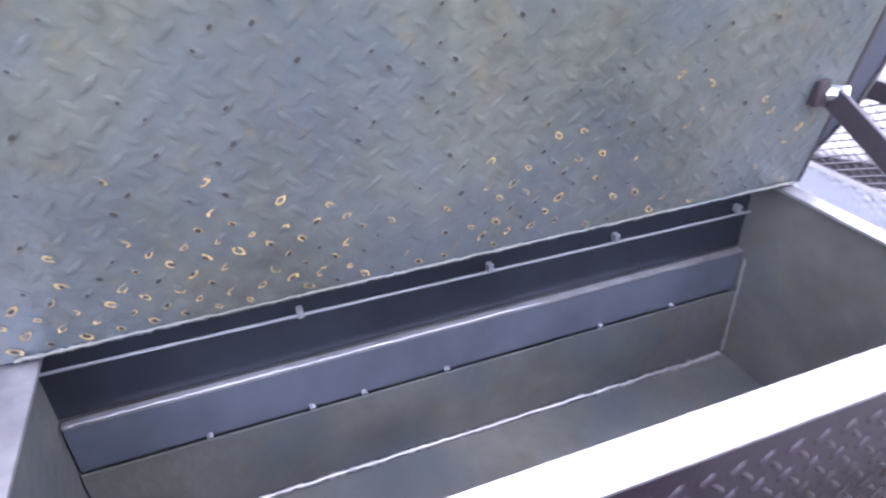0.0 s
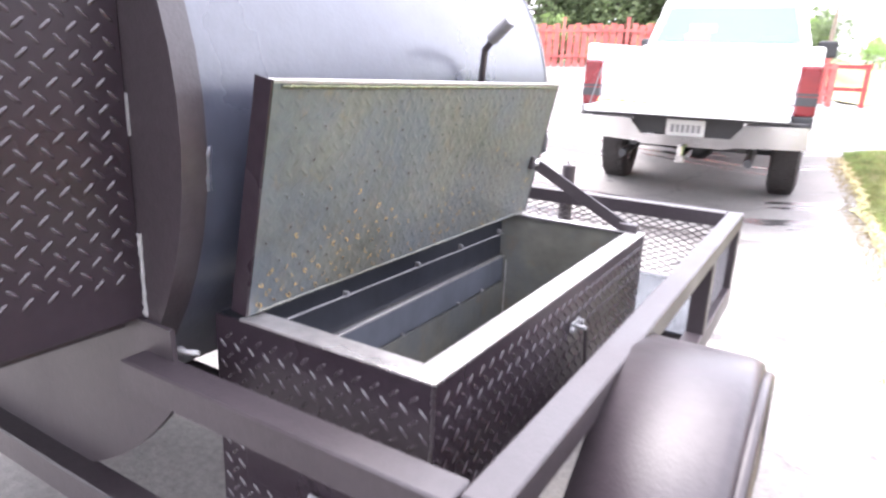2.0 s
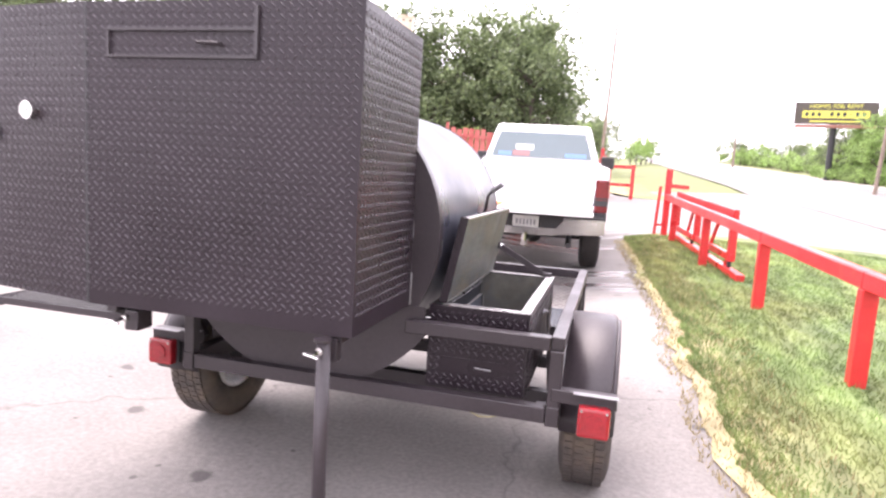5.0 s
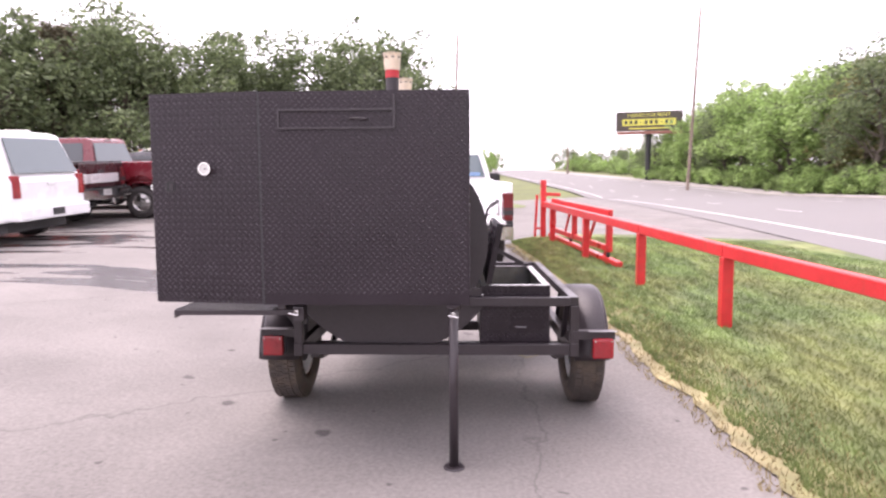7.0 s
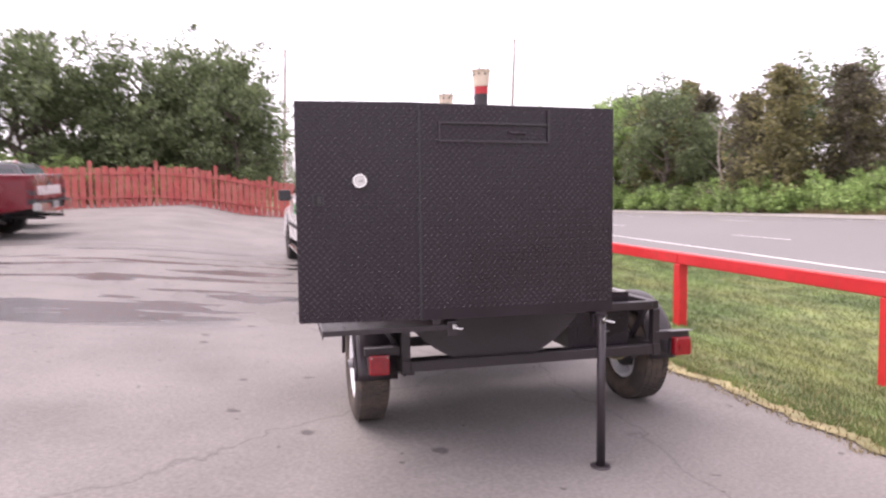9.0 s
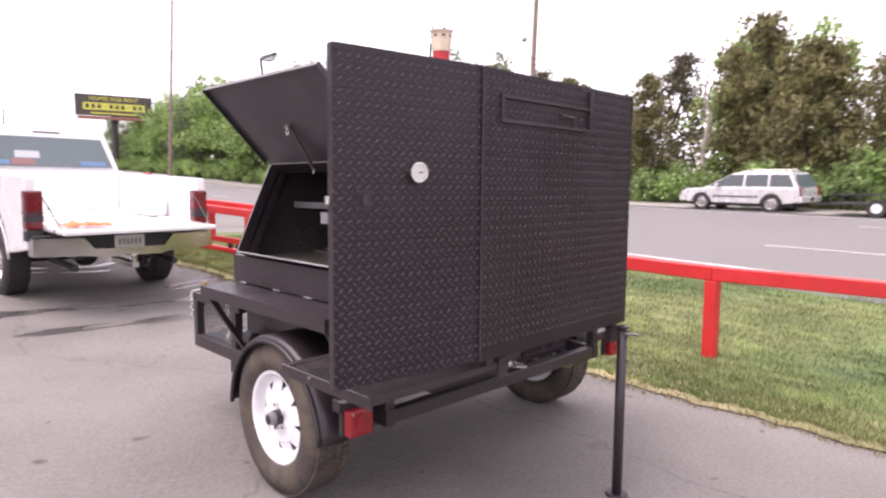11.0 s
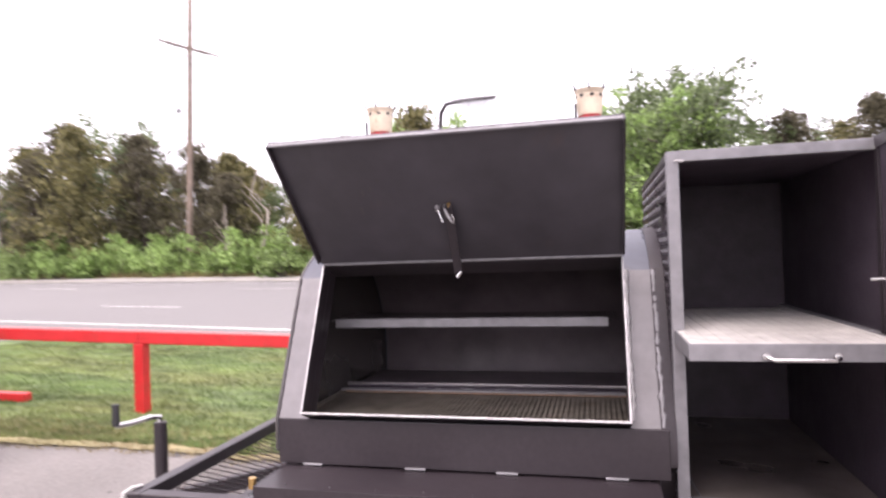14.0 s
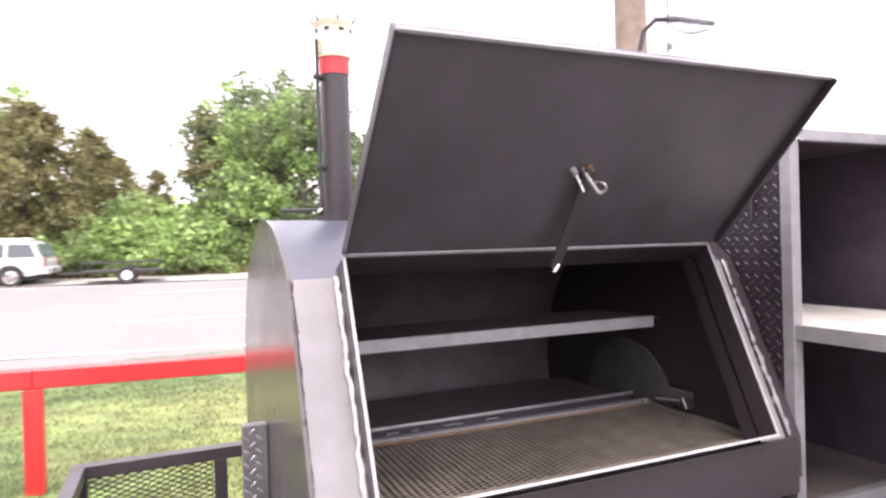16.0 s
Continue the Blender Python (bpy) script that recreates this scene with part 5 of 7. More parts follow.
# ---- barrel ----
CX, CZ, R = -0.22, 1.075, 0.545
TY0, TY1 = 0.60, 1.805
A = Vector((-0.585, 0, 1.48))
Bp = Vector((-0.785, 0, 1.03))
dd = (Bp - A).normalized()
nn = Vector((dd.z, 0, -dd.x))
if nn.x > 0:
    nn = -nn
FL = (Bp - A).length
barrel = empty("smoker_barrel", "large black steel barbecue barrel with a raised lid", "smoker", "", (CX, 1.2, CZ - R))
a0 = math.atan2(A.z - CZ, A.x - CX)
a1 = math.atan2(0.90 - CZ, -0.735 - CX) 
prof = []
steps = 44
start = a0 if a0 > 0 else a0 + math.tau
end = a1 if a1 < 0 else a1 - math.tau
for i in range(steps + 1):
    a = start + (end - start) * i / steps
    prof.append((CX + math.cos(a) * R, CZ + math.sin(a) * R))
prof += [(-0.79, 0.93), (Bp.x - 0.004, Bp.z)]
prof.insert(1, (CX + math.cos(start - 0.057) * R, CZ + math.sin(start - 0.057) * R))
OY0, OY1 = 0.692, 1.694


bm = B()
rows = [[bm.verts.new((x, y, z)) for x, z in prof] for y in (TY0, OY0, OY1, TY1)]
for j, (lo, hi) in enumerate(zip(rows, rows[1:])):
    for i in range(1 if j == 1 else 0, len(prof) - 1):
        bm.faces.new((lo[i], lo[i + 1], hi[i + 1], hi[i]))
sk = part("barrel_skin", bm, TANKBLK, barrel, "curved dark satin steel skin", smooth=True)
sk.data.set_sharp_from_angle(angle=radians(22))
inn = [(CX + (x - CX) * 0.985, CZ + (z - CZ) * 0.985) for x, z in prof[1:]]
bm = B()
lo = [bm.verts.new((x, TY0 + 0.012, z)) for x, z in inn]
hi = [bm.verts.new((x, TY1 - 0.012, z)) for x, z in inn]
for i in range(len(inn) - 1):
    bm.faces.new((lo[i], lo[i + 1], hi[i + 1], hi[i]))
part("barrel_lining", bm, SOOT, barrel, "sooty inner wall", smooth=True)


def P(y, d, n):
    """A place on the sloping door face: d down the face, n out from it."""
    v = A + dd * d + nn * n
    return (v.x, y, v.z)


def face_plate(y0, y1, d0, d1, n0, n1, bv=0.0):
    bm = B()
    vs = [bm.verts.new(P(y, d, n)) for n in (n0, n1) for d in (d0, d1) for y in (y0, y1)]
    for f in ((0, 1, 3, 2), (4, 6, 7, 5), (0, 4, 5, 1), (2, 3, 7, 6), (0, 2, 6, 4), (1, 5, 7, 3)):
        bm.faces.new([vs[i] for i in f])
    if bv:
        bevel(bm, bv, 1)
    return bm


part("door_surround", face_plate(TY0, OY0, 0.0, FL, -0.006, 0.0), STRIP, barrel, "bare grey steel face strip")
part("door_surround", face_plate(OY1, TY1, 0.0, FL, -0.006, 0.0), STRIP, barrel, "bare grey steel face strip")
for nm, yy0, yy1, d0, d1 in (("frame_side", OY0 - 0.006, OY0, -0.024, 0.486), ("frame_side", OY1, OY1 + 0.006, -0.024, 0.486), ("frame_top", OY0, OY1, -0.030, -0.024), ("frame_sill", OY0, OY1, 0.480, 0.486)):
    fr = part(nm, face_plate(yy0, yy1, d0, d1, -0.05, 0.054), BLACK, barrel)
    part("bright_edge", face_plate(yy0, yy1, d0, d1, 0.054, 0.0565), EDGE, fr, "ground bright steel edge")
for k, (p, q) in enumerate(((P(OY0 - 0.012, 0.0, 0.004), P(OY0 - 0.012, 0.47, 0.004)), (P(OY1 + 0.012, 0.0, 0.004), P(OY1 + 0.012, 0.47, 0.004)))):
    weld(p, q, 0.0095, barrel, EDGE, 5 + k)
weld((A.x, TY1 - 0.003, A.z), (Bp.x, TY1 - 0.003, Bp.z), 0.005, barrel, BLACK, 8)
weld((A.x, TY0 - 0.002, A.z), (Bp.x - 0.006, TY0 - 0.002, Bp.z), 0.009, barrel, PRIMER, 9)


def end_plate(y0, y1, material, grow, name, label, hole=False):
    pts = [(CX + (x - CX) * grow, CZ + (z - CZ) * grow) for x, z in prof]
    ob = part(name, prism(pts, y0, y1), material, barrel, label, smooth=True)
    ob.data.set_sharp_from_angle(angle=radians(24))
    return ob


end_plate(TY1 - 0.004, TY1 + 0.004, ENDPLATE, 1.004, "front_end_plate", "flat dark steel end plate")
end_plate(TY0 - 0.035, TY0 + 0.006, BLACK, 1.012, "rear_end_plate", "flat dark steel end flange")
for k in range(0, 26):
    a, b = prof[8 + k - 4 if k > 3 else 4], prof[9 + k - 4 if k > 3 else 5]
    if k % 7 == 3:
        weld((a[0] + 0.004, TY0 + 0.010, a[1]), (b[0] + 0.004, TY0 + 0.010, b[1]), 0.006, barrel, TANKBLK, 40 + k)
# tread plate heat shield standing before the end plate
hs = part("heat_shield", box(-0.225, -0.190, 1.8125, 1.874, 0.50, 1.092, 0.003), SHIELD, barrel, "grey tread plate shield strip, sky reflection in its tone")
lugs("shield_raised_tread", (-0.225, 1.874, 0.50), (0, -0.0615, 0), (0, 0, 0.592), hs, SHIELDTOP, 0.008)
part("shield_seam", box(-0.231, -0.2255, 1.8095, 1.8135, 0.50, 1.088), TRIM, hs)
# apron and folding table
part("apron", box(-0.806, -0.796, 0.585, 1.79, 0.893, 1.035, 0.002), BLACK, barrel, "black steel apron plate")
table = part("side_table", box(-1.000, -0.735, 0.622, 1.768, 0.880, 0.886, 0.001), BLACK, barrel, "folding black steel side table")
part("table_apron", box(-1.006, -1.0, 0.622, 1.768, 0.828, 0.887, 0.001), BLACK, table)
part("table_end", box(-1.0, -0.745, 0.616, 0.622, 0.828, 0.887, 0.001), BLACK, table)
part("table_end", box(-1.0, -0.745, 1.768, 1.774, 0.828, 0.887, 0.001), BLACK, table)
for y in (0.731, 1.047, 1.331, 1.671):
    hg = part("hinge", rod((-0.810, y - 0.032, 0.893), (-0.810, y + 0.032, 0.893), 0.0042, 8), PRIMER, table)
    part("hinge_leaf", box(-0.835, -0.812, y - 0.032, y + 0.032, 0.886, 0.888), BLACK, hg)
for k in range(8):
    part("rivet", rod((-0.975, 0.70 + k * 0.14, 0.886), (-0.975, 0.70 + k * 0.14, 0.889), 0.005, 8, r2=0.003), BLACK, table)
for y in (0.66, 1.74):
    part("table_brace", beam((-0.97, y, 0.83), (-0.775, y, 0.52), 0.03, 0.03), BLACK, table)
part("valve", rod((-0.97, 1.792, 0.868), (-0.97, 1.792, 0.900), 0.012, 8), BRASS, table, "brass valve cap")
gus = part("rail_gusset", prism([(0, 0), (0.115, 0), (0.115, -0.07)], -0.025, 0.025), BLACK, trailer)
gus.matrix_local = Matrix.Translation(Vector((-0.755, 1.795, 0.412)) - trailer.location) @ Matrix.Rotation(math.pi / 2, 4, "Z")
part("under_plate", box(-0.74, -0.732, 0.66, 1.78, 0.52, 0.87), BLACK, barrel)
part("saddle", beam((-0.50, 1.72, 0.50), (0.18, 1.72, 0.50), 0.05, 0.06), BLACK, barrel)
# gas fittings beside the wheel
part("valve_body", rod((-0.80, 1.66, 0.60), (-0.80, 1.58, 0.60), 0.035, 12), TRIM, barrel, "black gas valve knob")
part("gas_pipe", path_rod([(-0.79, 1.58, 0.60), (-0.79, 1.50, 0.58), (-0.77, 1.40, 0.62), (-0.72, 1.30, 0.62)], 0.012), TRIM, barrel)
chain([(-0.86, 1.76, 0.80 - 0.03 * i) for i in range(9)], 0.011, 0.003, "retaining_chain", CHROME, barrel)

# racks inside
PORT_R = 0.215


up = part("upper_rack_rail", beam((-0.46, 0.735, 1.304), (-0.46, 1.73, 1.304), 0.006, 0.034), PRIMER, barrel, "flat grey steel rack rail")
expanded("upper_rack_mesh", (-0.455, 0.70, 1.312), (0, 1.06, 0), (0.30, 0, 0), up, BLACK, 0.04, 0.02, 0.0014)
part("rack_rod", rod((-0.222, 0.625, 1.032), (-0.222, 1.785, 1.032), 0.0062, 10), BARE, barrel, "bare steel support rod")
part("baffle_strip", box(-0.216, -0.210, 0.625, 1.790, 1.003, 1.024), INNER, barrel, "dark strip under the rod")
for k, (y, ln_) in enumerate(((1.13, 0.04), (1.25, 0.06), (1.39, 0.02), (1.45, 0.035))):
    weld((-0.219, y, 1.014), (-0.219, y + ln_, 1.014), 0.004, barrel, PRIMER, 90 + k)
low = part("lower_grate_edge", box(-0.740, -0.712, 0.612, 1.785, 1.012, 1.020, 0.001), GRATE, barrel, "rusty grate frame edge")
part("grate_edge", box(-0.300, -0.278, 0.612, 1.785, 1.006, 1.026, 0.001), PRIMER, low, "dull grey back bar")
for y in (0.624, 1.773):
    part("grate_end", box(-0.712, -0.300, y - 0.012, y + 0.012, 1.010, 1.019, 0.001), GRATE, low)
part("corner_weld", rod((-0.302, 0.640, 1.012), (-0.302, 0.640, 1.030), 0.006, 8), EDGE, low)
part("rust_line", box(-0.307, -0.301, 0.64, 1.76, 1.010, 1.018), mat("orange_rust_scale", (0.20, 0.115, 0.062), 0.85, spread=0.4, scale=40), low, "orange rust scale along the grate")
expanded("lower_grate_mesh", (-0.712, 0.636, 1.014), (0, 1.125, 0), (0.412, 0, 0), low, GRATE, 0.034, 0.0150, 0.0034)
part("drip_plate", box(-0.74, 0.25, 0.62, 1.78, 0.990, 0.996), SOOT, barrel)
part("rear_floor_plate", box(-0.205, 0.20, 0.62, 1.785, 1.003, 1.009), SOOT, barrel, "flat sooted plate behind the rod")
bm = B()
arc = [(CX + 0.03 + math.cos(math.pi * k / 20) * PORT_R, 0.995 + math.sin(math.pi * k / 20) * PORT_R) for k in range(21)]
part("port_baffle", prism(arc, TY0 + 0.014, TY0 + 0.020), mat("heat_dulled_baffle_steel", (0.10, 0.10, 0.094), 0.5, metal=0.3, spread=0.35, scale=12, big=4), barrel, "half round dull steel baffle")
sl = part("slide_latch", box(-0.50, -0.37, 0.630, 0.640, 1.040, 1.090, 0.002), SOOT, barrel, "dark slide latch by the grate")
part("latch_block", box(-0.515, -0.485, 0.640, 0.668, 1.045, 1.078, 0.003), BLACK, sl)
part("latch_tip", rod((-0.50, 0.672, 1.078), (-0.515, 0.672, 1.050), 0.004, 8), PRIMER, sl)
part("latch_pin", rod((-0.48, 0.640, 1.06), (-0.42, 0.70, 1.064), 0.006, 8), BLACK, sl)

# lid
H0 = Vector((-0.631, 0, 1.530))
e = Vector((-0.983, 0, 1.893)) - H0
LL = e.length
e.normalize()
m_ = Vector((-e.z, 0, e.x))
if m_.x > 0:
    m_ = -m_          # underside normal


def Q(y, f, n):
    v = H0 + e * f + m_ * n
    return (v.x, y, v.z)


def lid_plate(y0, y1, f0, f1, n0, n1, bv=0):
    bm = B()
    vs = [bm.verts.new(Q(y, f, n)) for n in (n0, n1) for f in (f0, f1) for y in (y0, y1)]
    for f in ((0, 1, 3, 2), (4, 6, 7, 5), (0, 4, 5, 1), (2, 3, 7, 6), (0, 2, 6, 4), (1, 5, 7, 3)):
        bm.faces.new([vs[i] for i in f])
    if bv:
        bevel(bm, bv, 1)
    return bm


LIDIN = mat("sooty_lid_underside", (0.053, 0.048, 0.056), 0.46, spread=0.25, scale=10, big=2.2, bump=0.08, bscale=60, rust=(0.085, 0.055, 0.045), rust_amt=0.3, rust_scale=4.0)
lid = part("lid", lid_plate(0.682, 1.702, 0.0, LL, -0.008, 0.0, 0.002), LIDIN, barrel, "raised flat black lid with sooty underside")
part("lid_lip", lid_plate(0.682, 0.688, 0.02, LL, 0.0, 0.020), BLACK, lid)
part("lid_lip", lid_plate(1.696, 1.702, 0.02, LL, 0.0, 0.020), BLACK, lid)
part("lid_edge", lid_plate(0.688, 1.696, LL - 0.006, LL, 0.0, 0.012), PRIMER, lid)
part("lid_hinge", rod(Q(0.69, -0.004, -0.006), Q(1.694, -0.004, -0.006), 0.009, 10), PRIMER, lid, "piano hinge of bare steel")
bolt = part("lid_bolt", rod(Q(1.238, 0.233, 0.0), Q(1.236, 0.231, 0.016), 0.0085, 14, r2=0.007), BARE, lid, "round bright bolt head")
part("bolt_pin", rod(Q(1.234, 0.229, 0.014), Q(1.219, 0.206, 0.042), 0.0030, 8), CHROME, bolt)
hook = part("lid_hook", path_rod([Q(1.214, 0.237, 0.0), Q(1.213, 0.235, 0.014), Q(1.202, 0.224, 0.034), Q(1.189, 0.213, 0.050), Q(1.183, 0.212, 0.053), Q(1.180, 0.218, 0.052)], 0.0040), BARE, lid, "small bent steel hook")
part("hook_stud", rod(Q(1.200, 0.243, 0.0), Q(1.198, 0.240, 0.016), 0.0055, 10), BRASS, hook)
part("hook_ring", path_rod([Q(1.187 + 0.009 * math.cos(k * 0.44 - 0.6), 0.223 + 0.013 * math.sin(k * 0.44 - 0.6), 0.046 - 0.010 * math.cos(k * 0.44 - 0.6)) for k in range(12)], 0.0026, 6), CHROME, hook)
part("lid_prop", beam(Q(1.200, 0.245, 0.012), (-0.665, 1.205, 1.487), 0.028, 0.007, 0.001), BLACK, lid, "flat black prop arm")
part("prop_pin", rod((-0.668, 1.196, 1.492), (-0.668, 1.210, 1.474), 0.006, 8), CHROME, lid)
part("handle_rod", path_rod([Q(1.180, LL - 0.030, -0.008), Q(1.182, LL - 0.012, -0.038), Q(1.178, LL + 0.018, -0.058), Q(1.160, LL + 0.042, -0.062), Q(1.100, LL + 0.050, -0.062), Q(1.020, LL + 0.052, -0.060)], 0.0055), BLACK, lid, "bent black rod handle")
coil = []
for i in range(241):
    u = i / 240
    rc_ = 0.006 + 0.010 * math.sin(math.pi * u)
    coil.append(Q(1.140 - 0.125 * u, LL + 0.050 - 0.010 * math.sin(math.pi * u) + math.sin(i * 0.60) * rc_, -0.060 + math.cos(i * 0.60) * rc_))
part("coil_grip", path_rod(coil, 0.0010, 5), PRIMER, lid, "loose steel spring coil grip")
# scuffs on the lid's underside stay as faint chalky marks
SCUFF = mat("faint_chalk_scuff", (0.075, 0.068, 0.068), 0.7, spread=0.4, scale=60)
for i, (y, f) in enumerate(((1.47, 0.33), (1.46, 0.29), (1.43, 0.31), (1.42, 0.25), (1.40, 0.34), (1.48, 0.22))):
    part("chalk_scuff", lid_plate(y, y + 0.003 + 0.002 * (i % 3), f, f + 0.014 + 0.010 * (i % 2), 0.0005, 0.0009), SCUFF, lid)

# stacks
def stack(y):
    x, z0 = -0.226, 1.60
    s = part("chimney", rod((x, y, z0), (x, y, 2.012), 0.0385, 24), BLACK, barrel, "black smoke stack with red band and cream top", smooth=False)
    part("stack_collar", rod((x, y, z0 - 0.01), (x, y, z0 + 0.03), 0.062, 24), BLACK, s)
    part("red_band", rod((x, y, 2.012), (x, y, 2.056), 0.0405, 24), REDBAND, s)
    top = part("cream_top", revolve([(0.040, 0.0), (0.0450, 0.0), (0.0490, 0.05), (0.0500, 0.078), (0.0540, 0.090), (0.0560, 0.097), (0.0510, 0.097), (0.045, 0.080), (0.040, 0.0)], (x, y, 2.057), 28, "z"), CREAM, s, "cream heat-stained stack top")
    for k in range(8):
        a = k * math.tau / 8 + 0.2
        c, d = Vector((x + math.cos(a) * 0.0500, y + math.sin(a) * 0.0500, 2.127)), Vector((-math.sin(a), math.cos(a), 0))
        part("vent_slot", beam(c - d * 0.007, c + d * 0.007, 0.003, 0.009, 0.0), TRIM, top)
    for k in range(6):
        a = k * math.tau / 6
        part("crown_finger", rod((x + math.cos(a) * 0.054, y + math.sin(a) * 0.054, 2.150), (x + math.cos(a) * 0.062, y + math.sin(a) * 0.068, 2.170), 0.0028, 5), TRIM, top)
    part("damper_rod", path_rod([(x - 0.022, y + 0.052, 2.10), (x - 0.022, y + 0.052, 1.80), (x - 0.022, y + 0.050, 1.66), (x - 0.022, y + 0.066, 1.646), (x - 0.02, y + 0.16, 1.645)], 0.005, 6), TRIM, s)
    for z in (2.00, 1.76):
        part("damper_guide", rod((x - 0.010, y + 0.034, z), (x - 0.024, y + 0.060, z), 0.008, 8), TRIM, s)


stack(0.773)
stack(1.607)
# side lever with grip
lev = part("draft_lever", path_rod([(0.325, 1.37, 1.10), (0.345, 1.36, 1.16), (0.355, 1.35, 1.225), (0.385, 1.34, 1.255)], 0.008), BLACK, barrel, "bent rod lever with pale grip")
part("lever_grip", rod((0.375, 1.343, 1.248), (0.43, 1.32, 1.287), 0.014, 12), PRIMER, lev)

# ---- warming cabinet ----
cab = empty("warming_cabinet", "black tread plate warming cabinet with its door swung open", "cabinet", "", (-0.28, 0.28, 0.80))
BX0, BX1, BY0, BY1, BZ0, BZ1 = -0.78, 0.22, 0.0, 0.563, 0.80, 1.82
T_ = 0.006
part("rear_panel", box(BX0, BX1, BY0, BY0 + T_, BZ0, BZ1), TREAD, cab)
part("right_panel", box(BX1 - T_, BX1, BY0 + T_, BY1 - T_, BZ0, BZ1), TREAD, cab)
part("front_panel", box(BX0, BX1, BY1 - T_, BY1, BZ0, BZ1), TREAD, cab)
part("top_panel", box(BX0, BX1 - T_, BY0 + T_, BY1 - T_, BZ1 - T_, BZ1), TREAD, cab)
part("bottom_panel", box(BX0 + 0.003, BX1 - T_, BY0 + T_, BY1 - T_, BZ0, BZ0 + T_), INNER, cab)
lugs("rear_raised_tread", (BX0, BY0, BZ0), (1.0, 0, 0), (0, 0, 1.02), cab, TREADTOP, 0.006, skip=lambda a, b: b < 0.055)
lugs("right_raised_tread", (BX1, BY0, BZ0), (0, BY1, 0), (0, 0, 1.02), cab, TREADTOP, skip=lambda a, b: b < 0.055)
lugs("front_raised_tread", (BX1, BY1, BZ0), (-1.0, 0, 0), (0, 0, 1.02), cab, TREADTOP, skip=lambda a, b: math.hypot(BX1 - a + 0.22, BZ0 + b - 1.075) < 0.50)
lugs("top_raised_tread", (BX0, BY0, BZ1), (1.0, 0, 0), (0, BY1, 0), cab, TREADTOP)
# lining
part("lining", box(BX1 - 0.03, BX1 - 0.02, BY0 + 0.02, BY1 - 0.02, BZ0 + 0.01, BZ1 - 0.01), INNER, cab)
part("lining", box(BX0 + 0.02, BX1 - 0.03, BY0 + 0.012, BY0 + 0.018, BZ0 + 0.01, BZ1 - 0.01), INNER, cab)
part("lining", box(BX0 + 0.02, BX1 - 0.03, BY1 - 0.018, BY1 - 0.012, BZ0 + 0.01, BZ1 - 0.01), INNER, cab)
part("lining", box(BX0 + 0.02, BX1 - 0.03, BY0 + 0.02, BY1 - 0.02, BZ1 - 0.018, BZ1 - 0.012), INNER, cab)
part("lining_floor", box(BX0 + 0.02, BX1 - 0.03, BY0 + 0.02, BY1 - 0.02, BZ0 + 0.02, BZ0 + 0.026), mat("stained_dull_steel_floor", (0.17, 0.145, 0.135), 0.36, metal=0.4, spread=0.5, scale=8, big=3, bump=0.1), cab, "stained steel floor")
FX = BX0
W = 0.030
fs_ = [("frame_post", FX - 0.004, FX + 0.028, BY1 - W, BY1 + 0.003, BZ0, BZ1), ("frame_post", FX + 0.001, FX + 0.028, BY0 + 0.007, BY0 + W, BZ0, BZ1),
       ("frame_bar", FX - 0.003, FX + 0.028, BY0 + W, BY1 - W, BZ1 - W, BZ1 + 0.001), ("frame_bar", FX - 0.003, FX + 0.028, BY0 + W, BY1 - W, BZ0 - 0.001, BZ0 + W + 0.006)]
for nm, *q in fs_:
    part(nm, box(*q, 0.002), PRIMER, cab, "bare grey steel angle")
for yy in (BY0 + W, BY1 - W):
    for zz in (BZ0 + W, BZ1 - W):
        weld((FX - 0.006, yy - 0.014, zz), (FX - 0.006, yy + 0.014, zz + 0.002), 0.004, cab, EDGE, int(yy * 100 + zz * 10))
# middle runners and pull-out tray
part("runner", box(BX0 + 0.03, BX1 - 0.03, BY0 + 0.018, BY0 + 0.045, 1.275, 1.30), PRIMER, cab)
part("runner", box(BX0 + 0.03, BX1 - 0.03, BY1 - 0.045, BY1 - 0.018, 1.275, 1.30), PRIMER, cab)
tray = part("pull_out_tray", box(-1.055, -0.10, 0.085, 0.555, 1.302, 1.312, 0.002), TRAY, cab, "dull grey pull-out tray")
part("tray_front", box(-1.062, -1.055, 0.080, 0.560, 1.272, 1.314, 0.002), PRIMER, tray)
part("tray_side", box(-1.055, -0.10, 0.080, 0.085, 1.275, 1.314, 0.001), PRIMER, tray)
part("tray_side", box(-1.055, -0.10, 0.555, 0.560, 1.275, 1.314, 0.001), PRIMER, tray)
part("tray_handle", path_rod([(-1.062, 0.39, 1.285), (-1.080, 0.39, 1.284), (-1.090, 0.38, 1.280), (-1.090, 0.25, 1.280), (-1.080, 0.24, 1.284), (-1.062, 0.24, 1.285)], 0.005), CHROME, tray, "chrome bar handle")
for y in (0.39, 0.24):
    part("handle_bolt", rod((-1.061, y, 1.285), (-1.068, y, 1.285), 0.009, 8), CHROME, tray)
for i in range(14):
    part("tray_rib", box(-1.05, -0.12, 0.105 + i * 0.033, 0.109 + i * 0.033, 1.312, 1.3135), TRAY, tray)
part("inner_bolt", rod((-0.45, BY1 - 0.019, 1.14), (-0.45, BY1 - 0.04, 1.14), 0.010, 8), CHROME, cab)
weld((-0.74, 0.50, BZ0 + 0.028), (-0.1, BY1 - 0.02, BZ0 + 0.03), 0.004, cab, PRIMER, 77)
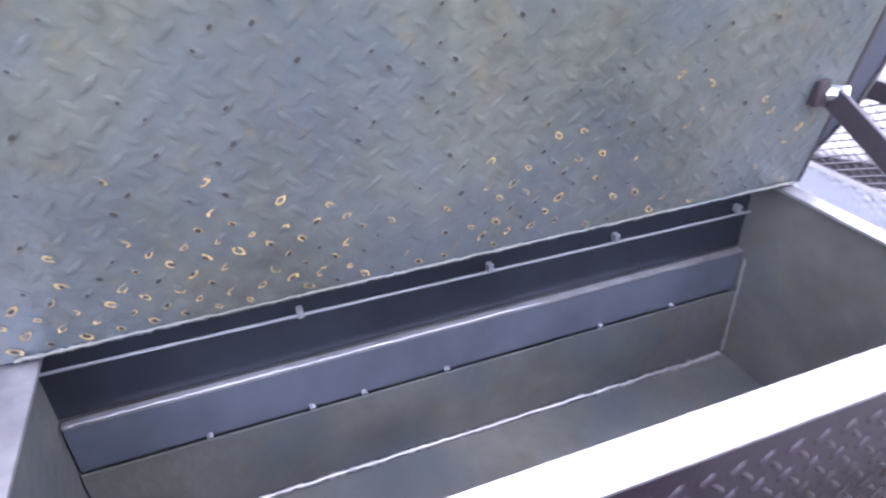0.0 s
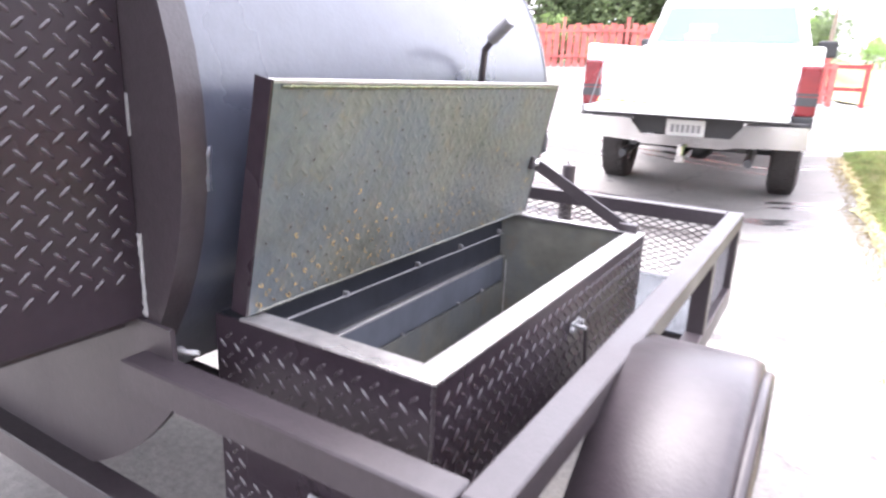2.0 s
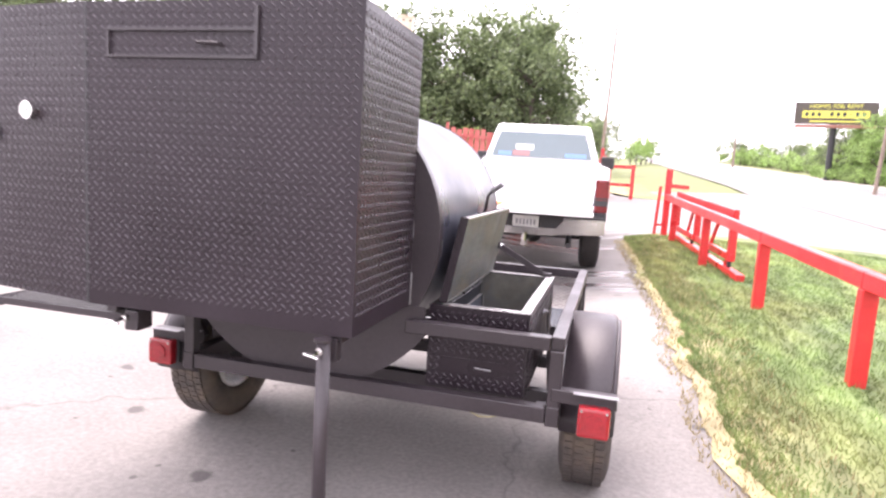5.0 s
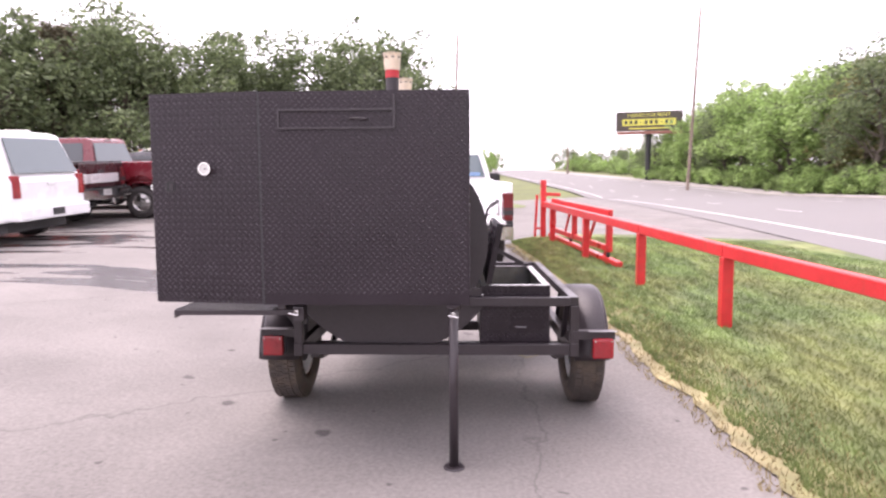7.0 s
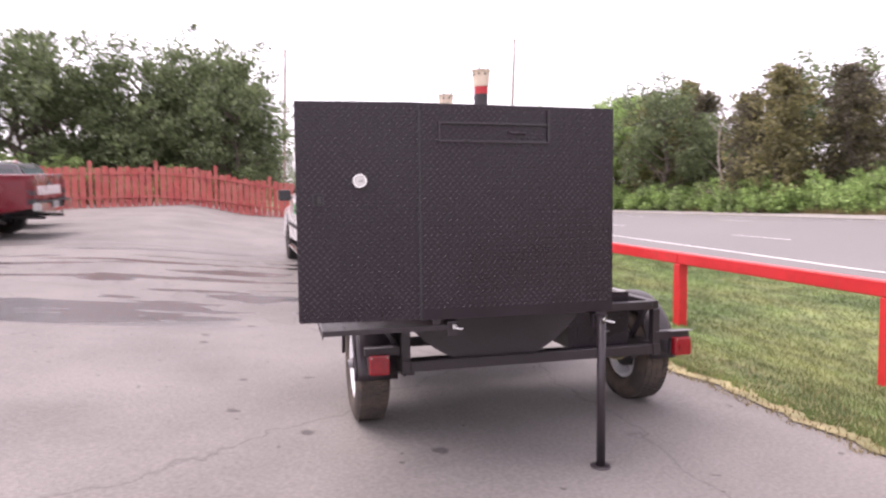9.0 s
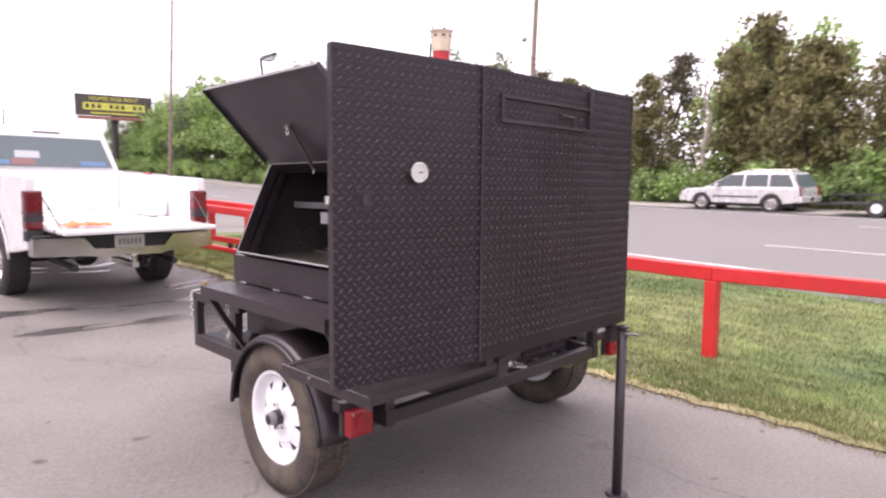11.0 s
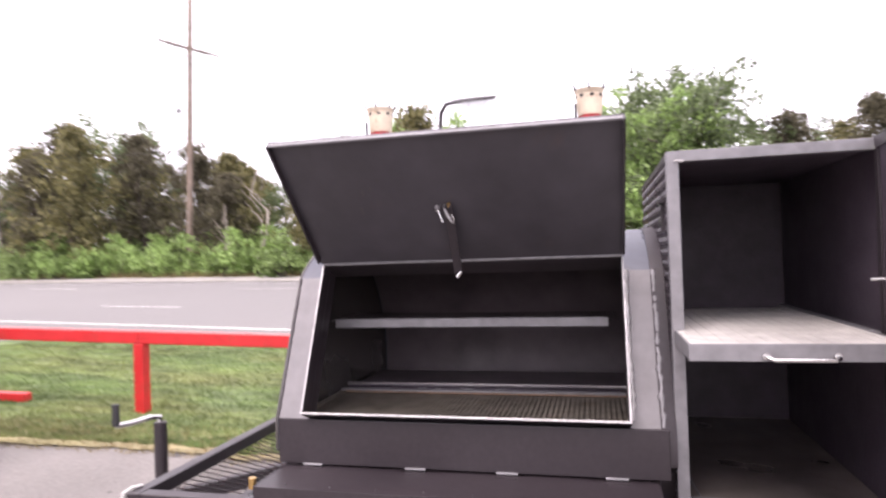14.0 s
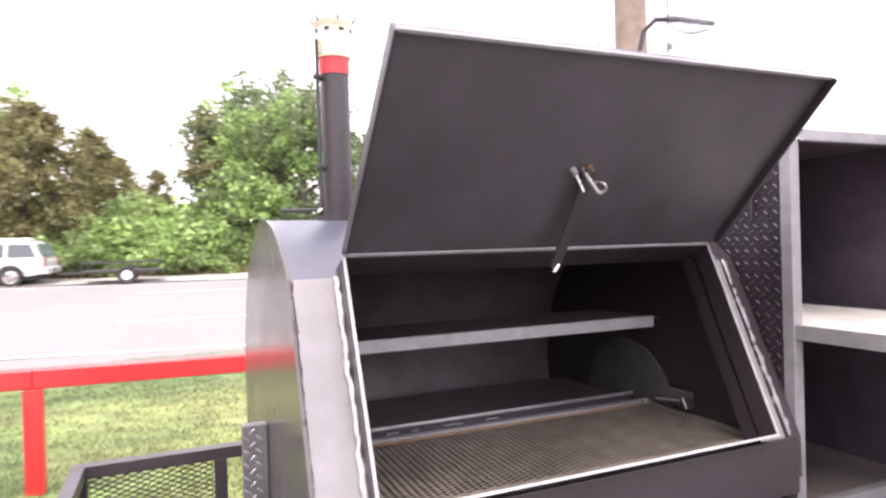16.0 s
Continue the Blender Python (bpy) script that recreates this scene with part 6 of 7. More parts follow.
# name bracket and edging on the back
br = part("sign_bracket", box(-0.69, -0.13, -0.010, 0.0, 1.725, 1.735, 0.001), BLACK, cab, "black welded sign bracket")
part("bracket_bar", box(-0.69, -0.13, -0.010, 0.0, 1.640, 1.650, 0.001), BLACK, br)
part("bracket_bar", box(-0.140, -0.128, -0.012, 0.0, 1.650, 1.80, 0.001), BLACK, br)
part("bracket_bar", box(-0.69, -0.680, -0.010, 0.0, 1.650, 1.725, 0.001), BLACK, br)
part("bracket_pull", path_rod([(-0.34, -0.004, 1.690), (-0.34, -0.016, 1.690), (-0.26, -0.016, 1.686), (-0.26, -0.004, 1.686)], 0.005), BLACK, br)
for z in (0.80, 1.07):
    part("seam_weld_plate", box(BX1 - 0.004, BX1 + 0.004, BY1 + 0.0, BY1 + 0.014, z, z + 0.058), PRIMER, cab)
weld((BX1 + 0.003, BY1 + 0.002, 0.80), (BX1 + 0.003, BY1 + 0.002, 0.93), 0.005, cab, PRIMER, 71)
weld((0.245, 0.572, 0.752), (0.305, 0.590, 0.752), 0.006, trailer, EDGE, 72)
tb = part("stop_bar", box(-0.672, -0.664, BY1 + 0.001, BY1 + 0.012, 1.597, 1.680, 0.001), BLACK, cab, "small black welded stop bar")
part("stop_arm", box(-0.700, -0.664, BY1 + 0.001, BY1 + 0.020, 1.680, 1.688, 0.001), BLACK, tb)
arc = [(CX + math.cos(radians(a)) * 0.648, CZ + math.sin(radians(a)) * 0.648) for a in range(-145, -34, 4)]
part("under_disc", prism([p for p in arc if p[1] < 0.797] + [(0.290, 0.797), (-0.74, 0.797)], 0.555, 0.5635), BLACK, trailer, "flat black end plate under the cabinet")
# open door, hinged on the rear left corner
hd = Vector((-0.781, 0.006, 0))
dv = (Vector((-1.347, 0.075, 0)) - hd).normalized()
dn = Vector((dv.y, -dv.x, 0))
if dn.y > 0:
    dn = -dn
DW = 0.563


def D(s, n, z):
    v = hd + dv * s + dn * n
    return (v.x, v.y, z)


def door_box(s0, s1, n0, n1, z0, z1, bv=0.0):
    bm = B()
    vs = [bm.verts.new(D(s, n, z)) for n in (n0, n1) for z in (z0, z1) for s in (s0, s1)]
    for f in ((0, 1, 3, 2), (4, 6, 7, 5), (0, 4, 5, 1), (2, 3, 7, 6), (0, 2, 6, 4), (1, 5, 7, 3)):
        bm.faces.new([vs[i] for i in f])
    if bv:
        bevel(bm, bv, 1)
    return bm


door = part("cabinet_door", door_box(0, DW, -0.006, 0.0, 0.803, 1.823), TREAD, cab, "open tread plate cabinet door")
o_ = D(DW, 0.0, 0.803)
lugs("door_raised_tread", o_, -dv * DW, (0, 0, 1.02), door, TREADTOP, 0.006)
for s0, s1, z0, z1 in ((0.0, DW, 0.803, 0.833), (0.0, DW, 1.793, 1.823), (0.0, 0.03, 0.833, 1.793), (DW - 0.03, DW, 0.833, 1.793)):
    part("door_frame", door_box(s0, s1, -0.036, -0.006, z0, z1, 0.002), BLACK, door)
part("door_lining", door_box(0.03, DW - 0.03, -0.030, -0.024, 0.833, 1.793), INNER, door)
# Dark strip put in for the shaded gap between door and cabinet.
part("hinge_strip", box(-0.785, -0.776, -0.002, -0.0005, 0.803, 1.82), TRIM, door)
weld(D(DW + 0.001, -0.004, 0.81), D(DW + 0.001, -0.004, 1.82), 0.0035, door, BLACK, 61)
for z in (0.95, 1.31, 1.70):
    part("hinge_barrel", rod(D(-0.008, -0.004, z - 0.04), D(-0.008, -0.004, z + 0.04), 0.008, 10), BLACK, door)
th = part("thermometer", rod(D(0.275, 0.0, 1.459), D(0.275, 0.022, 1.459), 0.030, 28), CHROME, door, "round chrome thermometer with white dial")
part("dial", rod(D(0.275, 0.022, 1.459), D(0.275, 0.0235, 1.459), 0.026, 28), DIAL, th)
bz = part("bezel", revolve([(0.025, 0.0), (0.032, 0.0), (0.032, 0.006), (0.027, 0.007)], (0, 0, 0), 28, "y"), CHROME, th)
bz.matrix_local = Matrix.Translation(Vector(D(0.275, 0.026, 1.459))) @ Matrix.Rotation(math.atan2(dv.y, dv.x) + math.pi, 4, "Z")
part("dial_needle", door_box(0.262, 0.277, 0.0236, 0.0242, 1.457, 1.461), TRIM, th)
part("probe", rod(D(0.275, -0.03, 1.459), D(0.275, -0.12, 1.459), 0.004, 8), CHROME, th)
lt = part("slam_latch", door_box(0.440, 0.492, 0.0, 0.004, 1.345, 1.402, 0.001), BLACK, door, "recessed black slam latch")
# Flat near-black plate: the recess's darkness is painted, nothing is cut in.
part("latch_recess", door_box(0.446, 0.486, 0.0042, 0.006, 1.350, 1.397), mat("latch_recess_shade", (0.006, 0.006, 0.007), 0.6, spread=0.1), lt)
part("latch_paddle", door_box(0.452, 0.470, 0.006, 0.009, 1.356, 1.391), BLACK, lt)
part("latch_tongue", door_box(DW, DW + 0.018, -0.022, -0.012, 1.36, 1.385), CHROME, lt)
part("door_stay", rod(D(0.52, -0.036, 1.34), D(0.52, -0.075, 1.345), 0.006, 8), CHROME, door)

# ---- wood box ----
fb = empty("wood_box", "black tread plate firewood box with its lid propped open", "storage box", "", (0.5, 1.14, 0.46))
X0, X1, Y0, Y1, Z0, Z1 = 0.285, 0.692, 0.640, 1.636, 0.462, 0.797
part("front_wall", box(X1 - 0.005, X1, Y0, Y1, Z0, Z1), TREAD, fb)
part("rear_wall", box(X0, X1 - 0.005, Y0, Y0 + 0.005, Z0, Z1), TREAD, fb)
part("far_wall", box(X0, X1 - 0.005, Y1 - 0.005, Y1, Z0, Z1), TREAD, fb)
part("back_wall", box(X0, X0 + 0.005, Y0 + 0.005, Y1 - 0.005, Z0, Z1 - 0.02), FBWALL, fb)
part("floor_plate", box(X0 + 0.005, X1 - 0.005, Y0 + 0.005, Y1 - 0.005, Z0, Z0 + 0.005), FBWALL, fb)
part("inner_lining", box(X1 - 0.009, X1 - 0.0055, Y0 + 0.006, Y1 - 0.006, Z0 + 0.006, Z1 - 0.006), FBWALL, fb)
part("inner_lining", box(X0 + 0.006, X1 - 0.010, Y1 - 0.009, Y1 - 0.0055, Z0 + 0.006, Z1 - 0.006), FBWALL, fb)
part("inner_lining", box(X0 + 0.006, X1 - 0.010, Y0 + 0.0055, Y0 + 0.009, Z0 + 0.006, Z1 - 0.006), FBWALL, fb)
lugs("front_raised_tread", (X1, Y0, Z0), (0, Y1 - Y0, 0), (0, 0, Z1 - Z0), fb, TREADTOP)
lugs("rear_raised_tread", (X0, Y0, Z0), (X1 - X0, 0, 0), (0, 0, Z1 - Z0), fb, TREADTOP, skip=lambda a, b: 0.05 < a < 0.36 and 0.06 < b < 0.15)
lugs("far_raised_tread", (X1, Y1, Z0), (X0 - X1, 0, 0), (0, 0, Z1 - Z0), fb, TREADTOP)
part("rim", box(X1 - 0.042, X1 + 0.001, Y0 - 0.001, Y1 + 0.001, Z1, Z1 + 0.005, 0.0015), BARE, fb, "worn bright steel rim")
part("rim", box(X0 + 0.055, X1 - 0.0425, Y0 - 0.001, Y0 + 0.040, Z1, Z1 + 0.005, 0.0015), BARE, fb, "worn bright steel rim")
part("rim", box(X0 + 0.055, X1 - 0.0425, Y1 - 0.024, Y1 + 0.001, Z1, Z1 + 0.005, 0.0015), BARE, fb, "worn bright steel rim")
weld((X1 - 0.004, Y0 - 0.001, Z0), (X1 - 0.001, Y0 - 0.001, Z1), 0.004, fb, BLACK, 14)
weld((0.318, Y0 + 0.02, Z0 + 0.008), (0.318, Y1 - 0.02, Z0 + 0.008), 0.005, fb, BARE, 15)
weld((X0 + 0.03, Y1 - 0.010, Z0 + 0.01), (X0 + 0.03, Y1 - 0.010, 0.66), 0.003, fb, BARE, 16)
# rod, ledge and hinge strip along the back
rodp = part("hanger_rod", rod((0.302, Y0 + 0.01, 0.748), (0.302, Y1 - 0.01, 0.738), 0.0021, 8), PRIMER, fb, "thin bright hanger rod")
for y in (0.936, 1.188, 1.384, 1.60):
    part("rod_lug", box(0.294, 0.306, y - 0.004, y + 0.004, 0.742, 0.754, 0.0015), PRIMER, rodp)
led = part("ledge", box(0.297, 0.308, Y0 + 0.012, Y1 - 0.012, 0.668, 0.673, 0.001), BARE, fb, "angle iron ledge with bright top")
weld((0.3065, Y0 + 0.02, 0.672), (0.3065, Y0 + 0.62, 0.672), 0.0026, led, EDGE, 19)
part("ledge_face", box(0.303, 0.3062, Y0 + 0.012, Y1 - 0.012, 0.598, 0.668), BLUE, led, "blued steel face")
part("lower_back", box(0.3105, 0.3135, Y0 + 0.012, Y1 - 0.012, Z0 + 0.006, 0.597), FBWALL, led)
# upper back strip, much darker than the ledge face below it
part("upper_back", box(0.2905, 0.2935, Y0 + 0.006, Y1 - 0.006, 0.674, 0.80), DARKBLUE, fb, "near-black bluish steel back")
for i, y in enumerate((0.80, 0.93, 1.0, 1.12, 1.37, 1.5)):
    part("spatter_bump", rod((0.306, y, 0.601), (0.313, y, 0.599), 0.0045, 6), PRIMER, led)
# lid
LH = Vector((0.352, 0, 0.806))
le = (Vector((0.421, 0, 1.151)) - LH)
LN = le.length
le.normalize()
ln_n = Vector((le.z, 0, -le.x))     # outward normal


def L(y, f, n):
    v = LH + le * f + ln_n * n
    return (v.x, y, v.z)


def fblid_plate(y0, y1, f0, f1, n0, n1, bv=0):
    bm = B()
    vs = [bm.verts.new(L(y, f, n)) for n in (n0, n1) for f in (f0, f1) for y in (y0, y1)]
    for f in ((0, 1, 3, 2), (4, 6, 7, 5), (0, 4, 5, 1), (2, 3, 7, 6), (0, 2, 6, 4), (1, 5, 7, 3)):
        bm.faces.new([vs[i] for i in f])
    if bv:
        bevel(bm, bv, 1)
    return bm


fl = part("box_lid", fblid_plate(0.645, 1.642, 0, LN, -0.005, 0.0), FBLID, fb, "raised lid with rust-specked bare underside")
part("lid_edge", fblid_plate(0.645, 1.642, LN, LN + 0.004, -0.012, 0.001), EDGE, fl, "bright edge")
part("lid_side", fblid_plate(0.640, 0.645, 0.0, LN + 0.004, -0.030, 0.001), TREAD, fl)
part("lid_side", fblid_plate(1.642, 1.647, 0.0, LN + 0.004, -0.030, 0.001), BLACK, fl)
part("lid_back", fblid_plate(0.645, 1.642, 0.0, LN, -0.032, -0.028), TREAD, fl)
lugs("lid_raised_tread", L(1.642, 0, -0.032), (0, -0.997, 0), le * LN, fl, TREADTOP)
# dents that the tread pattern leaves on the underside, rust rings and pits in some of them
rngd = random.Random(5)
RUSTY = mat("orange_rust_specks", (0.38, 0.27, 0.12), 0.85, spread=0.5, scale=60)
PIT = mat("dark_rust_pits", (0.035, 0.030, 0.028), 0.7, spread=0.4, scale=60)
vs, fs, rv_, rf_, pv_, pf_ = [], [], [], [], [], []
for j in range(20):
    for i in range(32):
        y, f = 0.664 + i * 0.0314 + (0.0157 if j % 2 else 0.0), 0.014 + j * 0.0172
        if y > 1.63:
            continue
        ang = radians(42 if j % 2 else -42)
        c, s_ = math.cos(ang), math.sin(ang)
        at = lambda a, b, n: L(y + a * c - b * s_, f + a * s_ + b * c, n)
        k = len(vs)
        vs += [at(a, b, 0.0004) for a, b in ((0.0122, 0), (0.006, 0.0036), (-0.006, 0.0036), (-0.0122, 0), (-0.006, -0.0036), (0.006, -0.0036))] + [at(0.006, 0, 0.0012), at(-0.006, 0, 0.0012)]
        fs += [(k, k + 1, k + 6), (k + 1, k + 2, k + 7, k + 6), (k + 2, k + 3, k + 7), (k + 3, k + 4, k + 7), (k + 4, k + 5, k + 6, k + 7), (k + 5, k, k + 6)]
        rusty = max(0.0, 1 - f / 0.21) * (1.12 - (y - 0.66) * 0.85) * (0.55 + 0.9 * noise.noise(Vector((y * 5, f * 9, 2.0))) + 0.25)
        if rngd.random() < 0.16 + 0.4 * rusty:
            k, q = len(pv_), 0.0012 + 0.0012 * rngd.random()
            pv_ += [at(math.cos(h * math.tau / 6) * q * 1.6, math.sin(h * math.tau / 6) * q, 0.0018) for h in range(6)]
            pf_.append(tuple(range(k, k + 6)))
        if rngd.random() < rusty:
            k, q, t0 = len(rv_), 0.0022 + 0.0023 * rngd.random(), rngd.randint(0, 11)
            wide = rngd.uniform(0.45, 0.75)
            for h in range(12):
                a = h * math.tau / 12
                m = 1 + rngd.uniform(-0.22, 0.22)
                rv_ += [at(math.cos(a) * q * 1.7 * m, math.sin(a) * q * m, 0.0016), at(math.cos(a) * q * 1.7 * wide, math.sin(a) * q * wide, 0.0016)]
            for h in range(rngd.randint(5, 12)):
                a, b = (t0 + h) % 12, (t0 + h + 1) % 12
                rf_.append((k + 2 * a, k + 2 * b, k + 2 * b + 1, k + 2 * a + 1))
raw("dimpled_relief", vs, fs, FBLID, fl, kind="stuff", smooth=True)
raw("pitting", pv_, pf_, PIT, fl, kind="stuff")
raw("rust_spotting", rv_, rf_, RUSTY, fl, kind="stuff")
weld(L(0.66, LN - 0.004, 0.002), L(1.60, LN - 0.004, 0.002), 0.0026, fl, WELDOLIVE, 18)
weld(L(0.66, 0.004, 0.003), L(1.63, 0.004, 0.003), 0.003, fl, FBWALL, 17)
arm = part("lid_stay", beam((0.392, 1.612, 0.945), (0.650, 1.630, 0.803), 0.006, 0.030, 0.001, up=(0.5, 0, 0.86)), BLACK, fb, "flat black folding lid stay")
part("stay_bolt", rod((0.372, 1.590, 0.950), (0.400, 1.625, 0.950), 0.010, 8), CHROME, arm)
part("stay_foot", box(0.630, 0.675, 1.610, 1.636, 0.803, 0.822, 0.002), BLACK, arm)
part("stay_plate", box(0.372, 0.392, 1.585, 1.605, 0.935, 0.968, 0.002), BLACK, arm)
lat = part("hasp", rod((X1, 1.147, 0.712), (X1 + 0.026, 1.147, 0.712), 0.005, 8), PRIMER, fb, "bright hasp bolt with hanging pin")
part("hasp_plate", box(X1 + 0.002, X1 + 0.006, 1.125, 1.170, 0.700, 0.724, 0.001), PRIMER, lat)
part("hasp_pin", rod((X1 + 0.024, 1.150, 0.712), (X1 + 0.026, 1.165, 0.615), 0.004, 6), BLACK, lat)
for y in (1.12, 1.175):
    part("hasp_nut", rod((X1 + 0.004, y, 0.712), (X1 + 0.012, y, 0.712), 0.006, 6), PRIMER, lat)
# Added strip gives the wall's darker band behind the pull; no door here.
drw = part("ash_door", box(X0 + 0.06, X1 - 0.07, Y0 - 0.004, Y0 - 0.001, 0.528, 0.590, 0.001), TREAD, fb, "narrow black plate strip with small bright pull")
part("ash_pull", rod((0.49, Y0 - 0.014, 0.560), (0.555, Y0 - 0.014, 0.557), 0.004, 8), PRIMER, drw)
for x in (X0 + 0.10, X1 - 0.10):
    part("box_foot", beam((x, 0.70, 0.445), (x, 1.60, 0.445), 0.04, 0.035), BLACK, fb)


# ---- vehicles ----
def outline(bottom, top, axles, ra, y0, y1):
    """Side outline of a car body, (y, z) pairs: flat sill with wheel arches, then the top line back."""
    pts = [(y0, bottom + 0.10)]
    for ya in axles:
        for k in range(9):
            a = math.pi * (1 - k / 8)
            pts.append((ya + math.cos(a) * ra, max(bottom, bottom - 0.02 + math.sin(a) * ra)))
    pts.append((y1, bottom + 0.08))
    return pts + top


def slab(prof, x0, x1, bv, taper=None):
    bm = prism(prof, x0, x1, "x")
    if taper:
        zlo, zhi, inset = taper
        for v in bm.verts:
            f = max(0, min(1, (v.co.z - zlo) / (zhi - zlo)))
            v.co.x *= 1 - inset * f
    if bv:
        bmesh.ops.recalc_face_normals(bm, faces=bm.faces)
        es = [e_ for e_ in bm.edges if len(e_.link_faces) == 2 and e_.calc_face_angle(0) > 0.9]
        bmesh.ops.bevel(bm, geom=es, offset=bv, segments=2, affect="EDGES", profile=0.6)
    return bm


def side_pane(name, prof, x, zlo, zhi, inset, parent, material=None):
    """Window glass on both flanks, following the taper of the cabin."""
    for s in (-1, 1):
        bm = B()
        vs = []
        for d in (0.0, 0.012):
            for y, z in prof:
                f = max(0, min(1, (z - zlo) / (zhi - zlo)))
                vs.append(bm.verts.new((s * (x * (1 - inset * f) + d - 0.004), y, z)))
        n = len(prof)
        for i in range(n):
            bm.faces.new((vs[i], vs[(i + 1) % n], vs[n + (i + 1) % n], vs[n + i]))
        bm.faces.new(vs[:n])
        bm.faces.new(vs[n:])
        part(name, bm, material or GLASS, parent)


def quad_pane(name, corners, parent, material, thick=0.012):
    bm = B()
    c = [Vector(v) for v in corners]
    n = (c[1] - c[0]).cross(c[3] - c[0]).normalized() * thick
    lo = [bm.verts.new(v) for v in c]
    hi = [bm.verts.new(v + n) for v in c]
    for i in range(4):
        bm.faces.new((lo[i], lo[(i + 1) % 4], hi[(i + 1) % 4], hi[i]))
    bm.faces.new(lo)
    bm.faces.new(hi)
    return part(name, bm, material, parent)


def place(ob, x, y, heading):
    """Stand a vehicle on the ground, rear end at x, y, its nose turned by heading degrees to the left of +y."""
    h = radians(heading)
    nx, ny = x - math.sin(h) * 4, y + math.cos(h) * 4
    lx, ly = x + math.cos(h) * 0.8, y + math.sin(h) * 0.8
    rx, ry = x - math.cos(h) * 0.8, y - math.sin(h) * 0.8
    zc = (gz(x, y) + gz(nx, ny)) / 2
    pit = math.atan2(gz(nx, ny) - gz(x, y), 4)
    rol = math.atan2(gz(lx, ly) - gz(rx, ry), 1.6)
    ob.matrix_basis = Matrix.Translation((x, y, gz(x, y) + 0.005)) @ Matrix.Rotation(h, 4, "Z") @ Matrix.Rotation(pit, 4, "X") @ Matrix.Rotation(-rol, 4, "Y")


def suv(name, label, paint, L_=4.9, Wd=1.9, H_=1.85, wr=0.37, rim=CHROME, x=0, y=0, heading=0, rack=True, rake=0.0):
    c = empty(name, label, "car")
    w = Wd / 2
    ax = (1.05, L_ - 0.95)
    belt = H_ * 0.60
    top = [(L_, 0.62), (L_ - 0.04, belt - 0.18), (L_ - 0.25, belt - 0.07), (L_ - 1.20, belt), (0.06, belt + 0.02), (0.0, belt - 0.1)]
    part("body", slab(outline(0.34, top, ax, wr + 0.07, 0.02, L_), -w, w, 0.05), paint, c)
    f0, f1 = L_ - 1.25 + 0.22 * rake, L_ - 2.05 - 0.22 * rake
    roof = [(f0, belt - 0.02), (f1, H_ - 0.06), (f1 - 0.45, H_), (0.50 + 0.5 * rake, H_), (0.32 + 0.1 * rake, H_ - 0.05), (0.05, belt - 0.02)]
    cabn = part("cabin", slab(roof, -w * 0.97, w * 0.97, 0.04, (belt, H_, 0.16)), paint, c)
    z0, z1 = belt + 0.05, H_ - 0.13
    yb = lambda z: 0.09 + (z - belt) / (H_ - belt) * 0.30
    yf = lambda z: f0 - 0.05 - (z - belt) / (H_ - belt) * (f0 - f1 + 0.02)
    for a, b in ((yb(z0) + 0.12, 1.15), (1.23, 2.12), (2.20, None)):
        pr = [(a, z0), (b or yf(z0) - 0.08, z0), (b or yf(z1) - 0.08, z1), (max(a, yb(z1) + 0.12), z1)]
        side_pane("side_window", pr, w * 0.97, belt, H_, 0.16, cabn)
    wi = lambda z: w * 0.97 * (1 - 0.16 * (z - belt) / (H_ - belt)) - 0.10
    quad_pane("rear_window", [(-wi(z0), yb(z0) - 0.07, z0), (wi(z0), yb(z0) - 0.07, z0), (wi(z1), yb(z1) - 0.065, z1), (-wi(z1), yb(z1) - 0.065, z1)], cabn, PANE)
    quad_pane("windscreen", [(wi(z0), yf(z0) + 0.045, z0), (-wi(z0), yf(z0) + 0.045, z0), (-wi(z1), yf(z1) + 0.045, z1), (wi(z1), yf(z1) + 0.045, z1)], cabn, GLASS)
    part("rear_bumper", box(-w + 0.01, w - 0.01, -0.10, 0.12, 0.42, 0.66, 0.05), paint, c)
    part("front_bumper", box(-w + 0.02, w - 0.02, L_ - 0.12, L_ + 0.08, 0.36, 0.62, 0.06), paint, c)
    part("number_plate", box(-0.16, 0.16, -0.108, -0.10, 0.48, 0.60), TRIM, c)
    for s in (-1, 1):
        part("tail_lamp", box(s * (w - 0.02), s * (w - 0.19), -0.015, 0.10, belt - 0.36, belt + 0.02, 0.02), RED_L, c)
        part("head_lamp", box(s * (w - 0.03), s * (w - 0.35), L_ - 0.06, L_ + 0.01, 0.66, 0.82, 0.02), CHROME, c)
        part("mirror", box(s * (w + 0.0), s * (w + 0.17), L_ - 1.75, L_ - 1.62, belt + 0.02, belt + 0.17, 0.03), paint, c)
        part("side_moulding", box(s * (w - 0.003), s * (w + 0.012), ax[0] + 0.5, ax[1] - 0.5, 0.58, 0.64, 0.004), TRIM, c)
        for yy in ax:
            wheel(s * (w - 0.12), yy, wr, s, c, rim, 0.22, wr * 0.62, 6, "wheel", 30)
        if rack:
            part("roof_rail", path_rod([(s * w * 0.70, 0.7, H_ - 0.01), (s * w * 0.70, 0.8, H_ + 0.05), (s * w * 0.70, L_ - 2.7, H_ + 0.05), (s * w * 0.70, L_ - 2.55, H_ - 0.01)], 0.018), CHROME, c)
    part("hatch_handle", box(-0.10, 0.10, -0.025, 0.0, belt - 0.16, belt - 0.11, 0.008), paint, c)
    part("underbody", box(-w * 0.8, w * 0.8, 0.3, L_ - 0.3, 0.22, 0.40), TRIM, c)
    place(c, x, y, heading)
    return c


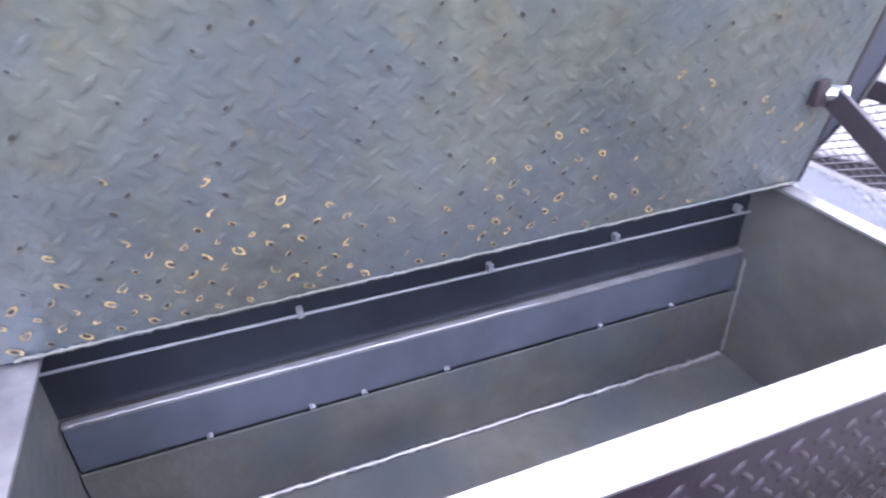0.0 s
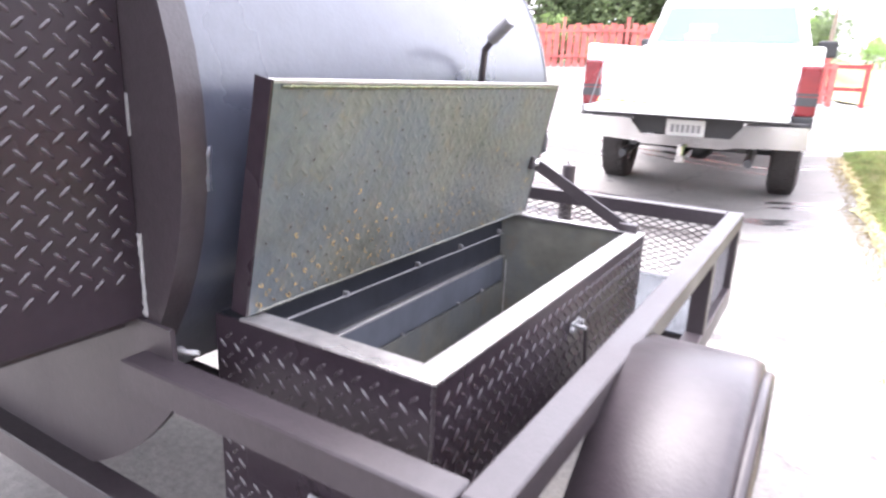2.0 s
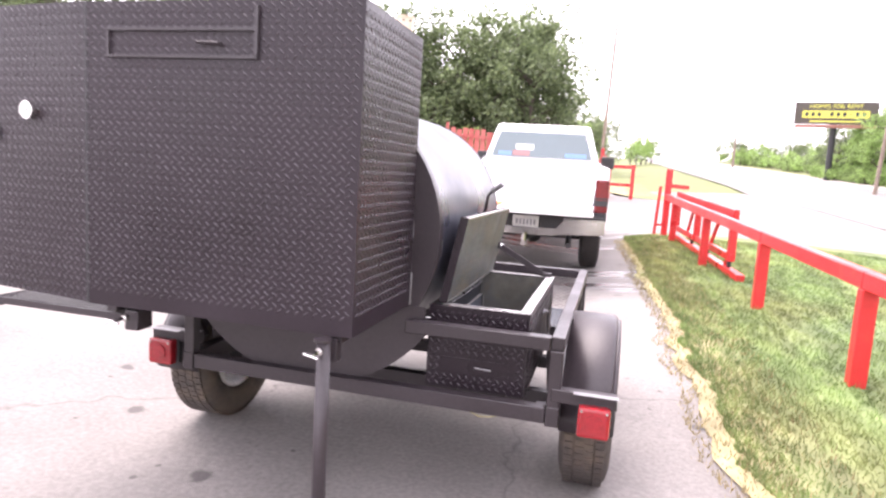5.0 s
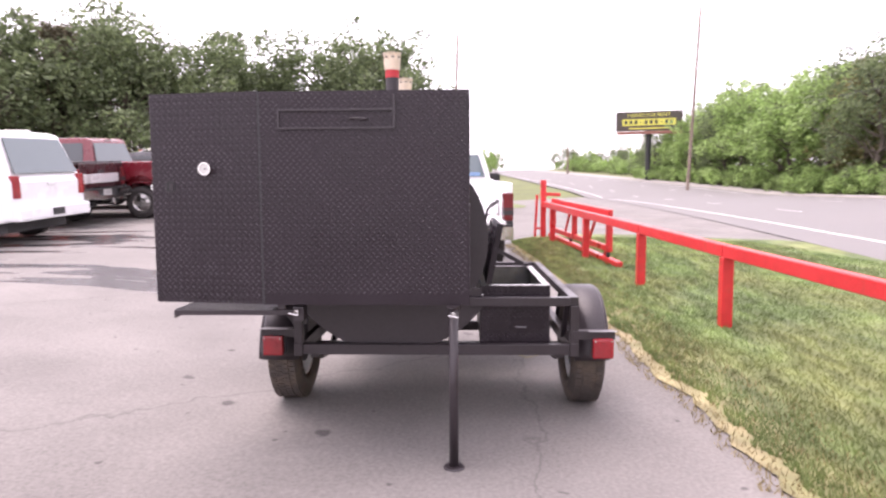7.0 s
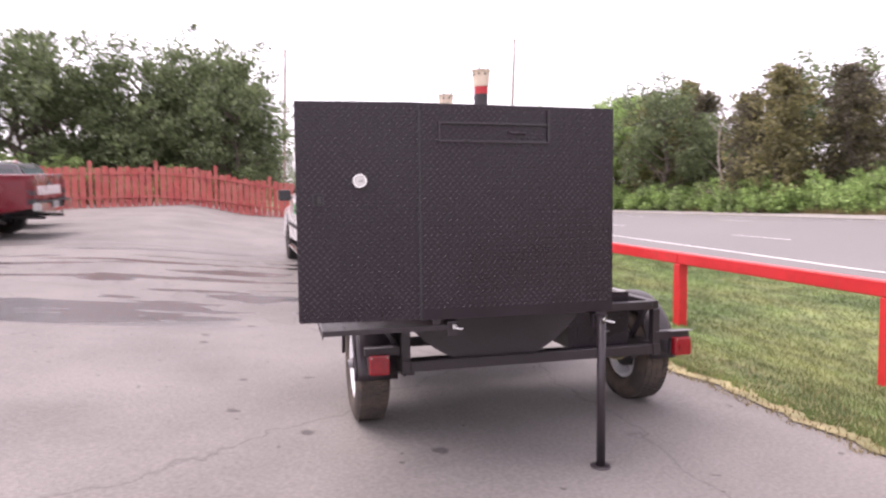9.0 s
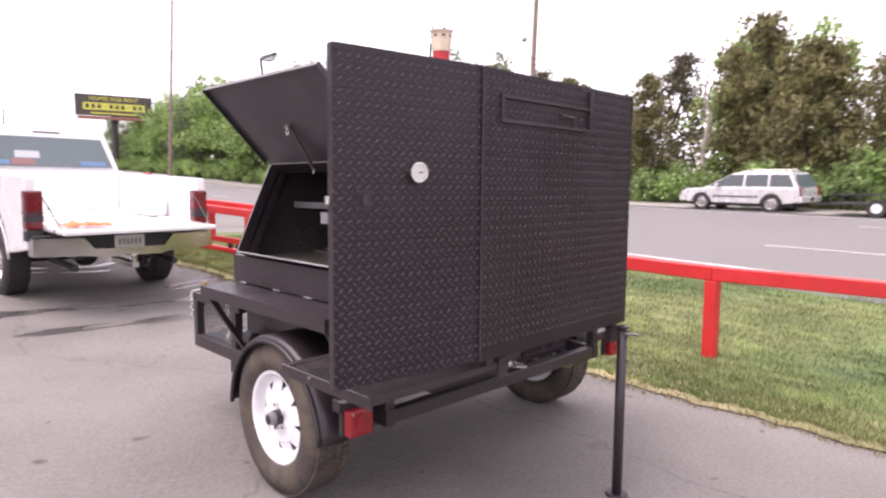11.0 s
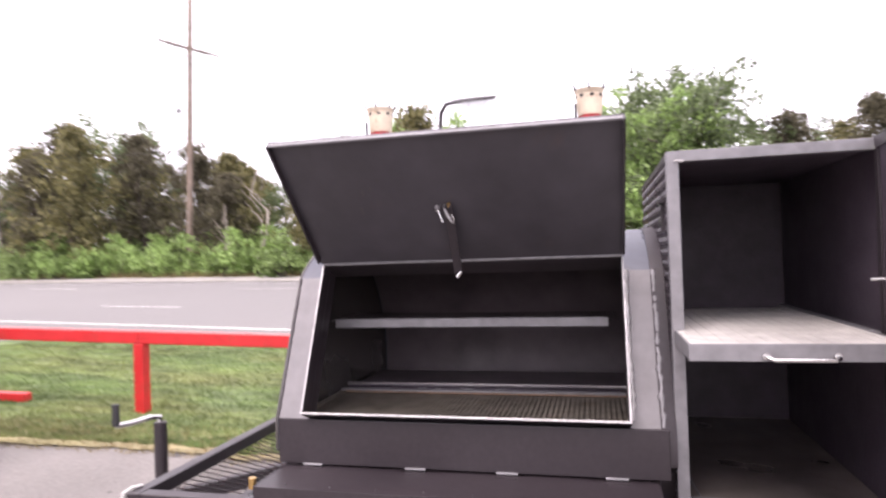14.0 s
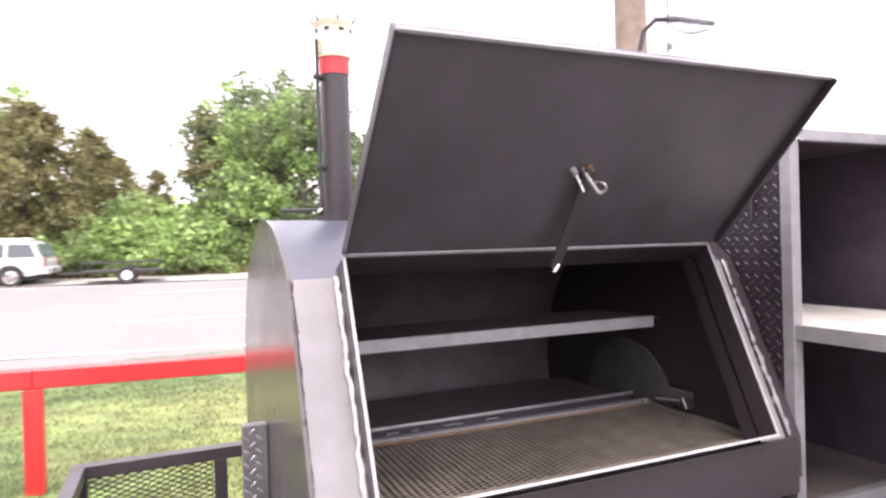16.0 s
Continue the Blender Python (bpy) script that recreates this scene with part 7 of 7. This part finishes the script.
def pickup(name, label, paint, x, y, heading, gate_open=False, cabs=1, bumper=CHROME, Wd=1.94, wr=0.385, cover=False, group="", bed=1.92, cl=None, nose=1.45, rail=1.36, waist=1.32):
    c = empty(name, label, "pickup truck", group)
    w = Wd / 2
    cl = cl or (1.55 if cabs == 1 else 2.2)
    y2 = bed + 0.03 + cl          # front of the cab
    L_ = y2 + nose
    ax = (1.18, L_ - 0.90)
    zf, zr = 0.88, rail           # bed floor, bed rail
    # bed flanks with wheel arches
    top = [(bed, zr), (0.0, zr), (0.0, 0.70)]
    pr = outline(0.55, top, (ax[0],), wr + 0.10, 0.0, bed)
    for s in (-1, 1):
        part("bed_side", slab(pr, s * w, s * (w - 0.10), 0.025), paint, c)
        part("arch_lip", path_rod([(s * (w - 0.006), ax[0] + math.cos(radians(8 + 164 * k / 16)) * (wr + 0.105), wr + math.sin(radians(8 + 164 * k / 16)) * (wr + 0.105)) for k in range(17)], 0.012, 8), paint, c, smooth=True)
        part("wheel_arch_tub", box(s * (w - 0.11), s * (w - 0.34), ax[0] - 0.45, ax[0] + 0.45, zf, zf + 0.22, 0.05), paint, c)
        lamp = part("tail_lamp", box(s * (w + 0.006), s * (w - 0.15), -0.03, 0.10, 0.85, 1.24, 0.02), TAIL, c, "tall dark red tail lamp")
        part("lamp_base", box(s * (w + 0.004), s * (w - 0.148), -0.028, 0.10, 0.74, 0.849, 0.01), TRIM, lamp)
        part("reverse_lens", box(s * (w + 0.0075), s * (w - 0.1505), -0.0325, 0.05, 0.93, 1.00, 0.004), TRIM, lamp)
        part("lamp_divider", box(s * (w + 0.008), s * (w - 0.152), -0.033, 0.10, 1.01, 1.03), TRIM, lamp)
        for yy in ax:
            wheel(s * (w - 0.13), yy, wr, s, c, CHROME, 0.25, wr * 0.55, 6, "wheel", 30)
    part("bed_floor", box(-w + 0.10, w - 0.10, 0.0, bed, zf - 0.03, zf), paint, c)
    for i in range(7):
        part("floor_rib", box(-0.72 + i * 0.24 - 0.03, -0.72 + i * 0.24 + 0.03, 0.02, bed - 0.06, zf, zf + 0.012, 0.004), paint, c)
    part("bed_front_wall", box(-w + 0.10, w - 0.10, bed - 0.06, bed, zf, zr, 0.01), paint, c)
    if gate_open:
        tg = part("tailgate", box(-w + 0.16, w - 0.16, -0.545, -0.005, zf - 0.045, zf + 0.005, 0.02), paint, c, "white tailgate folded down")
        part("gate_rib", box(-w + 0.24, w - 0.24, -0.50, -0.06, zf + 0.006, zf + 0.012, 0.003), paint, tg)
        for s in (-1, 1):
            part("gate_cable", rod((s * (w - 0.14), 0.02, 1.20), (s * (w - 0.18), -0.45, zf), 0.006, 6), TRIM, tg)
            part("gate_latch", box(s * (w - 0.16), s * (w - 0.18), -0.32, -0.26, zf - 0.035, zf - 0.005), TRIM, tg)
    else:
        tg = part("tailgate", box(-w + 0.155, w - 0.155, -0.01, 0.05, zf - 0.06, zr, 0.02), paint, c)
        part("gate_handle", box(-0.12, 0.12, -0.022, -0.01, 1.14, 1.20, 0.006), TRIM, tg)
        part("gate_panel", box(-0.68, 0.68, -0.018, -0.010, 0.92, 1.12, 0.004), SILVERP, tg)
    # bumper with a dropped middle
    bp = [(-w + 0.01, 0.60), (-0.40, 0.575), (-0.32, 0.555), (0.32, 0.555), (0.40, 0.575), (w - 0.01, 0.60), (w - 0.01, 0.775), (0.46, 0.765), (0.36, 0.645), (-0.36, 0.645), (-0.46, 0.765), (-w + 0.01, 0.775)]
    bb = part("rear_bumper", prism(bp, -0.16, 0.0), bumper, c, "step bumper")
    part("bumper_pad", prism([(-w + 0.03, 0.781), (w - 0.03, 0.781), (w - 0.03, 0.80), (-w + 0.03, 0.80)], -0.15, 0.0), TRIM, bb)
    part("plate_recess", box(-0.44, 0.44, -0.10, -0.01, 0.62, 0.78), TRIM, bb)
    np_ = part("number_plate", box(-0.155, 0.155, -0.125, -0.118, 0.625, 0.775, 0.002), DIAL, bb, "pale number plate")
    # plain bars stand in for the plate's characters
    vs, fs = [], []
    for i in range(6):
        k = len(vs)
        a, b = -0.118 + i * 0.042, -0.090 + i * 0.042
        vs += [(a, -0.1262, 0.668), (b, -0.1262, 0.668), (b, -0.1262, 0.735), (a, -0.1262, 0.735)]
        fs.append((k, k + 1, k + 2, k + 3))
    raw("plate_bars", vs, fs, PRIMER, bb, kind="stuff")
    part("hitch_bar", beam((0, -0.26, 0.46), (0, 0.3, 0.46), 0.07, 0.06), CHROME, c)
    part("hitch_ball", rod((0, -0.24, 0.49), (0, -0.24, 0.57), 0.028, 12), CHROME, c)
    part("rear_axle", rod((-w + 0.2, ax[0], wr), (w - 0.2, ax[0], wr), 0.05, 12), TRIM, c)
    part("differential", revolve([(0.01, -0.14), (0.10, -0.10), (0.15, 0.0), (0.10, 0.10), (0.01, 0.14)], (0, ax[0], wr), 18, "y"), TRIM, c, smooth=True)
    for s in (-1, 1):
        part("exhaust_pipe", rod((s * 0.52, -0.06, 0.44), (s * 0.52, 0.7, 0.46), 0.035, 12), TRIM, c)
        part("frame_rail", beam((s * 0.45, 0.05, 0.58), (s * 0.45, L_ - 0.4, 0.58), 0.07, 0.14), TRIM, c)
    part("spare_wheel", rod((0, 0.55, 0.50), (0, 0.55, 0.68), 0.34, 24), RUBBER, c)
    # cab
    belt, H_ = waist, 1.95
    low = outline(0.48, [(y2 + 0.02, 1.22), (y2 - 0.05, belt), (bed + 0.03, belt), (bed + 0.03, 0.60)], (), 0.4, bed + 0.03, y2 + 0.02)
    part("cab", slab(low, -w + 0.01, w - 0.01, 0.04), paint, c)
    rf = [(y2 - 0.02, belt - 0.02), (y2 - 0.55, H_ - 0.05), (y2 - 0.80, H_), (bed + 0.30, H_), (bed + 0.16, H_ - 0.05), (bed + 0.04, belt - 0.02)]
    rt = part("cab_roof", slab(rf, -w + 0.05, w - 0.05, 0.05, (belt, H_, 0.19)), paint, c)
    z0, z1 = belt + 0.04, H_ - 0.13
    iw = lambda z, m: (w - 0.05) * (1 - 0.19 * (z - belt) / (H_ - belt)) - m
    yb = lambda z: bed + 0.04 + (z - belt) / (H_ - belt) * 0.15
    quad_pane("rear_window", [(-iw(z0, 0.10), yb(z0) - 0.018, z0), (iw(z0, 0.10), yb(z0) - 0.018, z0), (iw(z1, 0.10), yb(z1) - 0.018, z1), (-iw(z1, 0.10), yb(z1) - 0.018, z1)], rt, PANE)
    yf = lambda z: y2 - 0.02 - (z - belt) / (H_ - belt) * 0.58
    quad_pane("windscreen", [(iw(z0, 0.08), yf(z0) + 0.03, z0), (-iw(z0, 0.08), yf(z0) + 0.03, z0), (-iw(z1, 0.08), yf(z1) + 0.03, z1), (iw(z1, 0.08), yf(z1) + 0.03, z1)], rt, GLASS)
    cuts = [(bed + 0.42, None)] if cabs == 1 else [(bed + 0.30, bed + 1.02), (bed + 1.10, None)]
    for a, b in cuts:
        side_pane("side_window", [(a, z0), (b or yf(z0) - 0.12, z0), (b or yf(z1) - 0.12, z1), (a + 0.04, z1)], w - 0.05, belt, H_, 0.19, rt)
    part("brake_lamp", box(-0.16, 0.16, yb(H_ - 0.07) - 0.02, yb(H_ - 0.07) + 0.02, H_ - 0.075, H_ - 0.045), PRIMER, rt)
    hood = outline(0.50, [(L_, 0.66), (L_ - 0.06, 0.98), (L_ - 0.35, 1.10), (y2 + 0.022, 1.22)], (ax[1],), wr + 0.10, y2 + 0.022, L_)
    part("front_end", slab(hood, -w + 0.01, w - 0.01, 0.06), paint, c)
    part("front_bumper", box(-w + 0.02, w - 0.02, L_ - 0.02, L_ + 0.14, 0.46, 0.68, 0.04), bumper, c)
    for s in (-1, 1):
        part("mirror", box(s * (w + 0.02), s * (w + 0.24), y2 - 0.62, y2 - 0.50, 1.30, 1.50, 0.03), TRIM, c)
        part("mirror_arm", beam((s * (w - 0.08), y2 - 0.5, 1.34), (s * (w + 0.1), y2 - 0.55, 1.38), 0.03, 0.04), TRIM, c)
        part("side_moulding", box(s * (w - 0.006), s * (w + 0.014), bed + 0.1, ax[1] - 0.55, 0.82, 0.88, 0.006), TRIM, c)
        part("step_bar", rod((s * (w - 0.02), bed + 0.1, 0.42), (s * (w - 0.02), y2 - 0.1, 0.42), 0.045, 12), bumper, c)
        part("door_handle", box(s * (w - 0.012), s * (w + 0.012), bed + 0.50, bed + 0.64, 1.12, 1.155, 0.004), TRIM, c)
    if cover:
        part("bed_cover", box(-w + 0.03, w - 0.03, 0.02, bed - 0.02, zr + 0.002, zr + 0.03, 0.01), TRIM, c)
    place(c, x, y, heading)
    return c


ram = pickup("white_pickup", "white pickup truck with open tailgate and chrome bumper", WHITEP, -0.045, 5.90, 3.7, True, Wd=1.86, wr=0.415, bed=2.27, cl=1.75, nose=1.75, rail=1.38, waist=1.40)
# stickers on the cab's rear window and flank, and painted window reflections
glow = Matrix(ram.matrix_basis)


STK_B = mat("blue_sticker_film", (0.13, 0.24, 0.40), 0.5, spread=0.1)
# pinkish and white reflections in the rear glass, painted as flat patches
PANE_WHITE = mat("white_window_reflection", (0.50, 0.52, 0.53), 0.5, spread=0.1)
PANE_PINK = mat("pink_window_reflection", (0.30, 0.15, 0.15), 0.5, spread=0.1)
STK_G = mat("green_sticker_film", (0.06, 0.35, 0.14), 0.5, spread=0.1)


def sticker(corners, material, parent):
    ob = raw("sticker", corners, [(0, 1, 2, 3)], material, parent)
    ob.location = (0, 0, 0)
    return ob


rw = lambda z: 2.27 + 0.04 + (z - 1.40) / 0.55 * 0.15 - 0.034
for xa, xb, za, zb, m in ((-0.66, -0.46, 1.46, 1.52, STK_B), (-0.44, -0.18, 1.46, 1.54, PANE_PINK), (-0.40, -0.12, 1.55, 1.64, PANE_WHITE), (0.36, 0.68, 1.46, 1.52, STK_B)):
    sticker([(xa, rw(za), za), (xb, rw(za), za), (xb, rw(zb), zb), (xa, rw(zb), zb)], m, ram)
for s in (-1, 1):
    q = s * 0.938
    sticker([(q, 1.75, 1.20), (q, 2.24, 1.20), (q, 2.24, 1.29), (q, 1.75, 1.30)], STK_B, ram)
    sticker([(q, 1.85, 1.08), (q, 2.15, 1.08), (q, 2.15, 1.14), (q, 1.85, 1.15)], STK_B, ram)
    q = s * 0.928
    sticker([(q, 2.75, 1.08), (q, 3.15, 1.06), (q, 3.10, 1.25), (q, 2.80, 1.26)], STK_G, ram)
# crumpled orange cloth on the lowered tailgate
vs, fs = [], []
for i in range(13):
    for j in range(9):
        z = 0.900 + 0.05 * max(0, noise.noise(Vector((i * 0.6, j * 0.7, 2)))) + 0.012
        vs.append((-0.70 + i * 0.036 + 0.03 * noise.noise(Vector((i, j, 1))), -0.42 + j * 0.038 + 0.04 * noise.noise(Vector((i * 0.5, j, 7))), z))
for i in range(12):
    for j in range(8):
        a = i * 9 + j
        if noise.noise(Vector((i * 0.4, j * 0.5, 9))) < 0.28:
            fs.append((a, a + 1, a + 10, a + 9))
cl = raw("orange_cloth", [glow @ Vector(v) for v in vs], fs, ORANGE, smooth=True)
tagged(cl, "crumpled orange cloth lying on the truck tailgate", "cloth")
cl.modifiers.new("thick", "SOLIDIFY").thickness = 0.006

suv("white_suv", "white sport utility vehicle parked on the lot", WHITEP, 5.1, 1.98, 1.94, 0.40, CHROME, -7.15, 8.15, 90)
pickup("maroon_pickup", "maroon crew cab pickup truck parked on the lot", MAROON, -6.35, 12.95, 89, False, 2, CHROME, bed=2.25)
pickup("dark_pickup", "dark maroon pickup truck with silver tailgate panel and bed cover", DARKP, -7.85, 10.95, 90, False, 2, CHROME, cover=True)
suv("grey_wagon", "dark grey wagon parked behind the maroon pickup", mat("dark_grey_car_paint", (0.10, 0.10, 0.105), 0.3, metal=0.2, spread=0.06, scale=8, bump=0.0, coat=0.5), 4.3, 1.8, 1.62, 0.33, CHROME, -7.3, 15.7, 90)
suv("silver_suv", "silver wagon parked on the far road shoulder", SILVERP, 4.9, 1.85, 1.62, 0.36, CHROME, 25.0, 6.1, -6, rake=1.0)

UTY = 2.1
ut = empty("utility_trailer", "small black open utility trailer on the far shoulder", "trailer", "", (24.2, 1.6 + UTY, gz(24.2, 1.6 + UTY)))
g = gz(24.2, 1.6 + UTY)
part("bed", box(23.4, 25.0, 0.3 + UTY, 2.9 + UTY, g + 0.42, g + 0.50, 0.01), TRIM, ut)
for xx in (23.42, 24.98):
    part("side_rail", beam((xx, 0.3 + UTY, g + 0.78), (xx, 2.9 + UTY, g + 0.78), 0.05, 0.05), TRIM, ut)
    for yy in (0.33 + UTY, 1.2 + UTY, 2.0 + UTY, 2.87 + UTY):
        part("stake", beam((xx, yy, g + 0.48), (xx, yy, g + 0.78), 0.04, 0.04), TRIM, ut)
part("tongue", beam((24.2, 2.9 + UTY, g + 0.42), (24.2, 3.7 + UTY, g + 0.42), 0.08, 0.08), TRIM, ut)
for xx, s in ((23.3, -1), (25.1, 1)):
    tw = part("wheel", revolve([(0.17, 0.08), (0.30, 0.09), (0.32, 0.0), (0.30, -0.09), (0.17, -0.08)], (xx, 1.45 + UTY, g + 0.32), 24, "x"), RUBBER, ut)
    part("rim", rod((xx - 0.07, 1.45 + UTY, g + 0.32), (xx + 0.07, 1.45 + UTY, g + 0.32), 0.175, 20), RIMW, tw)

# metal carport beyond the parked cars
cp = empty("carport", "grey corrugated metal carport behind the parked cars", "carport", "", (-20.3, 14.5, gz(-20.3, 14.5)))
g = gz(-20.3, 14.5)
CPM = mat("weathered_corrugated_metal", (0.10, 0.095, 0.092), 0.75, metal=0.0, spread=0.25, scale=6)
prof_ = [(-23.6, g + 3.0), (-20.3, g + 4.2), (-17.0, g + 3.0), (-17.0, g + 2.95), (-20.3, g + 4.13), (-23.6, g + 2.95)]
part("roof", prism(prof_, 12.0, 18.0), CPM, cp)
part("gable", prism([(-23.4, g + 2.95), (-20.3, g + 4.12), (-17.2, g + 2.95), (-17.2, g + 2.5), (-23.4, g + 2.5)], 12.1, 12.16), CPM, cp)
for xx in (-23.4, -17.2):
    for yy in (12.2, 15.0, 17.8):
        part("post", beam((xx, yy, gz(xx, yy) - 0.1), (xx, yy, g + 2.98), 0.08, 0.08), CPM, cp)
